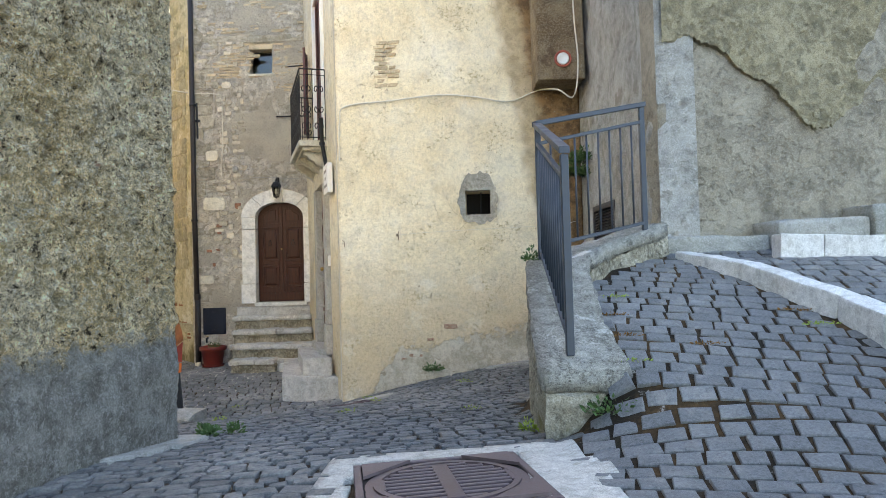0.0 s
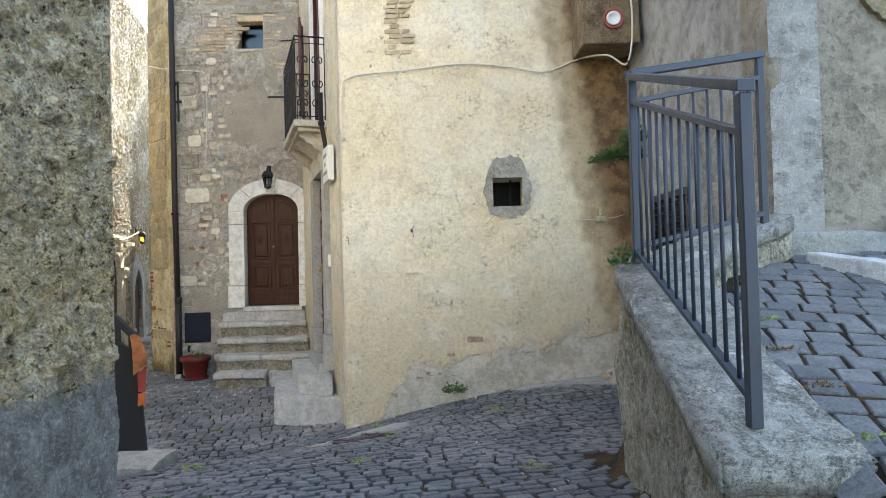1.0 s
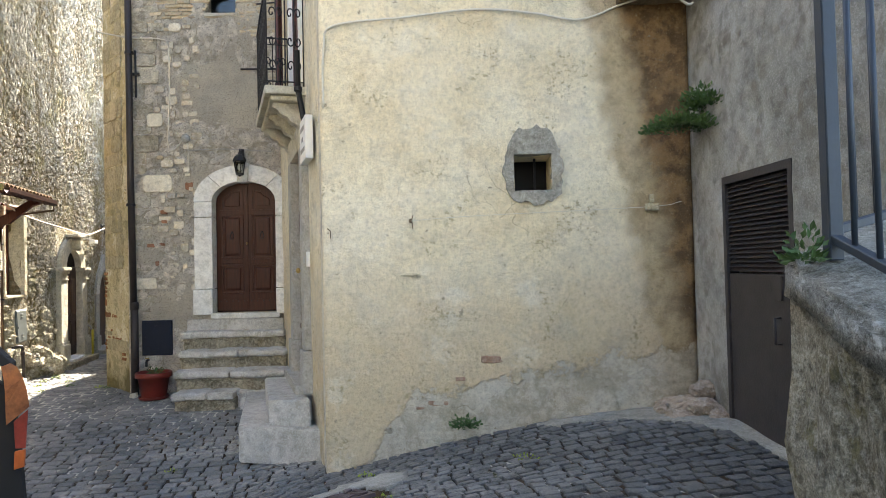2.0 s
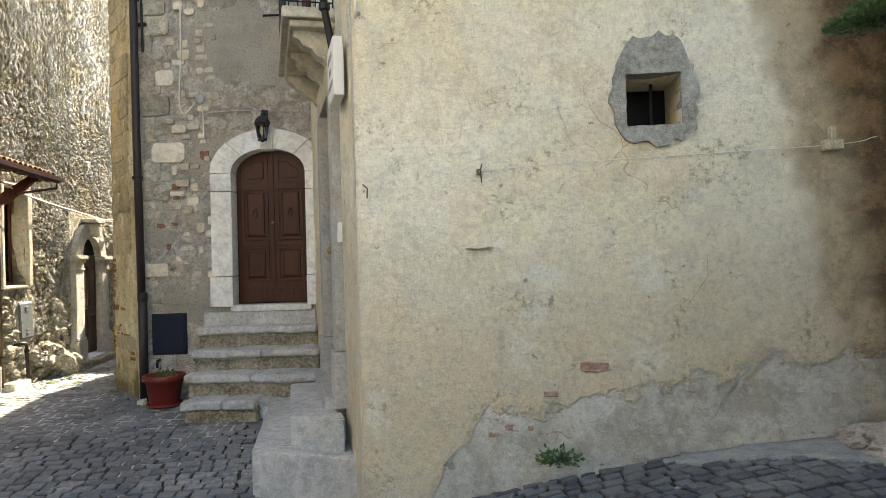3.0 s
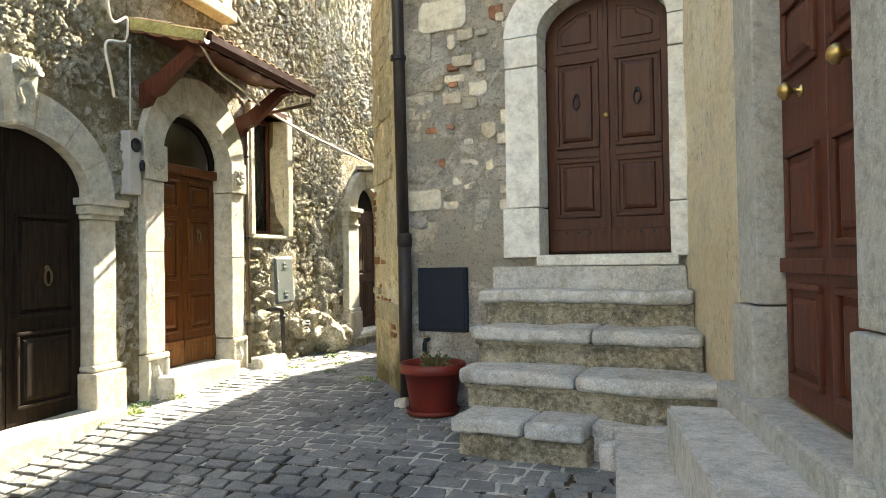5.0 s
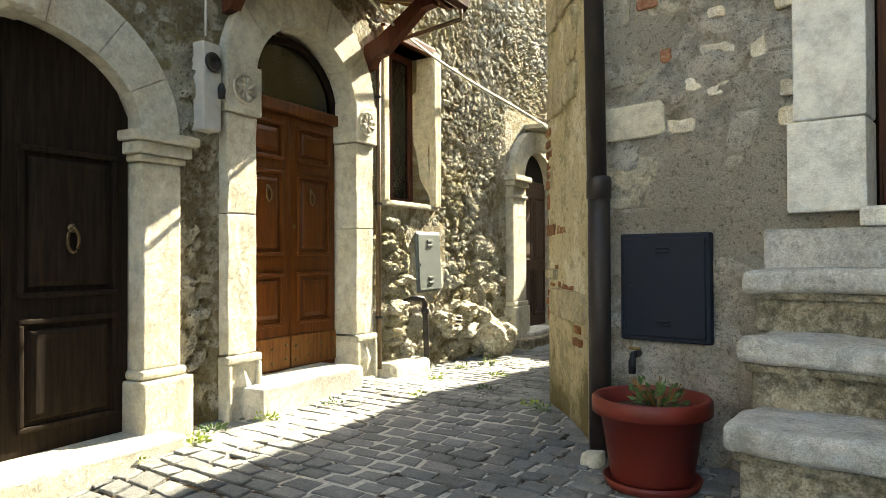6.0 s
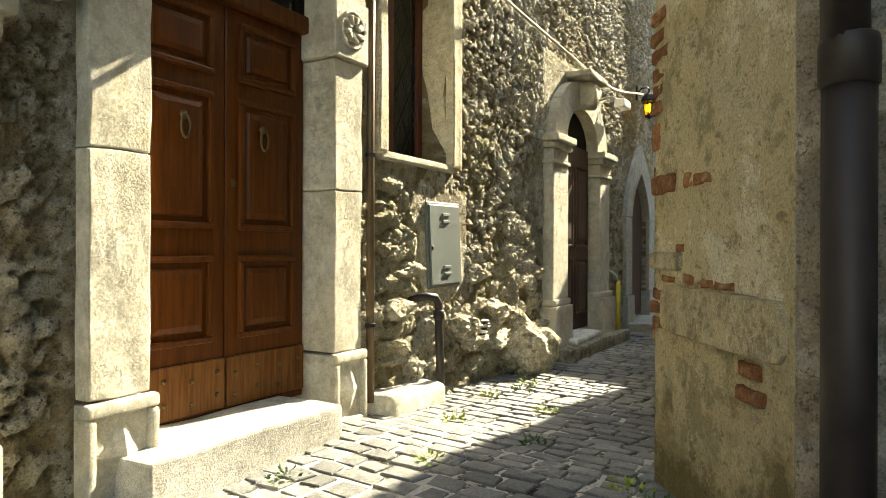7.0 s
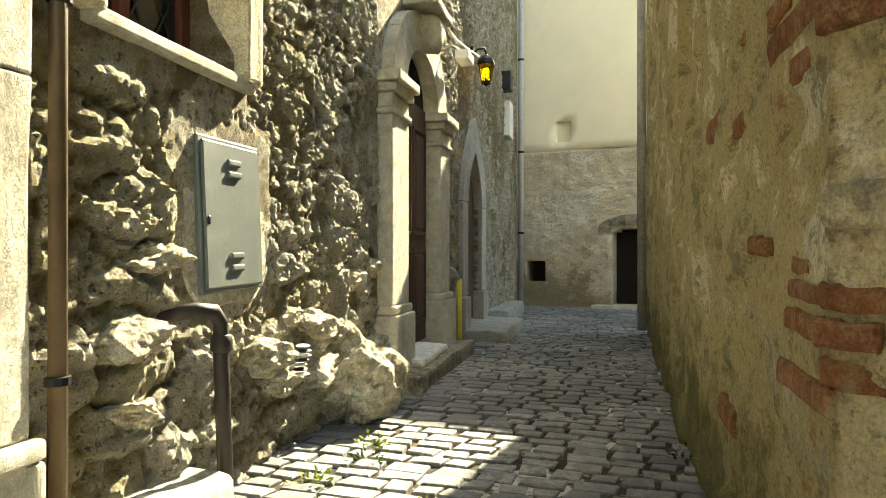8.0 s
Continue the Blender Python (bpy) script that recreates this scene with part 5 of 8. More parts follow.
def panel(parent, x0, x1, z0, z1, y, material, name="panel", head=None):
    """A raised and fielded door panel: moulding round a bevelled field. head: z of an arched top's spring."""
    mould = bmesh.new()
    w = 0.028
    for a, b, c, d in ((x0, x1, z0, z0 + w), (x0, x1, z1 - w, z1), (x0, x0 + w, z0 + w, z1 - w), (x1 - w, x1, z0 + w, z1 - w)):
        box(a, b, y - 0.02, y + 0.01, c, d, 0.008, 2, mould)
    p = part(name, mould, material, parent)
    f = bmesh.new()
    i, k = 0.05, 0.035
    vs = [[f.verts.new(c) for c in ((x0 + e, yy, z0 + e), (x1 - e, yy, z0 + e), (x1 - e, yy, z1 - e), (x0 + e, yy, z1 - e))] for e, yy in ((w, y + 0.004), (i, y + 0.004), (i + 0.012, y - 0.014), (i + k, y - 0.020))]
    for r, s in zip(vs, vs[1:]):
        for j in range(4):
            f.faces.new((r[j], r[(j + 1) % 4], s[(j + 1) % 4], s[j]))
    f.faces.new(vs[-1])
    part("field", f, material, p)


def knocker(parent, x, y, z, material, size=1.0):
    b = bmesh.new()
    lathe([(0.0, 0), (0.022 * size, 0), (0.022 * size, 0.008), (0.01 * size, 0.02), (0.0, 0.02)], 12, b, Matrix.Translation((x, y, z)) @ Matrix.Rotation(radians(90), 4, "X"))
    pts = [(x + 0.026 * size * math.sin(a) , y - 0.022, z - 0.045 * size - 0.05 * size * math.cos(a) * -1 - 0.0) for a in [math.pi * 2 * i / 14 for i in range(14)]]
    tube([(px, py, pz - 0.01) for px, py, pz in pts] + [pts[0][:2] + (pts[0][2] - 0.01,)], 0.007 * size, 6, b)
    part("knocker", b, material, parent, "dull metal ring knocker", True)


def arch_leaf(x0, x1, z0, cx, spring, rx, rz, y0, y1):
    """A door leaf whose head follows an ellipse."""
    n = 10
    top = []
    for i in range(n + 1):
        x = x1 + (x0 - x1) * i / n
        k = max(0, 1 - ((x - cx) / rx) ** 2)
        top.append((x, spring + rz * math.sqrt(k)))
    return plate([(x0, z0), (x1, z0)] + top, y0, y1)


WHITE_SURROUND = stony("white_dressed_stone", (0.62, 0.605, 0.55), (0.72, 0.71, 0.66), (0.78, 0.775, 0.74), 2.5, 45, rough=0.85, relief=0.010, spots=(0.54, 0.52, 0.45), spot_scale=4, vary=0.05, speck=0.4)


def stair_door():
    x0, x1, z0, z1, rise = DOOR1
    cx, spring, rx = (x0 + x1) / 2, z1 - rise, (x1 - x0) / 2
    t = thing("double_door", STAIR, "closed dark brown panelled double door with an arched head, above the steps", "door")
    for s, (a, b) in enumerate(((x0 + 0.01, cx - 0.003), (cx + 0.003, x1 - 0.01))):
        leaf = part("door_leaf", arch_leaf(a, b, z0 + 0.01, cx, spring, rx + 0.002, rise, 0.16, 0.21), WALNUT, t)
        i = 0.055
        p0, p1 = (a + i + 0.01, b - i) if s == 0 else (a + i, b - i - 0.01)
        part("kick_board", box(a + 0.012, b - 0.012, 0.145, 0.162, z0 + 0.02, z0 + 0.19, 0.004), WALNUT, leaf)
        panel(leaf, p0, p1, z0 + 0.28, z0 + 0.73, 0.16, WALNUT)
        part("rail", box(p0, p1, 0.148, 0.162, z0 + 0.745, z0 + 0.80, 0.006, 2), WALNUT, leaf)
        panel(leaf, p0, p1, z0 + 0.815, z0 + 1.50, 0.16, WALNUT)
        for k in range(5):
            part("stud", lathe([(0.010, 0), (0.008, 0.006), (0, 0.008)], 8, None, Matrix.Translation((a + 0.05 + (b - a - 0.1) * k / 4, 0.145, z0 + 0.165)) @ Matrix.Rotation(radians(90), 4, "X")), BLACK_METAL, leaf)
        # arched top panel
        lo = z0 + 1.57
        outer = [(p0, lo)] + [(p0 + (p1 - p0) * k / 8, spring + (rise - 0.085) * math.sqrt(max(0, 1 - ((p0 + (p1 - p0) * k / 8 - cx) / (rx - 0.03)) ** 2))) for k in range(9)] + [(p1, lo)]
        def shrink(q, e):
            mx, mz = (p0 + p1) / 2, (lo + spring + rise * 0.6) / 2
            return [(x + math.copysign(min(e, abs(x - mx)), mx - x), z + math.copysign(min(e, abs(z - mz)), mz - z)) for x, z in q]
        frame_bm = ring(outer + outer[:1], shrink(outer, 0.028) + shrink(outer, 0.028)[:1], 0.148, 0.165)
        top = part("arched_panel", frame_bm, WALNUT, leaf)
        part("field", plate(shrink(outer, 0.055), 0.15, 0.165, 0.006), WALNUT, top)
        knocker(leaf, (p0 + p1) / 2, 0.15, z0 + 1.22, BLACK_METAL, 1.0)
    part("astragal", box(cx - 0.018, cx + 0.018, 0.14, 0.165, z0 + 0.02, z1 - 0.02, 0.006, 2), WALNUT, t)
    part("door_knob", lathe([(0, 0), (0.012, 0), (0.012, 0.01), (0.02, 0.022), (0.016, 0.036), (0, 0.04)], 12, None, Matrix.Translation((cx, 0.14, z0 + 1.05)) @ Matrix.Rotation(radians(90), 4, "X")), BRASS, t, "small brass knob", True)
    part("backing", plate([(x0 - 0.05, z0 - 0.02), (x1 + 0.05, z0 - 0.02), (x1 + 0.05, z1 + 0.05), (x0 - 0.05, z1 + 0.05)], 0.215, 0.24), DARK_WOOD, t)

    s = thing("door_surround", STAIR, "pale stone arched surround with a keystone, round the stair door", "door surround")
    w = 0.275
    half = math.pi / 2
    def ell(r, q, a):
        return (cx + r * math.cos(a), spring + q * math.sin(a))
    for x in (x0 - w, x1):
        xe = x + w
        for zz0, zz1 in ((z0 - 0.02, z0 + 0.36), (z0 + 0.368, z0 + 1.45), (z0 + 1.458, spring)):
            wide = 0.02 if zz0 < z0 else 0.0
            b = box(x - (wide if x < cx else 0), xe + (wide if x > cx else 0), -0.05 - wide, 0.17, zz0, zz1, 0.012, 2)
            part("jamb_stone", roughen(b, 0.006, 9), WHITE_SURROUND, s)
    n = 4
    for i in range(n):
        a0, a1 = math.pi - math.pi * i / n - 0.006, math.pi - math.pi * (i + 1) / n + 0.006
        angs = [a0 + (a1 - a0) * k / 8 for k in range(9)]
        b = ring([ell(rx + w, rise + 0.25, a) for a in angs], [ell(rx, rise, a) for a in angs], -0.05, 0.17)
        part("arch_stone", b, WHITE_SURROUND, s)
    part("keystone", plate([(cx - 0.075, z1 - 0.02), (cx + 0.075, z1 - 0.02), (cx + 0.10, z1 + 0.27), (cx - 0.10, z1 + 0.27)], -0.085, 0.1, 0.01), WHITE_SURROUND, s)
    part("sill", roughen(box(x0 - 0.03, x1 + 0.05, -0.07, 0.2, z0 - 0.085, z0 - 0.005, 0.012, 2), 0.004, 9), WHITE_STONE, s, "pale marble door sill")
    part("plinth", roughen(box(x0 - w - 0.12, x1 + 0.1, -0.06, 0.2, 0.93, z0 - 0.088, 0.015, 2), 0.01, 7), STEP_STONE, s, "blackened plinth course")


stair_door()


def wall_lantern(m, label, amber=False):
    t = thing("wall_lantern", m, label, "lantern")
    part("bracket", tube([(0, 0.02, 0.1), (0, -0.06, 0.17), (0, -0.13, 0.17), (0, -0.15, 0.13)], 0.010, 8), BLACK_METAL, t, "", True)
    part("back_plate", box(-0.03, 0.03, -0.01, 0.02, 0.02, 0.2, 0.006), BLACK_METAL, t)
    part("roof", lathe([(0.10, -0.015), (0.105, 0.0), (0.085, 0.05), (0.05, 0.085), (0.018, 0.10), (0.012, 0.13), (0, 0.135)], 8 if not amber else 6, None, Matrix.Translation((0, -0.15, 0.0))), BLACK_METAL, t)
    fr = bmesh.new()
    for k in range(6):
        a = math.pi / 3 * k
        tube([(0.085 * math.cos(a), -0.15 + 0.085 * math.sin(a), -0.01), (0.055 * math.cos(a), -0.15 + 0.055 * math.sin(a), -0.19)], 0.006, 5, fr)
    lathe([(0.06, -0.215), (0.06, -0.19), (0.05, -0.185), (0.02, -0.23), (0, -0.24)][::-1], 6, fr, Matrix.Translation((0, -0.15, 0)))
    part("frame", fr, BLACK_METAL, t)
    g = part("glass", lathe([(0.05, -0.185), (0.079, -0.012)], 6, None, Matrix.Translation((0, -0.15, 0))), AMBER if amber else GLASS, t, "amber glass" if amber else "clear glass")
    g.visible_shadow = False
    part("bulb", lathe([(0, -0.15), (0.024, -0.13), (0.026, -0.09), (0.014, -0.05), (0, -0.045)], 10, None, Matrix.Translation((0, -0.15, 0))), GLOW if amber else WHITE_PAINT, t, "", True)


wall_lantern(at(STAIR, 1.76, -0.06, 3.52), "black metal wall lantern above the stair door")
wall_lantern(at(LEFT, 8.06, -0.06, 2.91), "black lantern with glowing amber panes on the alley wall", True)


def stone_steps():
    t = thing("stone_steps", Matrix.Identity(4), "worn stone steps with rounded nosings, chipped and blackened", "steps")
    rows = [(-3.97, -3.12, 12.33, 0.26), (-4.05, -2.44, 12.63, 0.50), (-4.10, -2.56, 12.95, 0.745), (-4.17, -2.64, 13.27, 0.99)]
    for i, (x0, x1, y, z) in enumerate(rows):
        zb = -0.1 if i == 0 else rows[i - 1][3] - 0.03
        part("riser", roughen(box(x0 + 0.04, x1, y + 0.06, 13.62, zb, z - 0.085, 0.01), 0.02, 5, 3), RISER_STONE, t, "stained stone riser")
        cuts = [x0, x0 + (0.48 if i == 0 else 0.78), x1] if i in (0, 1) else [x0, x0 + 0.85 + 0.2 * (i == 3), x1] if i == 2 else [x0, x1]
        for a, b in zip(cuts, cuts[1:]):
            bm = box(a + 0.003, b - 0.003, y, y + 0.46 if i < 3 else 13.62, z - 0.095, z, 0.038, 4)
            bmesh.ops.subdivide_edges(bm, edges=[e for e in bm.edges if e.calc_length() > 0.3], cuts=9, use_grid_fill=True)
            for v in bm.verts:
                v.co += 0.016 * noise.noise_vector(v.co * 3.5) + 0.008 * noise.noise_vector(v.co * 14)
            part("tread", bm, STEP_STONE, t, "", True)
        if i:
            part("fillet", roughen(box(x0 + 0.03, x1, y + 0.035, y + 0.1, z - 0.125, z - 0.09, 0.012, 2), 0.008, 7, 3), RISER_STONE, t, "moulded fillet under the nosing")
    for x0, x1, y0, y1, z in ((-3.45, -3.0, 12.52, 12.75, 0.235), (-3.06, -2.8, 12.4, 12.7, 0.16), (-3.14, -2.3, 12.55, 13.0, 0.24)):
        part("broken_slab", roughen(box(x0, x1, y0, y1, -0.05, z, 0.03, 2), 0.03, 5, 2), STEP_STONE, t, "broken slab of the lowest step")


stone_steps()


PALE_STEP = stony("pale_step_stone", (0.40, 0.385, 0.34), (0.52, 0.505, 0.46), (0.60, 0.59, 0.55), 2.5, 45, relief=0.015, spots=(0.33, 0.31, 0.26), spot_scale=5)


def door_blocks():
    u = Vector((A2[0] - A[0], A2[1] - A[1], 0)).normalized()
    def slab(name, poly, z0, z1, label, mat):
        b = bmesh.new()
        f = b.faces.new([b.verts.new((x, y, z0)) for x, y in poly])
        r = bmesh.ops.extrude_face_region(b, geom=[f])
        bmesh.ops.translate(b, vec=(0, 0, z1 - z0), verts=[v for v in r["geom"] if isinstance(v, bmesh.types.BMVert)])
        bmesh.ops.bevel(b, geom=b.edges[:], offset=0.014, segments=2, affect="EDGES")
        tagged(link_bm(name, roughen(b, 0.012, 6), mat, None, None, False), label, "stone step", "steps of the side door")
    slab("door_step", [(-2.53, 10.45), (-1.60, 10.16), (-2.35, 12.6), (-2.98, 12.45)], -0.15, 0.24, "broad worn stone slab, lower step of the side door", PALE_STEP)
    slab("door_step", [(-2.20, 10.44), (-1.74, 10.34), (-2.25, 12.05), (-2.63, 12.02)], 0.1, 0.50, "rectangular stone block, upper step of the side door", PALE_STEP)
    slab("door_step", [(-1.98, 10.72), (-1.74, 10.66), (-2.25, 12.25), (-2.42, 12.2)], 0.1, 0.60, "smooth stone threshold of the side door", GREY_STONE)


door_blocks()


def side_door():
    x0, x1, z0, z1, _ = DOOR2
    t = thing("side_door", SIDE, "closed red-brown panelled double door with brass knobs, in a stone frame", "door")
    cx = (x0 + x1) / 2
    for a, b in ((x0 + 0.01, cx - 0.003), (cx + 0.003, x1 - 0.01)):
        leaf = part("door_leaf", box(a, b, 0.07, 0.12, z0 + 0.03, z1, 0.004), MAROON_WOOD, t)
        for c, d in ((0.12, 0.52), (0.66, 1.06), (1.36, 1.66), (1.74, 2.04), (2.14, 2.5)):
            panel(leaf, a + 0.07, b - 0.07, z0 + c, z0 + d, 0.07, MAROON_WOOD)
        part("drip_rail", box(a + 0.004, b - 0.004, 0.045, 0.07, z0 + 0.56, z0 + 0.62, 0.006, 2), MAROON_WOOD, leaf)
        kx = cx + (0.25 if a > cx - 0.01 else -0.25)
        part("door_knob", lathe([(0.026, 0), (0.026, 0.006), (0.01, 0.012), (0.012, 0.035), (0.034, 0.05), (0.036, 0.068), (0.02, 0.085), (0, 0.088)], 16, None, Matrix.Translation((kx, 0.07, z0 + 1.13 + 0.15)) @ Matrix.Rotation(radians(90), 4, "X")), BRASS, leaf, "round brass knob", True)
    s = thing("door_frame", SIDE, "dressed grey stone door frame with plain plinths", "door surround")
    for a, b in ((x0 - 0.30, x0), (x1, x1 + 0.28)):
        part("jamb_stone", roughen(box(a, b, -0.045, 0.24, z0 + 0.42, z1 + 0.02, 0.01, 2), 0.004, 8), GREY_STONE, s)
        part("plinth", roughen(box(a - (0.03 if a < cx else 0), b + (0.03 if a > cx else 0), -0.07, 0.24, z0 - 0.05, z0 + 0.412, 0.014, 2), 0.005, 8), GREY_STONE, s)
    part("lintel", roughen(box(x0 - 0.30, x1 + 0.28, -0.04, 0.24, z1 + 0.028, z1 + 0.30, 0.012, 2), 0.004, 8), LIMESTONE, s)


side_door()


def balcony():
    t = thing("balcony", SIDE, "stone balcony with a black wrought-iron scroll railing", "balcony")
    x0, x1, z = LS - 2.55, LS - 0.68, 3.86
    b = box(x0, x1, -0.42, 0.05, z - 0.09, z, 0.015, 2)
    part("slab", roughen(b, 0.004, 6), LIMESTONE, t)
    part("moulding", box(x0 + 0.05, x1 - 0.05, -0.36, 0.05, z - 0.15, z - 0.092, 0.02, 2), LIMESTONE, t)
    for x in (x0 + 0.12, (x0 + x1) / 2, x1 - 0.32):
        prof = [(0.0, 0.0), (-0.32, 0.0), (-0.33, -0.05), (-0.27, -0.08), (-0.25, -0.12), (-0.17, -0.15), (-0.14, -0.20), (-0.07, -0.23), (-0.04, -0.28), (0.0, -0.29)]
        b = bmesh.new()
        f = b.faces.new([b.verts.new((x, y, z - 0.152 + h)) for y, h in prof])
        r = bmesh.ops.extrude_face_region(b, geom=[f])
        bmesh.ops.translate(b, vec=(0.17, 0, 0), verts=[v for v in r["geom"] if isinstance(v, bmesh.types.BMVert)])
        part("corbel", b, LIMESTONE, t, "scrolled stone corbel")
    h = 1.12
    runs = [((x0 + 0.03, -0.39), (x1 - 0.03, -0.39)), ((x0 + 0.03, -0.39), (x0 + 0.03, 0.0)), ((x1 - 0.03, -0.39), (x1 - 0.03, 0.0))]
    for (ax, ay), (bx, by) in runs:
        p, q = Vector((ax, ay, z)), Vector((bx, by, z))
        for k, r in ((0.05, 0.008), (h - 0.09, 0.006), (h, 0.013)):
            part("rail", tube([p + Vector((0, 0, k)), q + Vector((0, 0, k))], r, 6), BLACK_METAL, t)
        L = (q - p).length
        n = max(2, round(L / 0.2))
        for i in range(n + 1):
            c = p.lerp(q, i / n)
            part("upright", tube([c, c + Vector((0, 0, h))], 0.007, 6), BLACK_METAL, t)
            if i == n:
                break
            d = (q - p) / n
            e = c + d / 2
            u = d.normalized()
            s = bmesh.new()
            w = d.length * 0.42
            for zc, sg in ((0.22, 1), (0.50, -1), (0.80, 1)):
                for side in (-1, 1):
                    pts = []
                    for j in range(15):
                        a = j / 14 * 1.6 * math.pi * 1.3
                        rr = w * (1 - j / 17)
                        pts.append(e + u * (side * (w - rr * math.cos(a) * 1.0) * 0.5) + Vector((0, 0, zc + sg * rr * math.sin(a) * 0.85)))
                    tube(pts, 0.008, 5, s)
            tube([e + Vector((0, 0, 0.05)), e + Vector((0, 0, h - 0.09))], 0.007, 5, s)
            part("scroll", s, BLACK_METAL, t, "curled iron scrollwork")
    # French window behind
    a, b, z0, z1, _ = BALC
    w = thing("french_window", SIDE, "tall balcony window with maroon louvred shutters and a white surround", "window")
    for p0, p1 in ((a - 0.14, a), (b, b + 0.14)):
        part("architrave", box(p0, p1, -0.02, 0.1, z0, z1 + 0.14, 0.008), WHITE_PAINT, w)
    part("architrave", box(a, b, -0.02, 0.1, z1, z1 + 0.14, 0.008), WHITE_PAINT, w)
    for p0, p1 in ((a + 0.01, (a + b) / 2 - 0.004), ((a + b) / 2 + 0.004, b - 0.01)):
        fr = bmesh.new()
        for q in ((p0, p0 + 0.05, z0, z1), (p1 - 0.05, p1, z0, z1), (p0 + 0.05, p1 - 0.05, z0, z0 + 0.1), (p0 + 0.05, p1 - 0.05, z1 - 0.08, z1), (p0 + 0.05, p1 - 0.05, z0 + 1.1, z0 + 1.18)):
            box(q[0], q[1], 0.03, 0.07, q[2], q[3], 0.003, 1, fr)
        sh = part("shutter", fr, SHUTTER, w)
        n = 44
        for i in range(n):
            zz = z0 + 0.12 + (z1 - z0 - 0.22) * i / n
            part("slat", box(-(p1 - p0) / 2 + 0.05, (p1 - p0) / 2 - 0.05, -0.02, 0.02, -0.004, 0.004, 0, 1, None, Matrix.Translation(((p0 + p1) / 2, 0.05, zz)) @ Matrix.Rotation(radians(40), 4, "X")), SHUTTER, sh)
    # open leaf standing out from the wall beyond the balcony
    fr = bmesh.new()
    box(0, 0.05, -0.02, 0.02, 0, 1.6, 0.003, 1, fr)
    box(0.42, 0.47, -0.02, 0.02, 0, 1.6, 0.003, 1, fr)
    for i in range(26):
        box(0.05, 0.42, -0.018, 0.018, 0.03 + i * 0.06, 0.045 + i * 0.06, 0, 1, fr, None)
    v = thing("open_shutter", at(SIDE, LS - 3.1, -0.03, 4.35) @ Matrix.Rotation(radians(-12), 4, "Z"), "maroon louvred shutter folded open against the side wall", "shutter")
    part("leaf", fr, SHUTTER, v)


balcony()


def small_window():
    x0, x1, z0, z1, _ = SMALLWIN
    t = thing("small_window", STAIR, "small square window with a wooden lintel and dark pane", "window", "", "structure")
    part("pane", box(x0, x1, 0.2, 0.21, z0, z1 - 0.12), GLASS, t)
    part("lintel", box(x0 - 0.02, x1 + 0.02, -0.02, 0.2, z1 - 0.1, z1 + 0.01, 0.01), THIN_BRICK, t, "thin brick lintel")
    part("sill", box(x0 - 0.04, x1 + 0.04, -0.04, 0.2, z0 - 0.04, z0 + 0.006, 0.008), LIMESTONE, t)
    part("shade_panel", box(x0, x1, 0.24, 0.28, z0, z1), DARK, t)


small_window()


def drainpipe():
    t = thing("drainpipe", Matrix.Identity(4), "dark brown painted drainpipe on the house corner", "drainpipe")
    x, y = -4.912, 13.47
    part("upper_pipe", tube([(x - 0.005, y - 0.01, 1.40), (x - 0.03, y - 0.01, 3.4), (x - 0.05, y - 0.01, 9.2)], 0.049, 16), PIPE_BROWN, t, "", True)
    part("lower_pipe", tube([(x, y, 0.02), (x, y, 1.42)], 0.055, 16), PIPE_BROWN, t, "", True)
    part("collar", lathe([(0.054, 1.33), (0.062, 1.335), (0.062, 1.42), (0.058, 1.44), (0.05, 1.445)], 18, None, Matrix.Translation((x, y, 0))), PIPE_BROWN, t, "", True)
    for z in (2.9, 5.2, 7.4):
        part("bracket", lathe([(0.06, -0.02), (0.066, -0.018), (0.066, 0.018), (0.06, 0.02)], 16, None, Matrix.Translation((x - 0.028, y - 0.01, z))), BLACK_METAL, t)


drainpipe()


def navy_box():
    t = thing("meter_box", at(STAIR, 0.205, 0, 0.63), "dark navy metal meter box set in the stone wall", "meter box")
    part("frame", box(0, 0.45, -0.035, 0.1, 0, 0.525, 0.006), NAVY, t)
    d = part("door", box(0.022, 0.428, -0.045, -0.03, 0.022, 0.503, 0.005), NAVY, t)
    for z in (0.075, 0.095, 0.43, 0.45):
        part("vent_louvre", box(0.19, 0.26, -0.052, -0.044, z, z + 0.010, 0.003), NAVY, d)
    part("lock", lathe([(0.008, 0), (0.008, 0.004), (0, 0.004)], 10, None, Matrix.Translation((0.055, -0.045, 0.27)) @ Matrix.Rotation(radians(90), 4, "X")), BLACK_METAL, d)
    k = thing("water_tap", at(STAIR, 0.29, -0.04, 0.56), "small black and chrome water tap under the meter box", "tap")
    part("body", tube([(0, 0.05, 0), (0, -0.03, 0), (0, -0.05, -0.03), (0, -0.05, -0.09)], 0.018, 10), BLACK_METAL, k, "", True)
    part("handle", tube([(-0.03, -0.02, 0.03), (0.03, -0.02, 0.03)], 0.008, 8), BRASS, k, "", True)


navy_box()


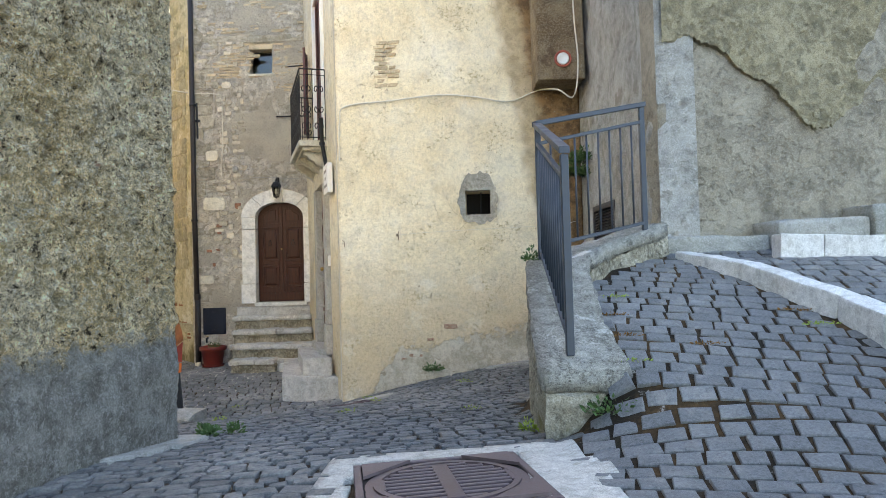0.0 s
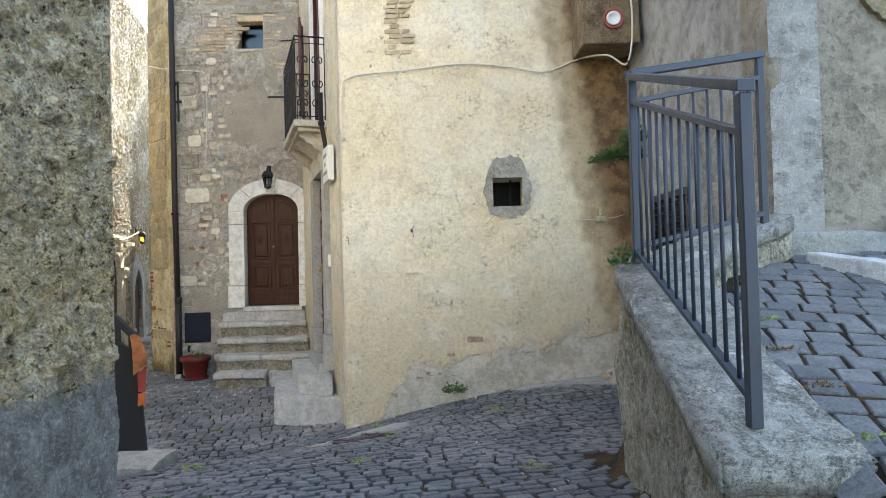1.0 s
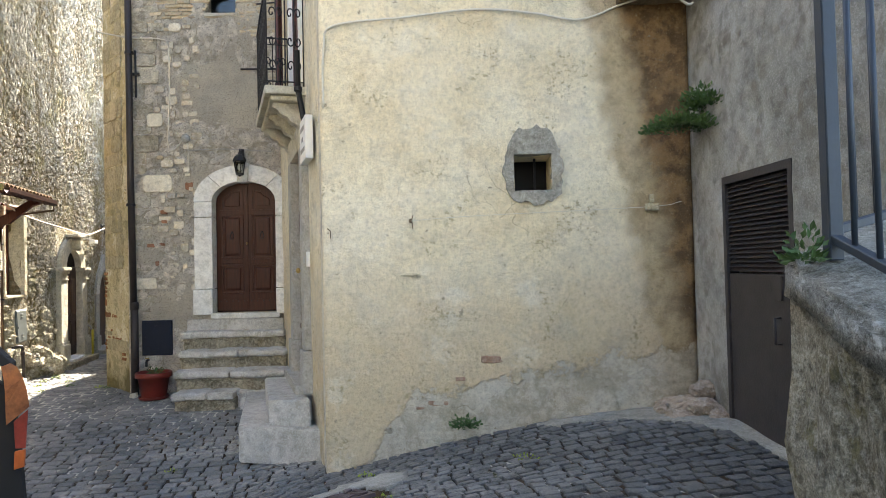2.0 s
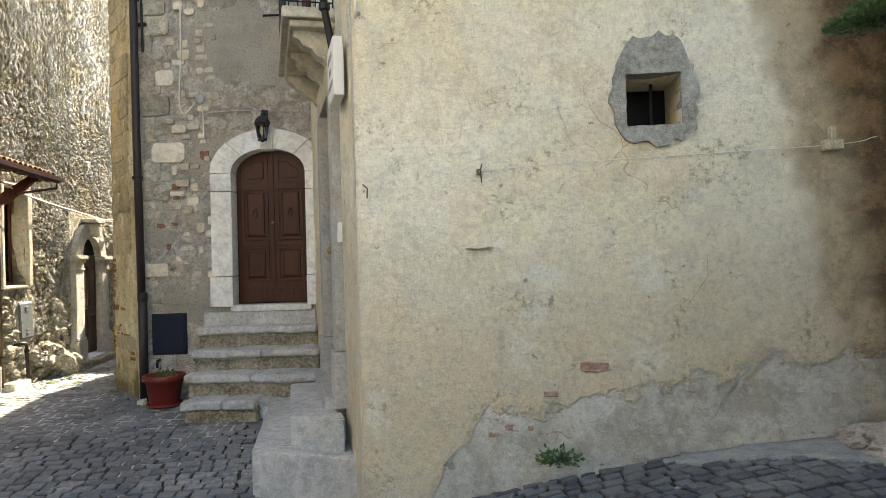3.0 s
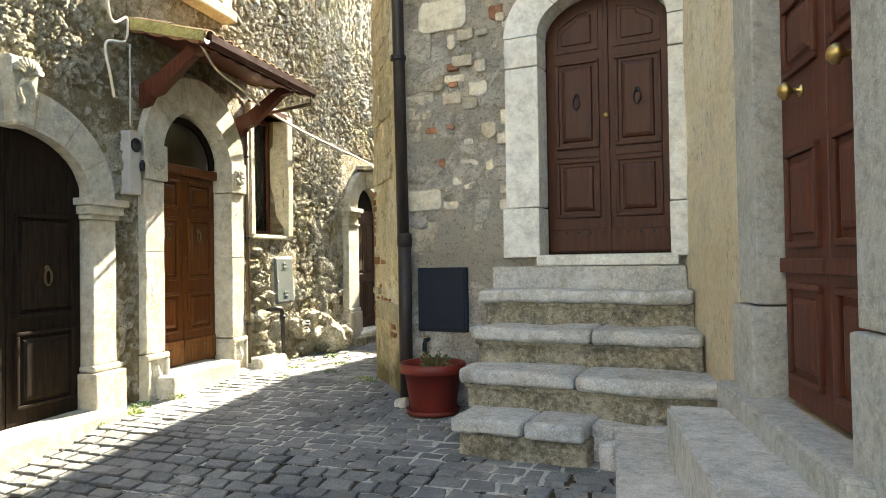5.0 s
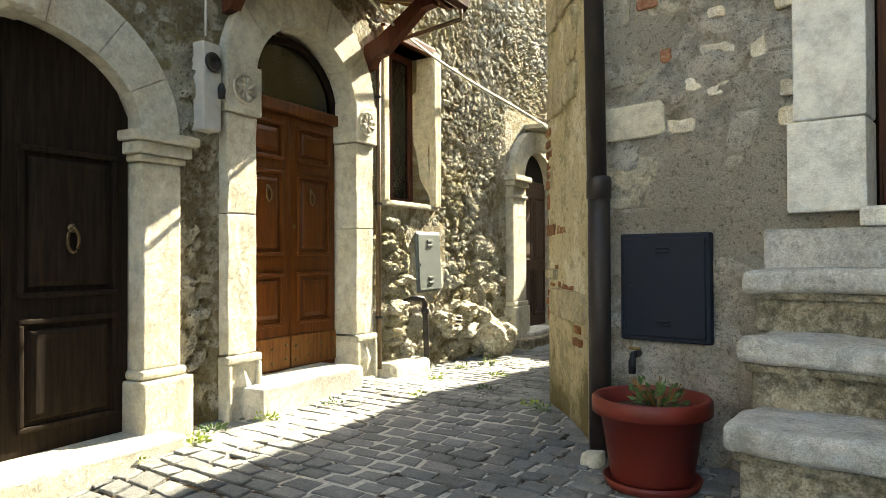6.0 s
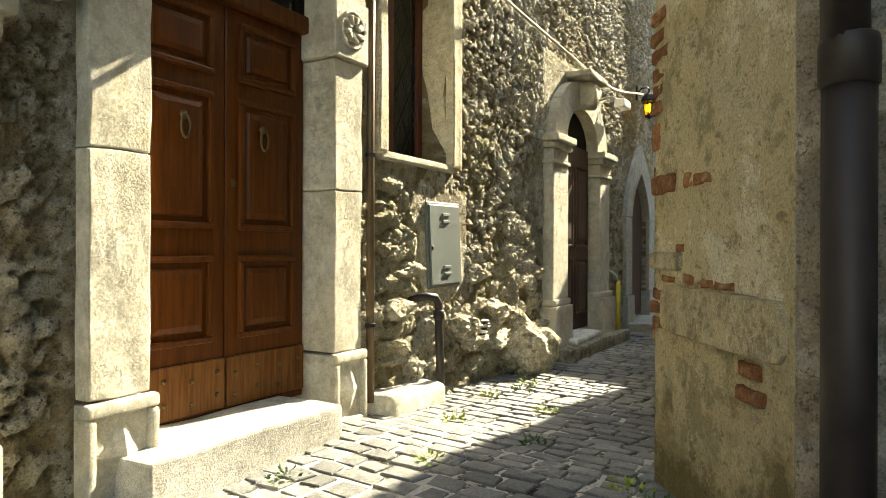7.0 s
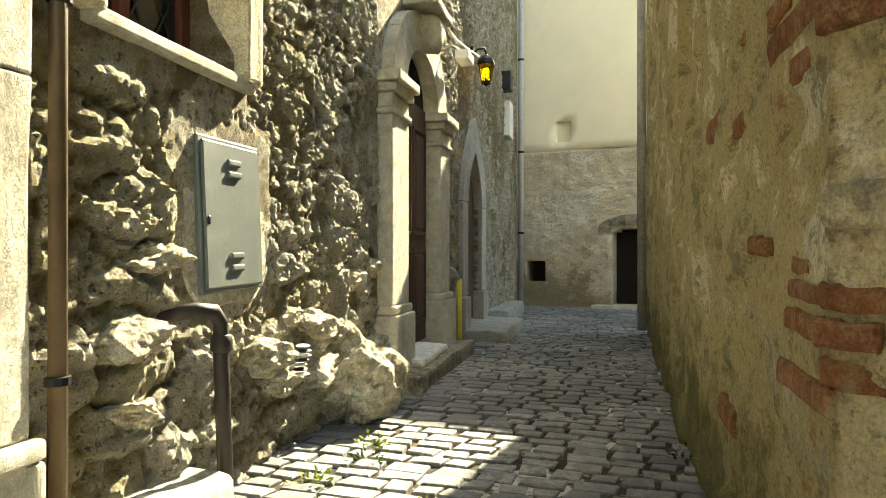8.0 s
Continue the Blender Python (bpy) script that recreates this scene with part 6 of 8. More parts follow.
def leaf_cluster(count, spread, size, rng, up=0.5, droop=0.0):
    """Many small bent leaves on thin stalks from the origin."""
    b = bmesh.new()
    for _ in range(count):
        d = Vector((rng.gauss(0, 1), rng.gauss(0, 1), abs(rng.gauss(0, 1)) * up)).normalized()
        p = Vector((d.x * spread[0], d.y * spread[1], d.z * spread[2])) * rng.uniform(0.25, 1.0)
        p.z -= droop * p.length
        s = size * rng.uniform(0.6, 1.3)
        u = (d + Vector((rng.uniform(-0.6, 0.6), rng.uniform(-0.6, 0.6), rng.uniform(-0.3, 0.6)))).normalized()
        v = u.cross(Vector((rng.uniform(-1, 1), rng.uniform(-1, 1), rng.uniform(0.2, 1)))).normalized()
        n = u.cross(v)
        a = [b.verts.new(c) for c in (p, p + u * s * 0.5 + v * s * 0.28 + n * s * 0.08, p + u * s - n * s * 0.1, p + u * s * 0.5 - v * s * 0.28 + n * s * 0.08, p + u * s * 0.5)]
        b.faces.new((a[0], a[1], a[4]))
        b.faces.new((a[1], a[2], a[4]))
        b.faces.new((a[2], a[3], a[4]))
        b.faces.new((a[3], a[0], a[4]))
    return b


def flower_pot():
    x, y = -4.54, 13.23
    z = gz(x, y)
    t = thing("flower_pot", Matrix.Translation((x, y, z)) @ Matrix.Scale(1.06, 4), "terracotta red plastic flower pot with a small green plant", "flower pot")
    part("saucer", lathe([(0.15, 0), (0.185, 0.0), (0.20, 0.035), (0.19, 0.035), (0.175, 0.012), (0.0, 0.012)], 32), TERRACOTTA, t, "", True)
    part("pot", lathe([(0.0, 0.014), (0.155, 0.014), (0.165, 0.04), (0.205, 0.29), (0.235, 0.295), (0.24, 0.30), (0.24, 0.355), (0.23, 0.365), (0.212, 0.36), (0.205, 0.30), (0.20, 0.28)], 36), TERRACOTTA, t, "ribbed rim pot", True)
    part("soil", lathe([(0.0, 0.30), (0.12, 0.305), (0.203, 0.30), (0.2, 0.27), (0.0, 0.27)][::-1], 24), SOIL, t)
    rng = random.Random(3)
    b = leaf_cluster(110, (0.12, 0.10, 0.11), 0.035, rng, 0.8)
    bmesh.ops.translate(b, vec=(0.03, -0.02, 0.33), verts=b.verts)
    tagged(part("plant", b, GREEN, t, "small leafy green plant"), "", "", "", "stuff")
    s = bmesh.new()
    for _ in range(14):
        a = rng.uniform(0, 6.3)
        tube([(0.03, 0, 0.3), (0.03 + 0.1 * math.cos(a), 0.1 * math.sin(a), 0.36 + rng.random() * 0.08)], 0.003, 5, s)
    part("stalk", s, DRY, t)
    tagged(link_bm("loose_stone", roughen(box(-0.05, 0.05, -0.04, 0.04, 0, 0.07, 0.02, 2), 0.02, 9), LIMESTONE, None, Matrix.Translation((-4.86, 13.3, gz(-4.86, 13.3) - 0.01))), "pale loose stone beside the drainpipe", "stone")


flower_pot()


# -- alley's left wall --
def big_arch():
    x0, x1 = -1.44, -0.08
    cx, r, rz, spring = -0.76, 0.68, 0.45, 1.75
    t = thing("arch_portal", LEFT, "pale stone arch on moulded piers with a carved shell keystone", "archway")
    for a, b in ((x0 - 0.26, x0), (x1, x1 + 0.26)):
        part("pier", roughen(box(a, b, -0.06, 0.4, 0.42, 1.58, 0.016, 2), 0.004, 4), LIMESTONE, t, "worn pale pier")
        part("base", roughen(box(a - 0.04, b + 0.04, -0.12, 0.4, -0.1, 0.37, 0.016, 2), 0.005, 4), LIMESTONE, t)
        part("base_roll", box(a - 0.022, b + 0.022, -0.09, 0.4, 0.372, 0.425, 0.024, 3), LIMESTONE, t)
        for k, (z0, z1, g) in enumerate(((1.582, 1.62, 0.02), (1.622, 1.69, 0.045), (1.692, 1.75, 0.075))):
            part("capital", box(a - g, b + g, -0.06 - g, 0.4, z0, z1, 0.012, 2), LIMESTONE, t)
    n = 7
    for i in range(n):
        a0, a1 = math.pi - math.pi * i / n - 0.004, math.pi - math.pi * (i + 1) / n + 0.004
        angs = [a0 + (a1 - a0) * k / 5 for k in range(6)]
        part("arch_stone", ring([(cx + 0.94 * math.cos(a), spring + 0.004 + 0.74 * math.sin(a)) for a in angs], [(cx + r * math.cos(a), spring + 0.004 + rz * math.sin(a)) for a in angs], -0.05, 0.4), LIMESTONE, t)
    kx = cx
    part("keystone", plate([(kx - 0.08, 2.19), (kx + 0.08, 2.19), (kx + 0.135, 2.66), (kx - 0.135, 2.66)], -0.14, 0.1, 0.02), LIMESTONE, t)
    for i in range(9):
        a = radians(20 + 140 * i / 8)
        part("shell_rib", tube([(kx, -0.14, 2.53), (kx + 0.07 * math.cos(a), -0.175, 2.53 + 0.07 * math.sin(a)), (kx + 0.12 * math.cos(a), -0.16, 2.53 + 0.12 * math.sin(a))], 0.008, 6, None, 0.02), LIMESTONE, t, "", True)
    for s in (-1, 1):
        part("scroll", tube([(kx + s * (0.02 + 0.045 * abs(math.sin(k * 0.7))), -0.15, 2.50 - k * 0.035) for k in range(7)], 0.016, 6), LIMESTONE, t, "", True)
    d = thing("portal_door", LEFT, "dark old plank double door with an iron ring, in the stone arch", "door")
    for a, b in ((x0 + 0.01, cx - 0.004), (cx + 0.004, x1 - 0.01)):
        leaf = part("door_leaf", arch_leaf(a, b, 0.04, cx, spring, r, rz, 0.05, 0.10), DARK_WOOD, d)
        for z0, z1 in ((0.2, 0.75), (0.85, 1.6)):
            panel(leaf, a + 0.07, b - 0.07, z0, z1, 0.05, DARK_WOOD)
        knocker(leaf, (a + b) / 2, 0.04, 1.2, OLD_BRONZE, 1.2)
    part("backing", box(x0 - 0.05, x1 + 0.05, 0.12, 0.15, -0.1, 2.45), DARK_WOOD, d)
    tagged(link_bm("threshold_stone", roughen(box(x0 - 0.35, x1 + 0.1, -0.3, 0.3, -0.15, 0.09, 0.02, 2), 0.01, 5, 2), LIMESTONE, None, LEFT), "pale threshold strip before the arch", "stone slab")


big_arch()


def alley_door():
    x0, x1, z0, z1, r = 0.768, 1.853, 0.22, 2.68, 0.5425
    cx, spring = 1.3105, 2.14
    t = thing("alley_door_surround", LEFT, "pale stone arched surround with carved rosettes and diamond plinths", "door surround")
    for k, (a, b) in enumerate(((x0 - 0.25, x0), (x1, x1 + 0.235))):
        mid = (a + b) / 2
        plinth = part("plinth", roughen(box(a - 0.005, b + 0.005, -0.082, 0.3, -0.05, 0.42, 0.012, 2), 0.005, 8), LIMESTONE, t)
        for u0, u1, v0, v1 in ((a - 0.022, b + 0.022, 0.378, 0.428), (a - 0.02, a + 0.018, -0.05, 0.376), (b - 0.018, b + 0.02, -0.05, 0.376), (a + 0.02, b - 0.02, -0.05, 0.085)):
            part("moulding", roughen(box(u0, u1, -0.108, -0.06, v0, v1, 0.016, 3), 0.005, 9), LIMESTONE, plinth)
        dia = bmesh.new()
        q = [dia.verts.new(c) for c in ((mid, -0.08, 0.09), (mid + 0.10, -0.08, 0.232), (mid, -0.08, 0.374), (mid - 0.10, -0.08, 0.232))]
        tip = dia.verts.new((mid, -0.118, 0.232))
        for k2 in range(4):
            dia.faces.new((q[k2], q[(k2 + 1) % 4], tip))
        part("diamond", dia, LIMESTONE, plinth, "carved diamond")
        cuts = [0.432, 1.33, 1.965] if k == 0 else [0.432, 1.28, 1.965]
        for c, d in zip(cuts, cuts[1:]):
            b2 = box(a, b, -0.075, 0.3, c, d - 0.003, 0.008, 2)
            part("jamb_stone", roughen(b2, 0.008, 7, 3), LIMESTONE, t)
        part("rosette_block", box(a - 0.025, b + 0.025, -0.10, 0.3, 1.968, 2.29, 0.01, 2), LIMESTONE, t)
        ro = bmesh.new()
        c = ((a + b) / 2, -0.102, 2.13)
        tube([(c[0] + 0.095 * math.cos(i * math.pi / 10), c[1], c[2] + 0.095 * math.sin(i * math.pi / 10)) for i in range(21)], 0.011, 6, ro)
        for i in range(8):
            an = i * math.pi / 4
            tube([(c[0] + 0.02 * math.cos(an), c[1], c[2] + 0.02 * math.sin(an)), (c[0] + 0.075 * math.cos(an + 0.4), c[1] - 0.004, c[2] + 0.075 * math.sin(an + 0.4))], 0.008, 6, ro, 0.018)
        part("rosette", ro, LIMESTONE, t, "carved rosette", True)
    n = 5
    for i in range(n):
        a0, a1 = math.pi - math.pi * i / n - 0.005, math.pi - math.pi * (i + 1) / n + 0.005
        angs = [a0 + (a1 - a0) * k / 6 for k in range(7)]
        part("arch_stone", ring([(cx + 0.81 * math.cos(a), spring + 0.085 + 0.80 * math.sin(a)) for a in angs], [(cx + r * math.cos(a), spring + 0.085 + 0.48 * math.sin(a)) for a in angs], -0.075, 0.3), LIMESTONE, t)
    b = box(x0 - 0.155, x1 - 0.17, -0.27, 0.3, -0.08, 0.228, 0.014, 2)
    part("sill", roughen(b, 0.010, 5, 3), PALE_STEP, t, "thick pale marble doorstep")
    d = thing("alley_door", LEFT, "chestnut brown panelled double door with ring knockers and studded foot board", "door")
    for s, (a, b) in enumerate(((x0 + 0.01, cx - 0.003), (cx + 0.003, x1 - 0.01))):
        leaf = part("door_leaf", box(a, b, 0.13, 0.18, 0.2, 2.10, 0.003), CHESTNUT, d)
        panel(leaf, a + 0.075, b - 0.075, 0.55, 0.94, 0.13, CHESTNUT)
        panel(leaf, a + 0.075, b - 0.075, 1.06, 1.68, 0.13, CHESTNUT)
        panel(leaf, a + 0.075, b - 0.075, 1.76, 2.04, 0.13, CHESTNUT)
        foot = part("foot_board", box(a + 0.004, b - 0.004, 0.115, 0.132, 0.24, 0.47, 0.004), WORN_CHESTNUT, leaf)
        for i in range(8):
            part("stud", lathe([(0.013, 0), (0.010, 0.008), (0, 0.012)], 8, None, Matrix.Translation((a + 0.05 + (b - a - 0.1) * (i % 4) / 3, 0.115, 0.29 + 0.10 * (i // 4) + 0.02 * (i % 2))) @ Matrix.Rotation(radians(90), 4, "X")), OLD_BRONZE, foot)
        knocker(leaf, (a + b) / 2 + (0.02 if s == 0 else -0.05), 0.115, 1.55, OLD_BRONZE, 0.95)
    part("transom", box(x0, x1, 0.08, 0.18, 2.1, 2.19, 0.012, 2), CHESTNUT, d)
    part("fanlight_frame", ring(arc(cx, 2.2, r - 0.01, 0.47), arc(cx, 2.2, r - 0.06, 0.42), 0.11, 0.17), DARK_WOOD, d)
    part("fanlight_pane", plate(arc(cx, 2.2, r - 0.05, 0.43), 0.135, 0.145), GLASS, d, "dark fanlight glass")
    part("lock", lathe([(0.018, 0), (0.018, 0.004), (0, 0.005)], 12, None, Matrix.Translation((cx + 0.05, 0.13, 1.28)) @ Matrix.Rotation(radians(90), 4, "X")), OLD_BRONZE, d)
    part("backing", box(x0 - 0.05, x1 + 0.05, 0.22, 0.25, 0.0, 2.9), DARK, d)


alley_door()


MOSSY = stony("mossy_tile", (0.26, 0.23, 0.08), (0.40, 0.35, 0.13), (0.50, 0.46, 0.24), 5, 40, relief=0.008)
BOARD_BROWN = timber("faded_brown_board", (0.16, 0.07, 0.04), (0.30, 0.16, 0.09), 0.7)


def canopy():
    t = thing("door_canopy", LEFT, "small tiled canopy on red-brown timber brackets over the alley door", "canopy")
    x0, x1, out, zo, zw = 0.40, 2.29, 0.76, 3.11, 3.30
    sl = (zw - zo) / out
    def roof(y):
        return zw + sl * y
    b = bmesh.new()
    vs = [[b.verts.new((x, y, roof(y) + h)) for y, h in ((0.02, -0.04), (-out, -0.04), (-out, -0.015), (0.02, -0.015))] for x in (x0, x1)]
    for i in range(4):
        b.faces.new((vs[0][i], vs[0][(i + 1) % 4], vs[1][(i + 1) % 4], vs[1][i]))
    b.faces.new(vs[0][::-1])
    b.faces.new(vs[1])
    part("deck", b, MAROON_WOOD, t, "red-brown timber deck")
    # corrugated tiles, each a half round
    n = 13
    for i in range(n):
        xc = x0 + (x1 - x0) * (i + 0.5) / n
        for y0, y1 in ((0.0, -0.40), (-0.37, -out - 0.02)):
            lift = 0.012 if y0 == 0.0 else 0.0
            g = bmesh.new()
            rows = []
            for y in (y0, y1):
                rad = 0.074 if y == y0 else 0.082
                rows.append([[g.verts.new((xc + rr * math.cos(a), y, roof(y) + 0.008 + lift + rr * math.sin(a) * 0.85)) for a in [math.pi * k / 8 for k in range(9)]] for rr in (rad, rad - 0.012)])
            for k in range(8):
                g.faces.new((rows[0][0][k], rows[0][0][k + 1], rows[1][0][k + 1], rows[1][0][k]))
                g.faces.new((rows[0][1][k], rows[0][1][k + 1], rows[1][1][k + 1], rows[1][1][k]))
                for e in (0, 1):
                    g.faces.new((rows[e][0][k], rows[e][0][k + 1], rows[e][1][k + 1], rows[e][1][k]))
            part("roof_tile", g, ROOF_TILE, t)
    for x in (x0 - 0.01, x1 - 0.02):
        g = bmesh.new()
        f = g.faces.new([g.verts.new((x, y, roof(y) + h)) for y, h in ((0.0, 0.05), (-out, 0.05), (-out, -0.04), (0.0, -0.05))])
        r = bmesh.ops.extrude_face_region(g, geom=[f])
        bmesh.ops.translate(g, vec=(0.03, 0, 0), verts=[v for v in r["geom"] if isinstance(v, bmesh.types.BMVert)])
        part("verge_board", g, MOSSY, t, "mossy verge strip")
        # scalloped edge below the verge
        pts = [(-out * k / 24, roof(-out * k / 24) - 0.05 - 0.022 * abs(math.sin(k * math.pi / 6))) for k in range(25)]
        g = bmesh.new()
        f = g.faces.new([g.verts.new((x + 0.012, y, roof(y) - 0.035)) for y, z in pts] + [g.verts.new((x + 0.012, y, z)) for y, z in pts[::-1]])
        r = bmesh.ops.extrude_face_region(g, geom=[f])
        bmesh.ops.translate(g, vec=(0.012, 0, 0), verts=[v for v in r["geom"] if isinstance(v, bmesh.types.BMVert)])
        part("scalloped_board", g, BOARD_BROWN, t)
    g = bmesh.new()
    prof = [(-out - 0.09, 0.03), (-out - 0.085, -0.03), (-out - 0.05, -0.065), (-out - 0.015, -0.05), (-out, 0.0), (-out - 0.012, 0.0), (-out - 0.025, -0.035), (-out - 0.05, -0.05), (-out - 0.072, -0.025), (-out - 0.078, 0.03)]
    f = g.faces.new([g.verts.new((x0 - 0.02, y, zo - 0.025 + h)) for y, h in prof])
    r = bmesh.ops.extrude_face_region(g, geom=[f])
    bmesh.ops.translate(g, vec=(x1 - x0 + 0.06, 0, 0), verts=[v for v in r["geom"] if isinstance(v, bmesh.types.BMVert)])
    part("gutter", g, GUTTER, t, "maroon metal gutter")
    wave = [(x0 + (x1 - x0) * k / 60, zo - 0.055 - 0.022 * abs(math.sin(k * math.pi / 7.5))) for k in range(61)]
    part("front_board", plate([(x0, zo - 0.02)] + wave + [(x1, zo - 0.02)], -out + 0.03, -out + 0.055), MAROON_WOOD, t, "scalloped front board")
    for x in (x0 + 0.14, x1 - 0.22):
        br = part("bracket", plate([(0, 0), (0.09, 0), (0.09, 0.01), (0.0, 0.01)], 0, 0.01), MAROON_WOOD, t)
        g = bmesh.new()
        prof = [(0.02, 2.60), (-0.07, 2.62), (-0.12, 2.70), (-0.20, 2.72), (-0.56, 3.02), (-0.66, 3.04), (-0.66, 3.08), (-0.52, 3.11), (-0.14, 2.86), (0.02, 2.80)]
        f = g.faces.new([g.verts.new((x, y, z)) for y, z in prof])
        r = bmesh.ops.extrude_face_region(g, geom=[f])
        bmesh.ops.translate(g, vec=(0.09, 0, 0), verts=[v for v in r["geom"] if isinstance(v, bmesh.types.BMVert)])
        g.to_mesh(br.data)
        g.free()
    part("downpipe", tube([(x1 - 0.02, -out - 0.05, zo - 0.06), (x1 - 0.02, -out - 0.05, zo - 0.16), (x1 - 0.04, -0.08, zo - 0.26), (x1 - 0.02, -0.05, zo - 0.34)], 0.018, 8), OCHRE_PIPE, t, "", True)


canopy()


def alley_pipe():
    t = thing("downpipe", LEFT, "thin rusty brown downpipe beside the alley door", "drainpipe")
    part("pipe", tube([(2.21, -0.05, 2.76), (2.185, -0.06, 1.6), (2.165, -0.08, 0.12)], 0.022, 10), OCHRE_PIPE, t, "", True)
    for z in (0.55, 1.5, 2.4):
        part("bracket", lathe([(0.025, -0.012), (0.031, -0.01), (0.031, 0.01), (0.025, 0.012)], 12, None, Matrix.Translation((2.165 + 0.014 * z, -0.078 + 0.01 * z, z))), BLACK_METAL, t)


alley_pipe()


def alley_window():
    x0, x1, z0, z1 = 2.37, 3.14, 1.55, 2.98
    t = thing("alley_window", LEFT, "deep-set window with leaded diamond panes in a maroon frame", "window")
    PLAST = YELLOW_SURROUND
    for a, b in ((x0 - 0.10, x0), (x1, x1 + 0.13)):
        part("reveal", roughen(box(a, b, -0.06, 0.42, z0 - 0.02, z1 + 0.06, 0.02, 2), 0.012, 7, 2), PLAST, t, "cream plastered reveal")
    part("lintel", box(x0 - 0.05, x1 + 0.08, -0.04, 0.42, z1, z1 + 0.1, 0.012), CHESTNUT, t, "old timber lintel")
    b = box(x0 - 0.04, x1 + 0.1, -0.045, 0.42, z0 - 0.05, z0, 0.014, 2)
    part("sill", roughen(b, 0.008, 7, 2), LIMESTONE, t)
    f = bmesh.new()
    for q in ((x0, x0 + 0.06, z0, z1), (x1 - 0.06, x1, z0, z1), (x0 + 0.06, x1 - 0.06, z0, z0 + 0.06), (x0 + 0.06, x1 - 0.06, z1 - 0.06, z1), ((x0 + x1) / 2 - 0.03, (x0 + x1) / 2 + 0.03, z0 + 0.06, z1 - 0.06)):
        box(q[0], q[1], 0.19, 0.25, q[2], q[3], 0.004, 1, f)
    part("frame", f, MAROON_WOOD, t)
    for a, b in ((x0 + 0.06, (x0 + x1) / 2 - 0.03), ((x0 + x1) / 2 + 0.03, x1 - 0.06)):
        part("pane", box(a, b, 0.215, 0.222, z0 + 0.06, z1 - 0.06), GLASS, t)
        g = bmesh.new()
        w, h = b - a, z1 - z0 - 0.12
        st = 0.16
        for s in (1, -1):
            k = -h
            while k < w + h:
                pts = []
                for zz in np.linspace(0, h, 40):
                    xx = k + s * zz * 0.62 if s > 0 else k - zz * 0.62 + h * 0.62 * 0
                    if 0 <= xx <= w:
                        pts.append((a + xx, 0.21, z0 + 0.06 + zz))
                if len(pts) > 1:
                    tube([pts[0], pts[-1]], 0.004, 4, g)
                k += st
        part("leading", g, BLACK_METAL, t, "diamond lead lattice")
    part("shade_panel", box(x0, x1, 0.30, 0.34, z0, z1), DARK, t)


YELLOW_SURROUND = stony("cream_reveal_plaster", (0.50, 0.44, 0.30), (0.64, 0.58, 0.43), (0.68, 0.63, 0.49), 3, 30, relief=0.01)
alley_window()


ROCK_MORTAR = stony("pale_rough_mortar", (0.50, 0.45, 0.33), (0.64, 0.59, 0.47), (0.72, 0.68, 0.57), 5, 30, relief=0.03, pits=0.4, pit_scale=40)


def grey_box():
    m = at(LEFT, 2.875, 0.018, 0.715) @ Matrix.Rotation(radians(-2), 4, "X") @ Matrix.Rotation(radians(-1), 4, "Y")
    t = thing("gas_meter_box", m, "grey painted steel gas meter box, slightly tilted in the rubble wall", "meter box")
    part("body", box(0.0, 0.44, -0.05, 0.15, 0, 0.57, 0.006), GREEN_GREY, t)
    d = part("door", box(0.016, 0.424, -0.062, -0.048, 0.018, 0.552, 0.006), GREEN_GREY, t)
    for z in (0.075, 0.12, 0.425, 0.47):
        part("vent_louvre", box(0.175, 0.265, -0.072, -0.06, z, z + 0.026, 0.007, 2), GREEN_GREY, d)
    part("lock", box(0.03, 0.045, -0.068, -0.06, 0.25, 0.28, 0.003), BLACK_METAL, d)
    p = bmesh.new()
    rng = random.Random(8)
    pts = [(0.22 + (0.31 + rng.uniform(-0.015, 0.015)) * math.copysign(abs(math.cos(a)) ** 0.6, math.cos(a)), 0.31 + (0.37 + rng.uniform(-0.015, 0.015)) * math.copysign(abs(math.sin(a)) ** 0.6, math.sin(a))) for a in [2 * math.pi * i / 36 for i in range(36)]]
    s = link_bm("mortar_patch", roughen(plate(pts, -0.03, 0.14, 0.01), 0.012, 9), ROCK_MORTAR, None, m)
    tagged(s, "pale mortar patch round the gas meter box", "mortar patch")
    k = thing("gas_pipe", LEFT, "dark grey gas pipe with an elbow below the meter box", "pipe")
    part("pipe", tube([(2.66, 0.0, 0.66), (2.72, -0.10, 0.68), (2.79, -0.125, 0.67), (2.825, -0.13, 0.63), (2.83, -0.13, 0.5), (2.83, -0.15, 0.0)], 0.026, 12), PIPE_BROWN, k, "", True)
    part("collar", lathe([(0.026, -0.03), (0.036, -0.025), (0.036, 0.025), (0.026, 0.03)], 12, None, Matrix.Translation((2.83, -0.13, 0.56))), PIPE_BROWN, k, "", True)
    h = thing("ribbed_hose", at(LEFT, 3.46, -0.14, 0.34), "short ribbed black and white hose end in the wall", "hose")
    for i in range(7):
        part("rib", lathe([(0.02, 0), (0.032, 0.006), (0.02, 0.012)], 12, None, Matrix.Translation((0, 0.012 * math.sin(i), 0.02 * i))), BLACK_METAL if i % 2 else WHITE_PAINT, h)


grey_box()


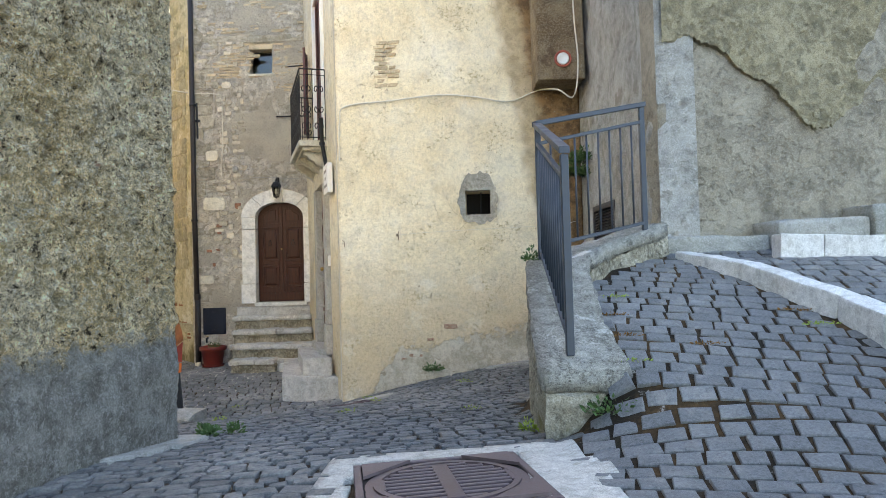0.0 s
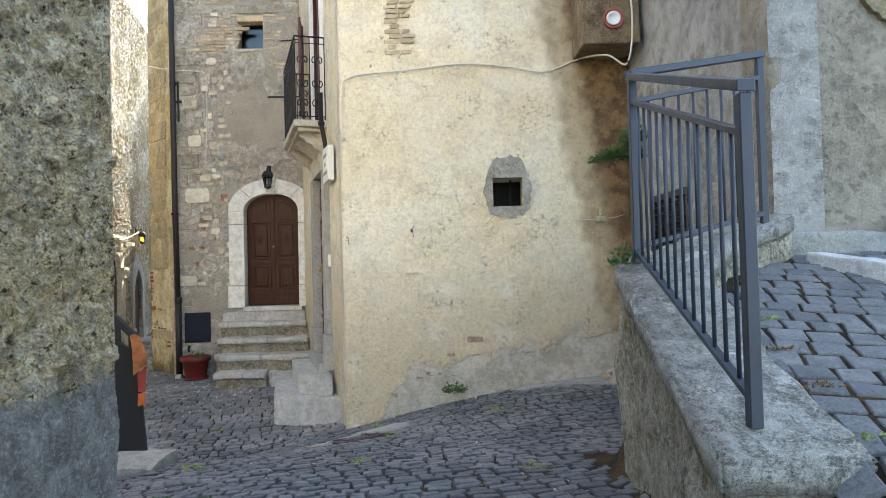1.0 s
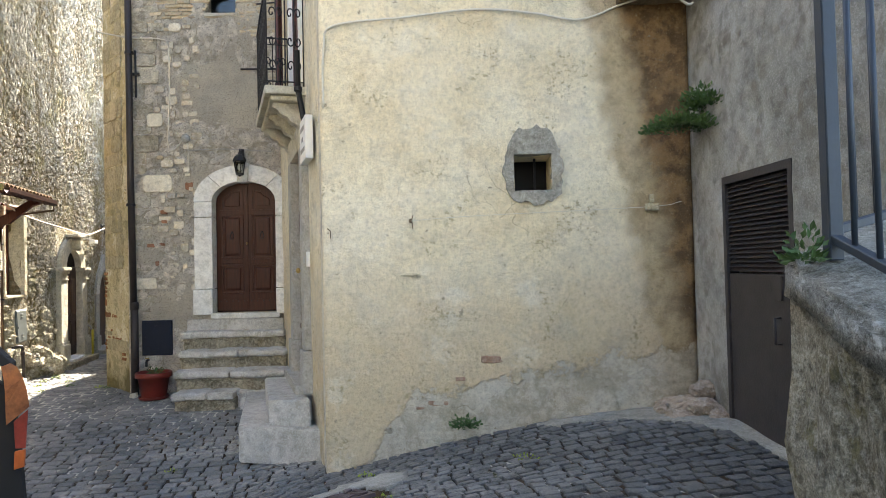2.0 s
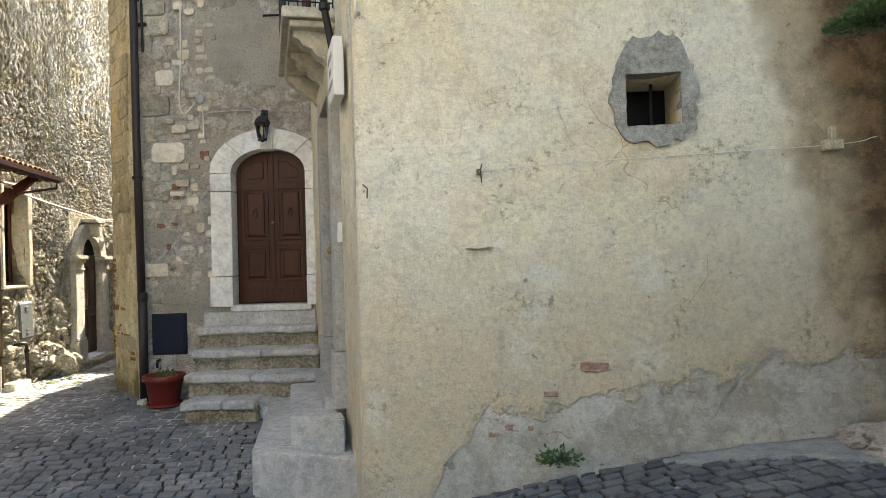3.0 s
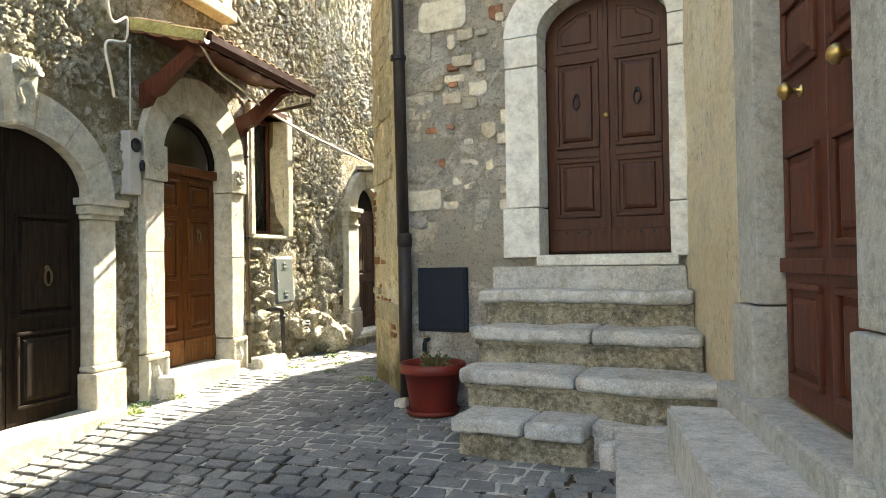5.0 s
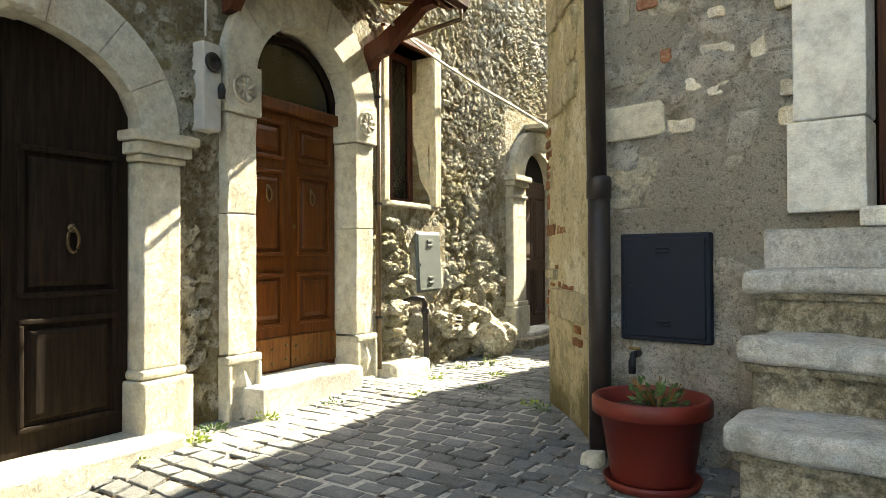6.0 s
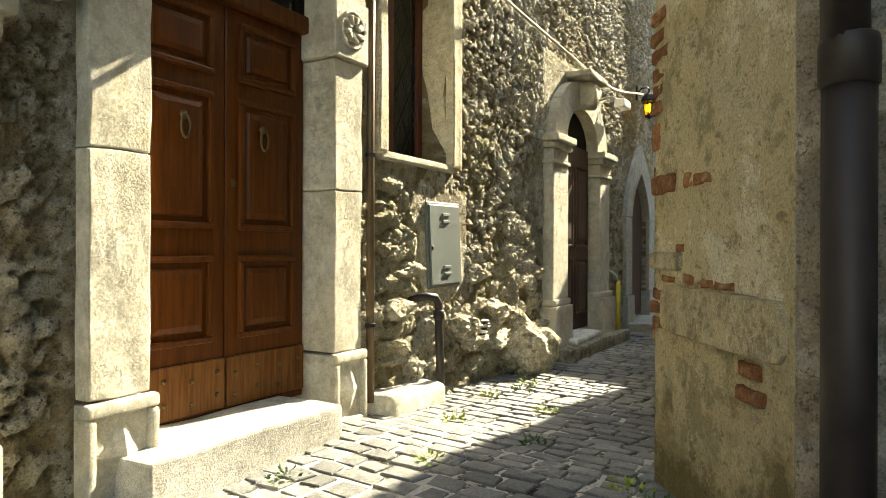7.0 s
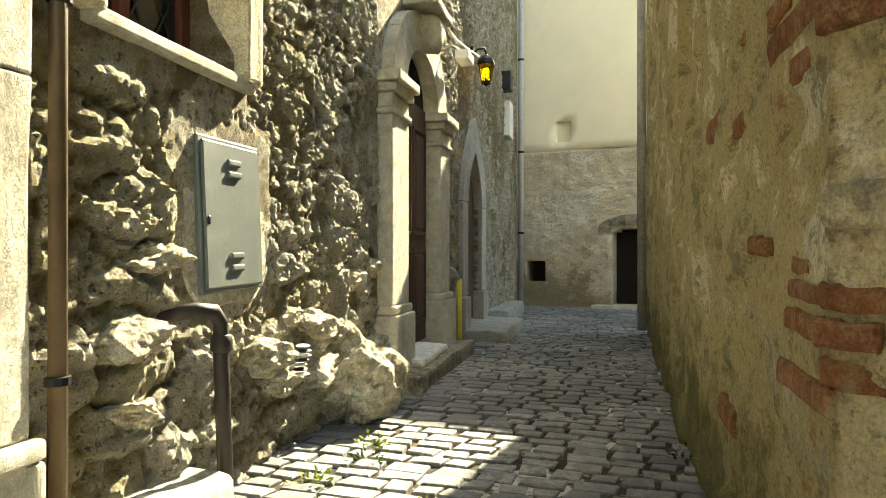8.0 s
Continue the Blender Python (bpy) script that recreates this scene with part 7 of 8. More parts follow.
def boulder_mesh(seed, sx, sy, sz, detail=3):
    b = bmesh.new()
    bmesh.ops.create_icosphere(b, subdivisions=detail, radius=0.5)
    off = Vector((seed * 3.7, seed * 1.3, seed * 0.7))
    for v in b.verts:
        n = v.co.normalized()
        flat = 1 / max(abs(n.x), abs(n.y), abs(n.z), 0.72 * (abs(n.x) + abs(n.z)), 0.72 * (abs(n.y) + abs(n.z)))
        v.co = v.co * (0.35 + 0.62 * flat) * (1 + 0.34 * noise.noise(n * 1.5 + off) + 0.16 * noise.noise(n * 4.0 + off) - 0.13 * abs(noise.noise(n * 7 + off)) - 0.07 * abs(noise.noise(n * 17 + off)) - 0.03 * abs(noise.noise(n * 34 + off)))
        v.co = Vector((v.co.x * sx, v.co.y * sy, v.co.z * sz))
    return b


ROCK = stony("pale_rubble_rock", (0.42, 0.37, 0.25), (0.58, 0.53, 0.41), (0.70, 0.66, 0.55), 4, 32, relief=0.045, pits=0.6, pit_scale=24, pit_color=(0.22, 0.18, 0.10), spots=(0.34, 0.29, 0.13), spot_scale=6, vary=0.15)


def alley_rocks():
    ob = link_bm("boulder", boulder_mesh(2, 0.56, 0.44, 0.52, 5), ROCK, None, at(LEFT, 4.27, -0.10, 0.16), False)
    tagged(ob, "large pale boulder jutting from the foot of the rubble wall", "boulder")
    b = box(2.16, 2.80, -0.22, 0.1, -0.12, 0.16, 0.06, 3)
    bmesh.ops.subdivide_edges(b, edges=[e for e in b.edges if e.calc_length() > 0.2], cuts=6, use_grid_fill=True)
    tagged(link_bm("foot_stone", roughen(b, 0.04, 4), LIMESTONE, None, LEFT, True), "rounded pale stone block at the foot of the wall", "stone block")
    wall = bpy.data.objects["wall_alley_left"]
    inv = wall.matrix_world.inverted() @ LEFT
    rng = random.Random(12)
    meshes = []
    for i in range(10):
        b = boulder_mesh(10 + i, 1, 1, 1, 4)
        me = bpy.data.meshes.new("stone")
        b.to_mesh(me)
        b.free()
        me.materials.append(ROCK)
        meshes.append(me)
    n = 0
    while n < 18:
        s, z = rng.uniform(2.4, 5.0), rng.uniform(-0.02, 0.85)
        if (2.75 < s < 3.6 and 0.5 < z < 1.45) or (s < 3.4 and z > 1.4) or (2.3 < s < 2.9 and z < 0.2):
            continue
        n += 1
        size = rng.uniform(0.10, 0.22) * (1.3 if z < 0.5 else 0.85)
        ob = new("stone", meshes[n % 10])
        ob.parent = wall
        ob.matrix_local = inv @ Matrix.Translation((s, 0.035 - rng.uniform(0.0, 0.05), z)) @ Euler((rng.uniform(-0.3, 0.3), rng.uniform(-0.25, 0.25), rng.uniform(-0.3, 0.3))).to_matrix().to_4x4() @ Matrix.Diagonal((size * rng.uniform(1.1, 1.7), size, size * rng.uniform(0.6, 0.9), 1))


alley_rocks()


def pillar_portal():
    x0, x1 = 5.32, 6.28
    cx, r, spring = 5.80, 0.48, 1.93
    t = thing("pillar_portal", LEFT, "pale stone portal with pilasters, capitals and a carved crest", "archway")
    for a, b in ((x0 - 0.44, x0), (x1, x1 + 0.44)):
        part("pilaster", roughen(box(a + 0.04, b - 0.0 if a < cx else b - 0.04, -0.10, 0.3, 0.52, 1.76, 0.012, 2), 0.004, 4), LIMESTONE, t)
        part("base", roughen(box(a, b, -0.15, 0.3, 0.0, 0.46, 0.015, 2), 0.004, 4), LIMESTONE, t)
        part("base_roll", box(a + 0.02, b, -0.13, 0.3, 0.462, 0.52, 0.02, 3), LIMESTONE, t)
        for z0, z1, g in ((1.762, 1.80, 0.02), (1.802, 1.90, 0.0), (1.902, 1.96, 0.035), (1.962, 2.03, 0.07)):
            part("capital", box(a + 0.05 - g, b + g * 0.6, -0.10 - g, 0.3, z0, z1, 0.012, 2), LIMESTONE, t)
    n = 5
    for i in range(n):
        a0, a1 = math.pi - math.pi * i / n - 0.005, math.pi - math.pi * (i + 1) / n + 0.005
        angs = [a0 + (a1 - a0) * k / 6 for k in range(7)]
        part("arch_stone", ring([(cx + 0.80 * math.cos(a), 2.035 + 0.63 * math.sin(a)) for a in angs], [(cx + r * math.cos(a), 2.035 + 0.36 * math.sin(a)) for a in angs], -0.09, 0.3), LIMESTONE, t)
    part("crest", roughen(plate([(cx - 0.10, 2.39), (cx + 0.10, 2.39), (cx + 0.14, 2.66), (cx - 0.14, 2.66)], -0.22, 0.1, 0.03), 0.03, 8, 2), LIMESTONE, t, "weathered carved crest", True)
    part("crest_ledge", roughen(box(cx - 0.30, cx + 0.30, -0.26, 0.1, 2.67, 2.74, 0.02, 2), 0.02, 6, 2), LIMESTONE, t)
    d = thing("pillar_portal_door", LEFT, "dark brown plank door in the pilastered portal", "door")
    leaf = part("door_leaf", box(x0, x1, 0.02, 0.08, 0.15, 2.04, 0.004), DARK_BROWN, d)
    for z0, z1 in ((0.3, 0.9), (1.0, 1.85)):
        panel(leaf, x0 + 0.06, cx - 0.03, z0, z1, 0.02, DARK_BROWN)
        panel(leaf, cx + 0.03, x1 - 0.06, z0, z1, 0.02, DARK_BROWN)
    part("fanlight", plate(arc(cx, 2.05, r, 0.36), 0.04, 0.07), DARK, d)
    tagged(link_bm("portal_step", roughen(box(x0 - 0.45, x1 + 0.5, -0.30, 0.3, -0.15, 0.09, 0.03, 2), 0.03, 4, 3), RISER_STONE, None, LEFT), "dark mossy stone step before the portal", "stone step")
    tagged(link_bm("portal_step", roughen(box(x0 - 0.1, x1 - 0.3, -0.24, 0.3, 0.08, 0.145, 0.025, 2), 0.03, 5, 3), WHITE_STONE, None, LEFT), "pale broken threshold stone of the portal", "stone step")


DARK_BROWN = timber("dark_brown_wood", (0.04, 0.02, 0.012), (0.085, 0.042, 0.024), 0.55)
pillar_portal()


def pointed_portal():
    x0, x1, spring, top = 7.88, 8.78, 1.40, 2.0
    cx = 8.33
    t = thing("pointed_portal", LEFT, "grey stone pointed arch round a narrow doorway", "archway")
    def side(half, peak, s):
        return [(cx + s * half * (1 - (k / 8) ** 1.6), spring + (peak - spring) * (k / 8) ** 0.85) for k in range(9)]
    for s in (-1, 1):
        part("arch_stone", ring(side(0.45 + 0.28, 2.38, s), side(0.45, top, s), -0.05, 0.3), GREY_STONE, t)
        for z0, z1 in ((0.0, 0.40), (0.408, 1.392)):
            a, b = (x0 - 0.28, x0) if s < 0 else (x1, x1 + 0.28)
            g = 0.025 if z0 == 0 else 0
            part("jamb_stone", roughen(box(a - g, b + g, -0.05 - g, 0.3, z0, z1, 0.012, 2), 0.006, 7), GREY_STONE, t)
    d = thing("pointed_portal_door", LEFT, "shadowed dark wooden door inside the pointed arch", "door")
    part("door_leaf", plate([(x0, 0.1), (x1, 0.1)] + side(0.45, top, 1)[0:] + side(0.45, top, -1)[::-1][1:], 0.06, 0.11), DARK_BROWN, d)
    tagged(link_bm("portal_step", roughen(box(x0 - 0.3, x1 + 0.3, -0.5, 0.3, -0.15, 0.07, 0.02, 2), 0.015, 5, 3), CONCRETE, None, LEFT), "pale cement doorstep of the pointed portal", "stone step")
    tagged(link_bm("portal_step", roughen(box(x1 + 0.6, x1 + 2.4, -0.3, 0.3, -0.2, 0.12, 0.08, 2), 0.03, 3, 3), CONCRETE, None, LEFT), "sloping cement fillet at the foot of the wall", "cement fillet")


pointed_portal()


def upper_window():
    x0, x1, z0, z1 = 1.15, 1.77, 3.9, 5.3
    t = thing("upper_window", LEFT, "upper window with faded mauve shutters in a cream plaster frame", "window")
    for a, b in ((x0 - 0.16, x0), (x1, x1 + 0.18)):
        part("frame", box(a, b, -0.05, 0.2, z0, z1 + 0.15, 0.015, 2), YELLOW_SURROUND, t)
    part("sill", roughen(box(x0 - 0.46, x1 + 0.10, -0.16, 0.2, z0 - 0.13, z0 - 0.002, 0.02, 2), 0.008, 6, 2), OCHRE_STONE, t, "ochre stone sill")
    for a, b in ((x0 + 0.005, (x0 + x1) / 2 - 0.003), ((x0 + x1) / 2 + 0.003, x1 - 0.005)):
        sh = part("shutter", box(a, b, 0.02, 0.05, z0 + 0.01, z1, 0.004), MAUVE, t)
        for k in range(3):
            w = (b - a) / 3
            part("board", box(a + k * w + 0.003, a + (k + 1) * w - 0.003, 0.005, 0.022, z0 + 0.02, z1, 0.004), MAUVE, sh)
    part("knob", lathe([(0.012, 0), (0.015, 0.02), (0, 0.025)], 8, None, Matrix.Translation((x0 + 0.03, 0.0, z0 + 0.35)) @ Matrix.Rotation(radians(90), 4, "X")), BLACK_METAL, t)


MAUVE = timber("faded_mauve_wood", (0.20, 0.15, 0.15), (0.34, 0.27, 0.27), 0.7)
OCHRE_STONE = stony("ochre_stone", (0.44, 0.37, 0.23), (0.56, 0.49, 0.34), (0.62, 0.56, 0.42), 4, 34, relief=0.01)
upper_window()


def door_meter():
    t = thing("intercom_panel", at(LEFT, 0.29, -0.02, 1.82), "grey metal intercom panel with a round speaker beside the alley door", "intercom")
    part("case", box(0.03, 0.17, -0.065, 0.05, 0, 0.54, 0.012, 2), GREY_CABLE, t)
    part("speaker", lathe([(0.06, 0), (0.06, 0.012), (0.048, 0.014), (0.044, 0.006), (0, 0.006)], 20, None, Matrix.Translation((0.10, -0.065, 0.42)) @ Matrix.Rotation(radians(90), 4, "X")), BLACK_METAL, t, "", True)
    part("padlock", lathe([(0, 0), (0.02, 0), (0.025, 0.06), (0.015, 0.09), (0, 0.1)], 8, None, Matrix.Translation((0.14, -0.10, 0.2))), BLACK_METAL, t, "", True)


door_meter()


def cables():
    def run(name, m, pts, r, label, mat=CABLE):
        fine = []
        P = [Vector(p) for p in pts]
        P = [P[0] * 2 - P[1]] + P + [P[-1] * 2 - P[-2]]
        for a, b, c, d in zip(P, P[1:], P[2:], P[3:]):
            for k in range(8):
                t = k / 8
                fine.append(0.5 * ((2 * b) + (c - a) * t + (2 * a - 5 * b + 4 * c - d) * t * t + (3 * b - a - 3 * c + d) * t ** 3))
        fine.append(P[-2])
        tagged(link_bm(name, tube(fine, r, 6), mat, None, m, True), label, "cable")
    run("cable", FRONT, [(-0.62, -0.02, 3.35), (-0.60, -0.035, 3.9), (-0.5, -0.05, 4.1), (0.12, -0.05, 4.15), (0.8, -0.045, 4.2), (1.3, -0.045, 4.15), (1.75, -0.045, 4.07), (2.15, -0.05, 4.2), (2.35, -0.64, 4.05), (2.55, -0.66, 3.95), (2.62, -0.66, 4.4), (2.58, -0.66, 5.2), (2.57, -0.66, 7.5)], 0.010, "pale cable clipped across the cream wall")
    run("cable", STAIR, [(-0.4, -0.06, 5.55), (0.1, -0.04, 5.46), (0.55, -0.045, 5.43), (0.66, -0.045, 5.3), (0.67, -0.045, 4.6), (0.64, -0.045, 3.85), (0.70, -0.045, 3.72), (0.80, -0.045, 3.80), (0.86, -0.045, 3.9)], 0.011, "pale cable looping down the stone wall")
    run("cable", STAIR, [(0.93, -0.045, 3.86), (0.95, -0.045, 3.5), (0.93, -0.045, 3.35)], 0.008, "thin cable below the vent cap")
    run("cable", STAIR, [(0.95, -0.045, 3.72), (1.5, -0.045, 3.73), (2.2, -0.045, 3.68)], 0.006, "thin cable above the door arch", GREY_CABLE)
    run("cable", LEFT, [(0.45, -0.70, 3.05), (0.9, -0.55, 2.98), (1.5, -0.45, 2.94), (2.3, -0.25, 2.93), (3.4, -0.16, 2.88), (5.0, -0.14, 2.82), (6.6, -0.14, 2.78), (8.06, -0.12, 3.0)], 0.012, "pale cable strung along the alley wall")
    run("cable", LEFT, [(0.05, -0.07, 3.9), (0.07, -0.09, 3.35), (0.15, -0.08, 3.22), (0.30, -0.08, 3.3), (0.28, -0.08, 3.1), (0.06, -0.08, 3.02), (0.10, -0.09, 2.75), (0.16, -0.07, 2.6)], 0.013, "loose white cable looping beside the canopy")
    run("cable", LEFT, [(0.36, -0.06, 3.1), (0.36, -0.06, 2.4)], 0.010, "grey conduit down to the intercom", GREY_CABLE)
    run("cable", FRONT, [(0.17, -0.04, 2.29), (0.75, -0.03, 2.32), (2.3, -0.03, 2.36), (2.6, -0.03, 2.40)], 0.003, "thin line strung across the damp wall")


cables()


def wall_bits():
    # on the stone house
    t = thing("vent_cap", at(STAIR, 0.91, -0.04, 3.90), "round rusty vent cap on the stone wall", "vent")
    part("cap", lathe([(0.065, 0), (0.07, 0.02), (0.05, 0.05), (0, 0.055)], 16, None, Matrix.Rotation(radians(90), 4, "X")), GREY_STONE, t, "", True)
    t = thing("iron_anchor", at(STAIR, 0.17, -0.05, 4.9), "rusty iron wall anchor bar", "wall anchor")
    part("bar", tube([(0, 0, -0.36), (0, -0.01, 0), (-0.01, 0, 0.36)], 0.016, 8), BLACK_METAL, t)
    part("clamp", box(-0.08, 0.05, -0.02, 0.05, -0.02, 0.02, 0.005), BLACK_METAL, t)
    t = thing("clothes_bracket", at(STAIR, 1.75, 0, 4.95), "thin iron clothes-line bracket on the stone wall", "bracket")
    part("arm", tube([(0.0, -0.03, 0.0), (0.75, -0.08, -0.02)], 0.014, 6), BLACK_METAL, t)
    t = thing("clothes_bracket", at(STAIR, 2.0, 0, 5.95), "thin iron clothes-line bracket on the stone wall", "bracket")
    part("arm", tube([(0.0, -0.03, 0.0), (0.5, -0.12, 0.0)], 0.012, 6), BLACK_METAL, t)
    # slanting gutter piece on the corner
    t = thing("wall_bracket", SIDE, "dark iron arm leaning out below the balcony", "bracket")
    part("arm", tube([(LS - 0.42, -0.04, 3.42), (LS - 0.38, -0.10, 3.75), (LS - 0.25, -0.12, 4.12)], 0.03, 8), BLACK_METAL, t)
    part("clamp", lathe([(0.03, -0.03), (0.045, -0.02), (0.045, 0.02), (0.03, 0.03)], 10, None, Matrix.Translation((LS - 0.38, -0.10, 3.75))), BLACK_METAL, t)
    # marble street plaque with unreadable lines
    t = thing("wall_plaque", at(SIDE, LS - 0.52, -0.015, 2.98), "small white marble plaque with faded lettering on the house corner", "plaque")
    part("slab", box(0, 0.46, -0.06, 0.02, 0, 0.44, 0.006), MARBLE, t)
    for z, a, b in ((0.31, 0.08, 0.36), (0.20, 0.16, 0.28), (0.09, 0.06, 0.40)):
        part("lettering", box(a, b, -0.063, -0.059, z, z + 0.045), LETTER, t)
    t = thing("door_sign", at(SIDE, LS - 0.62, -0.01, 1.9), "tiny white enamel tag beside the side door", "sign")
    part("tag", box(0, 0.09, -0.012, 0.02, 0, 0.16, 0.004), WHITE_PAINT, t)
    # on the cream wall
    t = thing("iron_hook", at(FRONT, 0.17, -0.02, 2.29), "rusty iron hook in the cream wall", "hook")
    part("plate", box(-0.016, 0.012, -0.02, 0.03, -0.018, 0.018, 0.004), OCHRE_PIPE, t)
    part("pin", tube([(0.02, 0.0, 0.05), (0.012, -0.03, 0.01), (0.016, -0.01, -0.07)], 0.005, 6), OCHRE_PIPE, t)
    t = thing("iron_hook", at(FRONT, -0.585, 0.0, 2.2), "bent iron nail at the house corner", "hook")
    part("pin", tube([(0, 0.1, 0.05), (-0.015, -0.01, 0.04), (0.015, -0.02, 0.015), (0.01, -0.01, -0.05)], 0.005, 6), OCHRE_PIPE, t)
    t = thing("line_pulley", at(FRONT, 2.33, -0.02, 2.36), "small yellowish wooden clothes-line pulley on the damp wall", "pulley")
    part("block", box(-0.05, 0.06, -0.06, 0.02, -0.035, 0.03, 0.008), OCHRE_STONE, t)
    part("peg", box(-0.015, 0.02, -0.06, 0.0, 0.03, 0.11, 0.006), OCHRE_STONE, t)
    # cement collar round the little window
    x0, x1, z0, z1, _ = HOLE
    cx, cz = (x0 + x1) / 2, (z0 + z1) / 2
    t = thing("window_collar", FRONT, "rough grey cement collar round the small square window", "window surround")
    b = bmesh.new()
    rng = random.Random(5)
    n = 40
    rows = [[], [], []]
    for i in range(n):
        a = 2 * math.pi * i / n
        c, s = math.cos(a), math.sin(a)
        k = 1 / max(abs(c), abs(s))
        inner = (cx + c * k * (x1 - x0) / 2, cz + s * k * (z1 - z0) / 2)
        kk = (abs(c) ** 3 + abs(s) ** 3) ** (-1 / 3)
        up = 0.41 if s > 0.75 else 0.29
        outer = (cx + c * kk * (0.265 + rng.uniform(-0.02, 0.02)), cz + s * kk * (up + rng.uniform(-0.025, 0.025)))
        rows[0].append(b.verts.new((inner[0], 0.12, inner[1])))
        rows[1].append(b.verts.new((inner[0], -0.025, inner[1])))
        rows[2].append(b.verts.new((outer[0], -0.035, outer[1])))
    rows.append([b.verts.new((v.co.x, 0.06, v.co.z)) for v in rows[2]])
    for r, s in zip(rows, rows[1:]):
        for i in range(n):
            b.faces.new((r[i], r[(i + 1) % n], s[(i + 1) % n], s[i]))
    part("collar", roughen(b, 0.008, 12), CEMENT_PATCH, t)
    part("shade_panel", box(x0 - 0.1, x1 + 0.1, 0.47, 0.5, z0 - 0.1, z1 + 0.1), DARK, t)
    part("bar", tube([(cx + 0.04, 0.28, z0), (cx + 0.04, 0.28, z1)], 0.012, 6), BLACK_METAL, t)
    # slot where plaster fell
    tagged(link_bm("plaster_ledge", roughen(plate([(0.06, 1.80), (0.12, 1.825), (0.22, 1.82), (0.24, 1.80), (0.15, 1.79)], -0.05, 0.02, 0.004), 0.006, 20), CREAM, None, FRONT), "broken ledge of plaster in the cream wall", "plaster ledge")
    # chimney box in the inner corner with a round vent
    t = thing("flue_box", Matrix.Identity(4), "rendered flue box in the corner with a round vent", "flue")
    b = box(1.27, 1.88, 8.7, 9.3, 4.2, 8.6, 0.02, 2)
    part("body", roughen(b, 0.01, 4, 4), FLUE, t, "stained brown render")
    part("vent", lathe([(0.0, 0.0), (0.06, 0.0), (0.065, 0.01), (0.085, 0.012), (0.095, 0.03), (0.11, 0.025), (0.112, 0.0)], 24, None, Matrix.Translation((1.60, 8.70, 4.46)) @ Matrix.Rotation(radians(90), 4, "X")), VENT_RED, t, "round vent with a red rim", True)
    part("vent_grille", lathe([(0, 0.012), (0.05, 0.012), (0.055, 0.02), (0.075, 0.016), (0.08, 0.0)], 24, None, Matrix.Translation((1.60, 8.685, 4.46)) @ Matrix.Rotation(radians(90), 4, "X")), WHITE_PAINT, t, "white vent ring", True)


FLUE = stony("stained_flue_render", (0.13, 0.085, 0.045), (0.27, 0.21, 0.13), (0.34, 0.29, 0.21), 1.6, 50, relief=0.015, spots=(0.08, 0.05, 0.03), spot_scale=1.5)
VENT_RED = plain("red_vent_paint", (0.35, 0.09, 0.06), 0.6, 0, 0.3)
wall_bits()


def louvre_door():
    x0, x1, z0, z1, _ = LOUVRE
    t = thing("steel_door", RETURN, "dark brown-black steel door with a louvred upper half", "door")
    mid = 1.76
    part("frame", ring([(x0 - 0.02, z0), (x0 - 0.02, z1 + 0.03), (x1 + 0.02, z1 + 0.03), (x1 + 0.02, z0)], [(x0 + 0.03, z0), (x0 + 0.03, z1 - 0.03), (x1 - 0.03, z1 - 0.03), (x1 - 0.03, z0)], -0.012, 0.1), STEEL_DOOR, t)
    leaf = part("door_leaf", box(x0 + 0.03, x1 - 0.03, 0.005, 0.06, z0, mid, 0.004), STEEL_DOOR, t)
    part("backing", box(x0 + 0.03, x1 - 0.03, 0.09, 0.1, mid, z1), DARK, t)
    n = 20
    for i in range(n):
        z = mid + 0.02 + (z1 - 0.05 - mid) * i / n
        part("louvre", box(x0 + 0.03, x1 - 0.03, -0.028, 0.028, -0.003, 0.003, 0, 1, None, Matrix.Translation((0, 0.03, z + 0.015)) @ Matrix.Rotation(radians(38), 4, "X")), STEEL_DOOR, t)
    part("handle", tube([(x1 - 0.20, 0.02, 1.28), (x1 - 0.20, -0.04, 1.28), (x1 - 0.20, -0.04, 1.46), (x1 - 0.20, 0.02, 1.46)], 0.009, 8), STEEL_DOOR, leaf, "", True)
    part("latch", box(x1 - 0.22, x1 - 0.16, -0.01, 0.02, 1.58, 1.75, 0.004), STEEL_DOOR, leaf, "latch plate")


louvre_door()


def rubble_heap():
    """Broken pinkish rubble and crumbled plaster in the inner corner."""
    mat = stony("pinkish_rubble", (0.36, 0.28, 0.21), (0.48, 0.40, 0.32), (0.56, 0.50, 0.43), 5, 40, relief=0.02, vary=0.15)
    t = thing("rubble_heap", Matrix.Translation((1.78, 9.02, gz(1.78, 9.02))), "small heap of pinkish rubble and crumbled plaster in the wall corner", "rubble")
    part("mound", boulder_mesh(31, 0.62, 0.55, 0.26, 4), mat, t, "crumbled plaster", True)
    for i, (x, y, z, s) in enumerate([(-0.16, -0.10, 0.08, 0.17), (-0.02, -0.2, 0.08, 0.2), (0.08, -0.02, 0.18, 0.2), (-0.22, 0.06, 0.06, 0.12), (0.06, -0.34, 0.04, 0.12), (-0.30, -0.02, 0.03, 0.1)]):
        b = boulder_mesh(40 + i, s * 1.3, s, s * 0.8, 3)
        bmesh.ops.translate(b, vec=(x, y, z), verts=b.verts)
        part("stone", b, mat, t)


rubble_heap()


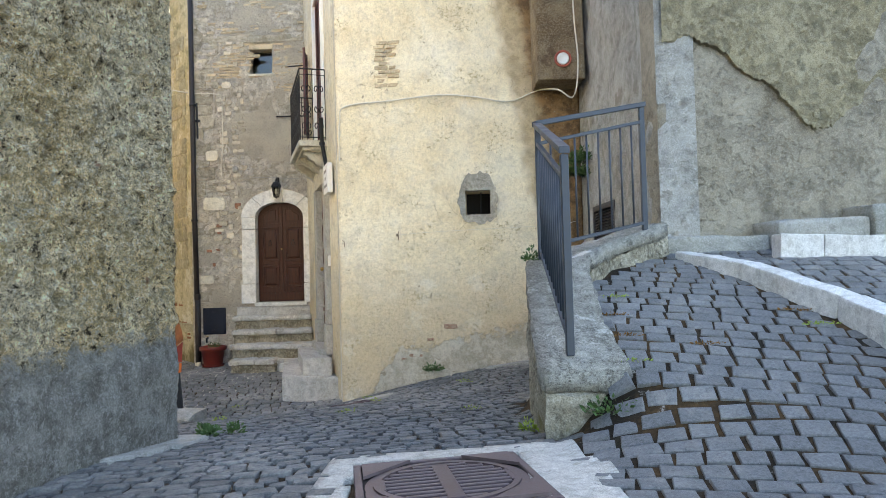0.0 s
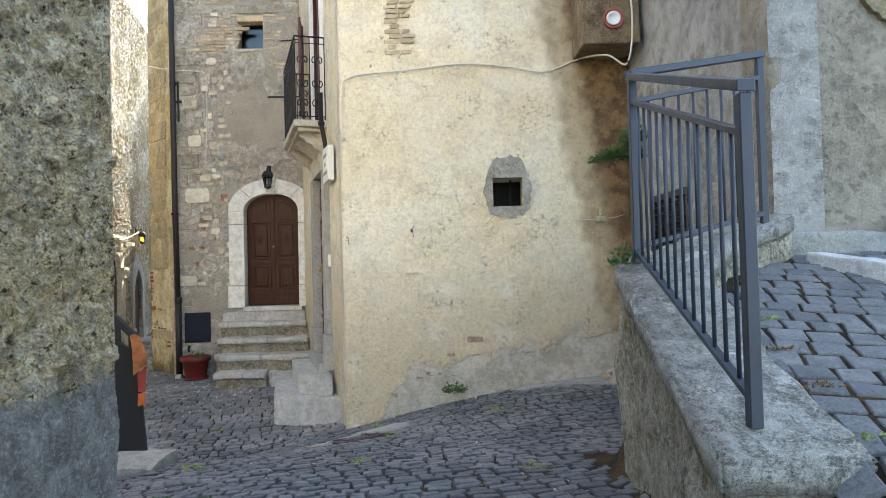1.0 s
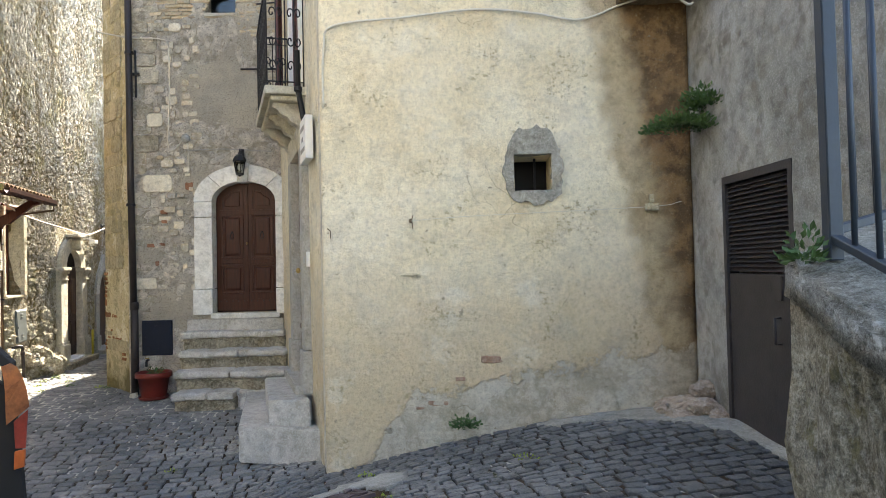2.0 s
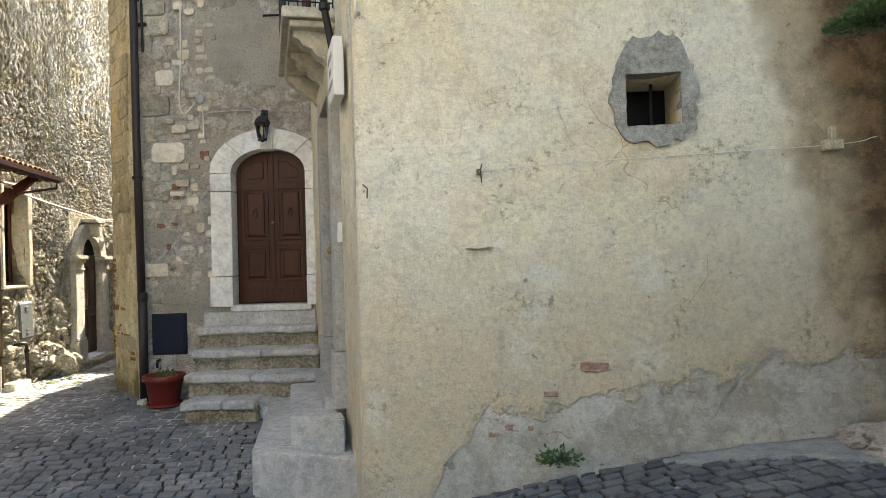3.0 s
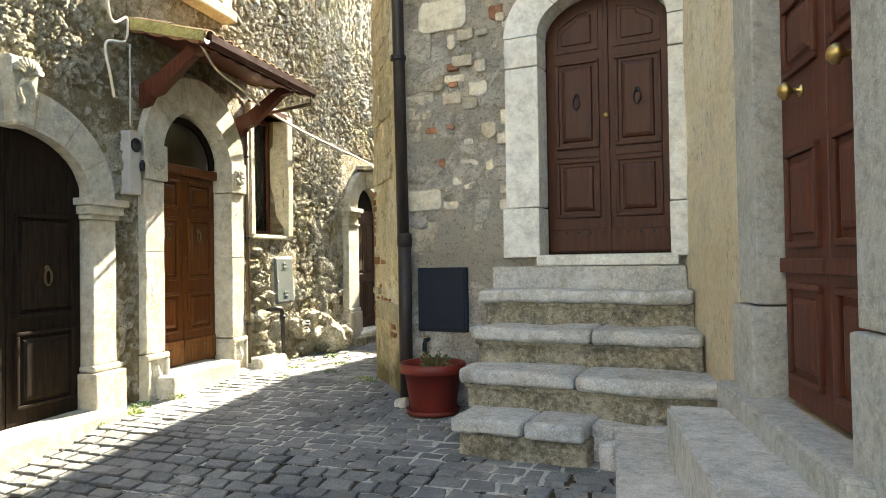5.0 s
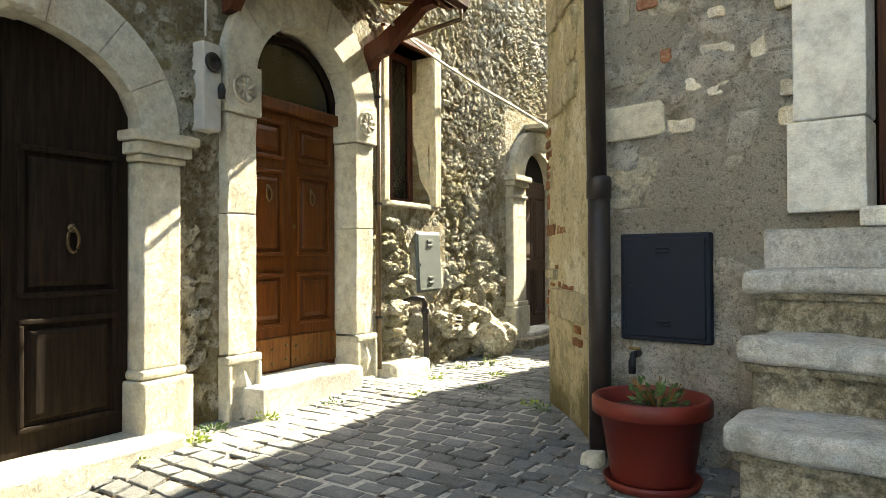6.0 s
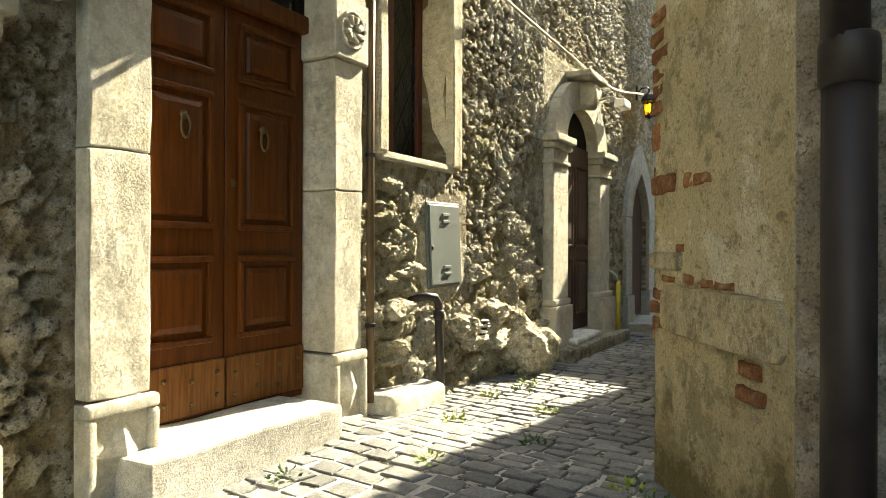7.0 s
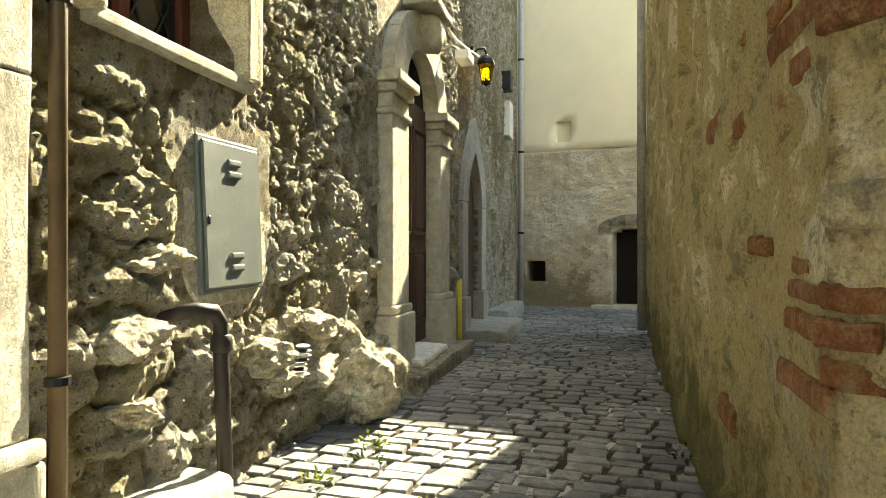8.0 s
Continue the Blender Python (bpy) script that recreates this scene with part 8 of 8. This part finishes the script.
def rail_weeds():
    rng = random.Random(21)
    def bush(name, place, count, spread, size, mat, label, droop=0.0, up=0.5):
        tagged(link_bm(name, leaf_cluster(count, spread, size, rng, up, droop), mat, None, Matrix.Translation(place)), label, "plant", "", "stuff")
    bush("caper_bush", (1.68, 8.84, 3.02), 1900, (0.36, 0.22, 0.15), 0.036, GREEN, "trailing green bush growing out of the wall corner", 0.25)
    bush("caper_bush", (1.84, 8.76, 3.15), 900, (0.2, 0.2, 0.2), 0.04, GREEN, "green bush rooted in the crumbling corner", 0.1)
    bush("weed", (-0.18, 9.3, 0.43), 170, (0.13, 0.09, 0.12), 0.04, GREEN, "tuft of green weeds at the foot of the cream wall")
    bush("weed", (0.85, 3.47, gz(0.85, 3.47)), 160, (0.14, 0.08, 0.08), 0.032, GREEN, "green weeds at the end of the low wall")
    bush("weed", (0.50, 4.0, gz(0.42, 4.0)), 90, (0.06, 0.14, 0.06), 0.03, LIME, "weeds along the low wall")
    bush("weed", (0.68, 5.24, 1.86), 120, (0.05, 0.10, 0.11), 0.03, GREEN, "weeds growing from the coping by the railing")
    for x, y in ((-1.75, 5.0), (-1.62, 4.75), (-1.5, 4.9)):
        bush("grass_tuft", (x, y, gz(x, y)), 130, (0.07, 0.07, 0.07), 0.03, GREEN, "grass tuft at the foot of the pebbly wall", 0, 1.4)
    spots = [(-6.95, 12.55), (-6.80, 12.35), (-6.92, 12.9), (-6.85, 13.4), (-7.0, 14.6), (-7.35, 15.35), (-7.3, 15.7), (-7.4, 15.9), (-5.75, 14.15), (-5.6, 14.0), (-6.75, 12.0), (-6.55, 13.9), (-6.4, 14.5), (-6.8, 15.2), (-6.0, 15.3), (-6.1, 16.3)]
    for i, (x, y) in enumerate(spots):
        bush("weed", (x, y, gz(x, y)), 40 if i > 2 else 90, (0.08, 0.08, 0.05), 0.026, LIME if i % 3 else GREEN, "small bright weeds in the cobble joints")
    for i, (x, y) in enumerate([(-1.02, 8.75), (-0.8, 7.7), (0.2, 8.2), (-3.2, 10.4), (-2.2, 6.6), (0.2, 5.5), (-0.9, 6.2)]):
        bush("weed", (x, y, gz(x, y)), 34, (0.09, 0.06, 0.03), 0.024, LIME, "small weeds in the cobble joints")
    for i, (x, y) in enumerate([(1.10, 4.4), (1.2, 4.75), (1.08, 4.05), (1.02, 3.7), (2.25, 4.4), (2.3, 4.15), (1.5, 3.9)]):
        bush("moss_tuft", (x, y, gz(x, y)), 60, (0.11, 0.05, 0.012), 0.018, DRY if i % 2 == 0 else LIME, "dry brown moss in the ramp joints")


rail_weeds()


def black_board():
    """Black painted display board with a curled, coloured print, leaning behind the pebbly wall."""
    t = thing("display_board", Matrix.Translation((0, 7.0, 0)), "black painted display board with a curling red and orange print", "display board")
    part("panel", plate([(-3.5, 0.28), (-2.69, 0.28), (-2.706, 0.48), (-2.75, 1.0), (-2.79, 1.245), (-3.007, 1.404), (-3.5, 1.77)], 0, 0.03, 0.004), PLASTIC_BLACK, t)
    part("top_rail", plate([(-2.777, 1.395), (-2.79, 1.331), (-2.98, 1.518), (-3.5, 2.0), (-3.5, 2.07), (-2.98, 1.589)], -0.01, 0.04, 0.005), PLASTIC_BLACK, t)
    for x in (-2.94, -2.835):
        z = 1.245 + (-2.79 - x) * 0.73
        part("strut", plate([(x, z - 0.02), (x + 0.035, z - 0.04), (x + 0.03, z + 0.15), (x - 0.005, z + 0.17)], 0.0, 0.03, 0.003), PLASTIC_BLACK, t)
    part("hoop", tube([(-2.79, 0.0, 1.24), (-2.775, -0.02, 1.30), (-2.777, -0.01, 1.395)], 0.012, 6), PLASTIC_BLACK, t, "", True)
    outer = [(-2.777, 1.395), (-2.742, 1.375), (-2.712, 1.32), (-2.69, 1.25), (-2.675, 1.155)]
    inner = [(-2.785, 1.385), (-2.772, 1.32), (-2.765, 1.25), (-2.763, 1.16), (-2.76, 1.07)]
    b = bmesh.new()
    rows = [[b.verts.new((x, y, z)) for x, z in line] for line, y in ((outer, -0.02), (inner, -0.09))]
    for k in range(4):
        b.faces.new((rows[0][k], rows[0][k + 1], rows[1][k + 1], rows[1][k]))
    bmesh.ops.solidify(b, geom=b.faces[:], thickness=0.006)
    part("print", b, PRINT_GOLD, t, "curled gold and red print", True)
    part("print", plate([(-2.75, 0.93), (-2.695, 0.93), (-2.68, 1.14), (-2.757, 1.075)], -0.03, -0.02, 0.002), PRINT_RED, t, "red print")
    part("print", plate([(-2.755, 0.815), (-2.70, 0.83), (-2.695, 0.925), (-2.75, 0.915)], -0.035, -0.02, 0.002), PRINT_ORANGE, t, "orange print")
    b = box(-3.05, -2.5, 6.6, 7.2, 0.1, 0.44, 0.04, 2)
    tagged(link_bm("kerb_block", roughen(b, 0.05, 4, 3), CONCRETE), "low weathered stone edging at the side of the lane", "kerb")


PRINT_GOLD = plain("gold_red_print", (0.42, 0.16, 0.05), 0.5, 0, 0.7, 7)
PRINT_RED = plain("red_print", (0.30, 0.05, 0.035), 0.5, 0, 0.4, 7)
PRINT_ORANGE = plain("orange_print", (0.48, 0.12, 0.03), 0.5, 0, 0.4, 7)
black_board()


def far_end():
    t = thing("far_doorway", FAR, "dark low doorway with a timber lintel in the far wall", "door")
    x0, x1, z0, z1, _ = FDOOR
    part("lintel", roughen(ring([(x0 - 0.22, z1 - 0.05)] + arc((x0 + x1) / 2, z1, (x1 - x0) / 2 + 0.22, 0.24) + [(x1 + 0.22, z1 - 0.05)], [(x0 - 0.02, z1 - 0.05)] + arc((x0 + x1) / 2, z1, (x1 - x0) / 2 + 0.02, 0.07) + [(x1 + 0.02, z1 - 0.05)], -0.07, 0.3), 0.02, 5), RISER_STONE, t, "low arched head of dark brick")
    part("shade_panel", box(x0 - 0.05, x1 + 0.05, 0.3, 0.34, z0, z1 + 0.1), DARK, t)
    part("step", box(x0 - 0.3, x1 + 0.4, -0.25, 0.3, -0.2, -0.01, 0.02, 2), LIMESTONE, t)
    t = thing("far_hole", FAR, "square dark opening in the far wall", "window")
    x0, x1, z0, z1, _ = FHOLE
    part("shade_panel", box(x0 - 0.05, x1 + 0.05, 0.3, 0.34, z0 - 0.05, z1 + 0.05), DARK, t)
    t = thing("far_niche", FAR, "small blind niche in the far cream wall", "niche")
    x0, x1, z0, z1, _ = FNICHE
    part("back", box(x0 - 0.05, x1 + 0.05, 0.10, 0.14, z0 - 0.05, z1 + 0.05), FAR_PLASTER, t)
    t = thing("far_drainpipe", Matrix.Identity(4), "tall pale drainpipe in the far corner of the alley", "drainpipe")
    part("pipe", tube([(-9.42, 24.55, 0.0), (-9.40, 24.55, 6.3)], 0.05, 10), GREY_CABLE, t, "", True)
    for z in (1.2, 2.6, 4.2):
        part("bracket", lathe([(0.05, -0.02), (0.058, -0.018), (0.058, 0.018), (0.05, 0.02)], 12, None, Matrix.Translation((-9.41, 24.55, z))), BLACK_METAL, t)
    tagged(link_bm("junction_box", box(10.95, 11.25, -0.12, 0.05, 3.33, 3.60, 0.01), BLACK_METAL, None, LEFT), "small black junction box on the alley wall", "junction box")
    tagged(link_bm("wall_sign", box(11.3, 11.75, -0.07, 0.05, 2.68, 3.24, 0.006), WHITE_PAINT, None, LEFT), "blank white sign board on the alley wall", "sign")
    t = thing("gas_riser", LEFT, "yellow gas pipe rising beside the portal", "pipe")
    part("pipe", tube([(6.86, -0.15, 0.0), (6.86, -0.15, 0.62)], 0.024, 10), YELLOW_HOSE, t, "", True)
    part("cap", tube([(6.86, -0.15, 0.6), (6.83, -0.11, 0.7), (6.83, -0.02, 0.74)], 0.02, 8), GREY_CABLE, t, "", True)
    t = thing("white_lamp", at(LEFT, 6.60, 0, 2.60), "small white floodlight on an arm above the portal", "lamp")
    part("arm", tube([(0, 0.02, 0.05), (0, -0.14, 0.08), (0.08, -0.22, 0.04)], 0.012, 8), GREY_CABLE, t, "", True)
    part("head", box(0.02, 0.3, -0.28, -0.16, -0.03, 0.06, 0.015, 2), WHITE_PAINT, t)
    # window recess in the right wall
    x0, x1, z0, z1, _ = WIN_R
    t = thing("recessed_window", ALLEY_R, "plastered-up window recess in the yellow alley wall", "window")
    part("back", box(x0 - 0.05, x1 + 0.05, 0.22, 0.26, z0 - 0.05, z1 + 0.05), YELLOW_SURROUND, t)
    # downpipe at the far end of the right wall
    t = thing("alley_end_pipe", ALLEY_R, "grey downpipe at the far end of the yellow wall", "drainpipe")
    part("pipe", tube([(0.08, -0.06, 0.0), (0.08, -0.06, 4.4)], 0.05, 10), GREY_STONE, t, "", True)


far_end()


# ---- bricks and stones that show in the walls ----
def stone_pieces(owner, m, spans, sizes, material, name, rng, proud=0.02, skip=lambda x, z: False, rag=0.07):
    wall = bpy.data.objects[owner]
    inv = wall.matrix_world.inverted() @ m
    meshes = []
    for i in range(8):
        b = box(-0.5, 0.5, -0.5, 0.5, -0.5, 0.5)
        r = random.Random(90 + i)
        bmesh.ops.bevel(b, geom=b.edges[:], offset=0.09, segments=1, affect="EDGES")
        for v in b.verts:
            v.co += Vector((r.uniform(-rag, rag), r.uniform(-0.05, 0.05), r.uniform(-rag, rag)))
        me = bpy.data.meshes.new(name)
        b.to_mesh(me)
        b.free()
        me.materials.append(material)
        meshes.append(me)
    for x0, x1, z0, z1, fill in spans:
        z = z0
        while z < z1:
            h = rng.uniform(*sizes[1])
            x = x0 + rng.uniform(-0.08, 0.02)
            while x < x1:
                w = rng.uniform(*sizes[0])
                if rng.random() < fill and not skip(x + w / 2, z + h / 2):
                    ob = new(name, meshes[rng.randrange(8)])
                    ob.parent = wall
                    ob.matrix_local = inv @ Matrix.Translation((x + w / 2, 0.026 - rng.uniform(0.0, 1.0) * proud, z + h / 2)) @ Matrix.Rotation(rng.uniform(-0.03, 0.03), 4, "Y") @ Matrix.Diagonal((w - 0.014, 0.07, h - 0.012, 1))
                x += w
            z += h


def set_stones(owner, m, places, material, name, rng, front=0.012, rag=0.06, label="", cut=0.16):
    """Single stones or bricks let into a wall face, almost flush: (x0, x1, z0, z1)."""
    wall = bpy.data.objects[owner]
    inv = wall.matrix_world.inverted() @ m
    for x0, x1, z0, z1 in places:
        w, h = x1 - x0, z1 - z0
        e = min(w, h) * cut
        poly = [(-w / 2 + e * rng.uniform(0.6, 1.4), -h / 2), (0, -h / 2 + h * rng.uniform(-rag, rag)), (w / 2 - e, -h / 2), (w / 2, -h / 2 + e), (w / 2 + w * rng.uniform(-rag, rag) * 0.5, 0), (w / 2, h / 2 - e * rng.uniform(0.6, 1.5)),
                (w / 2 - e, h / 2), (0, h / 2 + h * rng.uniform(-rag, rag)), (-w / 2 + e, h / 2), (-w / 2, h / 2 - e), (-w / 2 + w * rng.uniform(-rag, rag) * 0.5, 0), (-w / 2, -h / 2 + e)]
        b = plate(poly, -front - rng.uniform(0, 0.012), 0.05, 0.006)
        ob = link_bm(name, roughen(b, 0.006, 16, 1), material, wall, inv @ Matrix.Translation(((x0 + x1) / 2, 0, (z0 + z1) / 2)))
        tagged(ob, label)


R5 = random.Random(17)
DUSTY_BRICK = stony("dusty_brick", (0.28, 0.15, 0.09), (0.40, 0.25, 0.17), (0.50, 0.41, 0.32), 9, 50, relief=0.012)
BLOCK = stony("rough_grey_block", (0.42, 0.37, 0.27), (0.57, 0.52, 0.41), (0.68, 0.64, 0.54), 4, 45, relief=0.035, pits=0.5, pit_scale=45, spots=(0.32, 0.27, 0.17), spot_scale=6, vary=0.22)
ALLEY_BRICK = stony("crumbling_alley_brick", (0.24, 0.095, 0.04), (0.36, 0.155, 0.07), (0.44, 0.30, 0.17), 9, 40, relief=0.03, spots=(0.46, 0.38, 0.22), spot_scale=9, vary=0.2)
ASHLAR = stony("yellowish_ashlar", (0.44, 0.375, 0.225), (0.56, 0.49, 0.325), (0.64, 0.58, 0.42), 3, 45, relief=0.035, pits=0.5, pit_scale=36, spots=(0.36, 0.30, 0.16), spot_scale=4, vary=0.12)
PALE_BLOCK = stony("pale_cut_block", (0.56, 0.51, 0.39), (0.66, 0.61, 0.49), (0.70, 0.67, 0.57), 3, 45, relief=0.012, vary=0.1)
quoins, z = [], 1.28
while z < 7.0:
    h = R5.uniform(0.17, 0.36)
    w = R5.uniform(0.26, 0.5)
    if not (1.4 < z < 1.8 or 2.85 < z < 3.36):
        quoins.append((0.10, w, z, z + h - 0.012))
    if w < 0.36 and R5.random() < 0.6:
        quoins.append((w + 0.014, w + R5.uniform(0.15, 0.28), z + 0.01, z + h - 0.03))
    z += h
set_stones("wall_stair_house", STAIR, quoins, BLOCK, "stone", R5, 0.022)
set_stones("wall_stair_house", STAIR, [(0.12, 0.44, 1.63, 1.80), (0.25, 0.68, 3.10, 3.36), (0.32, 0.56, 4.1, 4.3)], PALE_BLOCK, "stone", R5, 0.035, 0.03, "pale cut block")
rubble = []
for _ in range(170):
    x, z = R5.uniform(0.34, 1.0), R5.uniform(1.5, 4.7)
    if R5.random() < 0.25:
        x, z = R5.uniform(0.4, 1.1), R5.uniform(4.6, 6.6)
    w, h = R5.uniform(0.07, 0.19), R5.uniform(0.05, 0.13)
    if all(x + w < a or x > b or z + h < c or z > d for a, b, c, d in rubble + quoins + [(0.12, 0.44, 1.63, 1.80), (0.25, 0.68, 3.10, 3.36), (0.32, 0.56, 4.1, 4.3)]):
        rubble.append((x, x + w, z, z + h))
set_stones("wall_stair_house", STAIR, rubble, WALL_STONE, "stone", R5, 0.03, 0.16)
set_stones("wall_stair_house", STAIR, [(0.30, 0.42, 2.26, 2.32), (0.46, 0.56, 2.28, 2.32), (0.52, 0.6, 2.62, 2.67), (0.5, 0.6, 2.76, 2.82), (0.88, 1.0, 3.12, 3.24), (0.42, 0.48, 1.98, 2.05)], BRICK, "brick", R5, 0.03, 0.14)
stone_pieces("wall_stair_house", STAIR, [(0.62, 1.2, 5.75, 6.42, 0.8), (0.3, 0.62, 5.5, 6.1, 0.35), (1.72, 2.32, 5.45, 6.42, 0.75), (0.12, 0.9, 6.66, 6.95, 0.8), (1.3, 2.3, 6.66, 7.3, 0.55), (0.2, 1.3, 7.2, 7.7, 0.6)], ((0.12, 0.30), (0.045, 0.07)), THIN_BRICK, "brick", R5, 0.022, rag=0.1)
set_stones("wall_stair_house", STAIR, [(0.12, 1.2, 6.47, 6.62), (1.21, 2.32, 6.46, 6.61)], BLOCK, "stone", R5, 0.03, 0.02, "grey cement band")
corner, z = [], 1.95
while z < 6.5:
    h = R5.uniform(0.18, 0.36)
    cut = R5.choice((0.35, 0.5, 0.62))
    corner += [(0.03, cut, z, z + h - 0.014), (cut + 0.016, 0.8, z, z + h - 0.014)]
    z += h
set_stones("wall_stair_house_corner", wall_frame(K, M0), [c for c in corner if R5.random() < 0.75], ASHLAR, "stone", R5, 0.010, 0.05)
CORNER = wall_frame(K, M0)
set_stones("wall_stair_house_corner", CORNER, [(0.12, 0.97, 0.675, 0.842), (0.005, 0.27, 0.90, 0.965)], ASHLAR, "stone", R5, 0.014, 0.03, "smooth pale plaster patch")
set_stones("wall_stair_house_corner", CORNER, [(-0.02, 0.209, 1.186, 1.256), (0.312, 0.391, 1.186, 1.24), (0.397, 0.532, 1.187, 1.226), (0.10, 0.226, 0.854, 0.877), (0.295, 0.449, 0.854, 0.887), (0.465, 0.539, 0.852, 0.877), (0.562, 0.66, 0.852, 0.872), (-0.022, 0.106, 0.784, 0.82), (-0.022, 0.083, 0.729, 0.77), (-0.02, 0.112, 0.668, 0.711), (0.233, 0.292, 0.968, 0.994), (-0.02, 0.10, 1.50, 1.55), (-0.02, 0.13, 1.565, 1.615), (-0.02, 0.11, 1.63, 1.68), (-0.02, 0.15, 1.70, 1.75), (-0.02, 0.10, 1.77, 1.82), (-0.02, 0.12, 1.85, 1.90), (0.7, 0.82, 0.61, 0.65), (0.7, 0.83, 0.54, 0.58), (-0.02, 0.06, 1.36, 1.46)], ALLEY_BRICK, "brick", R5, 0.004, 0.07, cut=0.07)
set_stones("wall_alley_right", ALLEY_R, [(6.62, 6.875, 0.784, 0.82), (6.60, 6.875, 0.729, 0.77), (6.555, 6.87, 0.622, 0.671), (6.47, 6.87, 1.235, 1.30), (6.125, 6.211, 0.865, 0.906), (6.248, 6.323, 0.865, 0.903), (6.382, 6.433, 0.861, 0.896), (5.472, 5.794, 1.237, 1.304), (5.944, 6.187, 1.167, 1.221), (5.628, 5.851, 1.144, 1.172), (5.657, 5.809, 1.104, 1.132), (6.625, 6.763, 1.163, 1.212), (5.757, 6.025, 0.37, 0.447), (6.637, 6.747, 0.83, 0.862), (6.037, 6.189, 1.369, 1.442), (6.47, 6.641, 1.305, 1.35), (6.50, 6.87, 1.50, 1.56), (6.60, 6.87, 1.70, 1.755)], ALLEY_BRICK, "brick", R5, 0.002, 0.07, cut=0.07)
set_stones("wall_corner_house_front", FRONT, [(0.78, 0.98, 0.988, 1.052), (0.29, 0.47, 0.608, 0.652), (0.87, 0.96, 0.598, 0.642), (-0.04, 0.04, 0.518, 0.612), (0.18, 0.25, 0.578, 0.602), (0.54, 0.63, 0.828, 0.862)], DUSTY_BRICK, "brick", R5, -0.001, 0.12, cut=0.08)
stone_pieces("wall_corner_house_front", FRONT, [(-0.05, 0.12, 4.35, 4.95, 0.8)], ((0.10, 0.2), (0.05, 0.065)), THIN_BRICK, "brick", R5, 0.008, rag=0.12)


def old_coat():
    """Older, thicker coat of plaster left on the upper part of the ramp house, with a ragged lower edge."""
    m = wall_frame(RW, UR)
    rng = random.Random(6)
    line = [(0.06, 3.78), (0.3, 3.86), (0.42, 3.80), (0.62, 3.72), (0.85, 3.48), (1.05, 3.40), (1.25, 3.2), (1.38, 3.04), (1.48, 2.98), (1.62, 3.02), (1.8, 3.16), (2.1, 3.3), (3.2, 3.4), (5.5, 3.5)]
    low = []
    for (a, b), (c, d) in zip(line, line[1:]):
        for k in range(8):
            low.append((a + (c - a) * k / 8, b + (d - b) * k / 8 + rng.uniform(-0.02, 0.02)))
    low.append(line[-1])
    b = bmesh.new()
    rows = [[b.verts.new((x, y, z)) for x, z in low] for y in (0.03, -0.028)] + [[b.verts.new((x, -0.034, z + (8.5 - z) * k)) for x, z in low] for k in (0.04, 0.5, 1.0)]
    for r, s in zip(rows, rows[1:]):
        for i in range(len(low) - 1):
            b.faces.new((r[i], r[i + 1], s[i + 1], s[i]))
    ob = link_bm("old_plaster_coat", roughen(b, 0.014, 3), OLD_COAT, None, None)
    ob.parent = bpy.data.objects["wall_ramp_house"]
    tagged(ob, "flaking yellowish plaster coat with a ragged edge")


old_coat()


# ---- laid cobbles ----
lay(courses((-9.5, 3.2, -0.5, 12.5), LANE, 0.006, radians(8), (0, 0), RNG, 0.30, 0.011), LANE, in_lane,
    lambda x, y: False, RNG, [cobble_mesh(i, *LANE, COBBLE) for i in range(14)])
lay(courses((-9.5, 3.2, 9.0, 27.5), ALLEY, 0.006, radians(8), (0, 0), RNG, 0.34, 0.014), ALLEY, in_alley,
    lambda x, y: -6.9 < x < -5.7 and 13.3 < y < 14.9, RNG, [cobble_mesh(20 + i, *ALLEY, ALLEY_COBBLE) for i in range(14)], 0.4)
lay(courses((-4, 6, -7, 7), RAMP, -0.03, radians(-12), (0.6, 1.0), RNG, 0.22, 0.011), RAMP, in_ramp,
    lambda x, y: 0.9 < x < 2.2 and 2.9 < y < 4.4, RNG, [cobble_mesh(40 + i, *RAMP, RAMP_COBBLE, 0.07) for i in range(14)], 0.4)
lay(courses((0, 8, -3, 7), RAMP, 0.0, radians(-8), (0.6, 1.0), RNG, 0.2, 0.012), RAMP, in_upper,
    lambda x, y: False, RNG, [cobble_mesh(80 + i, *RAMP, RAMP_COBBLE, 0.07) for i in range(8)], 0.4)
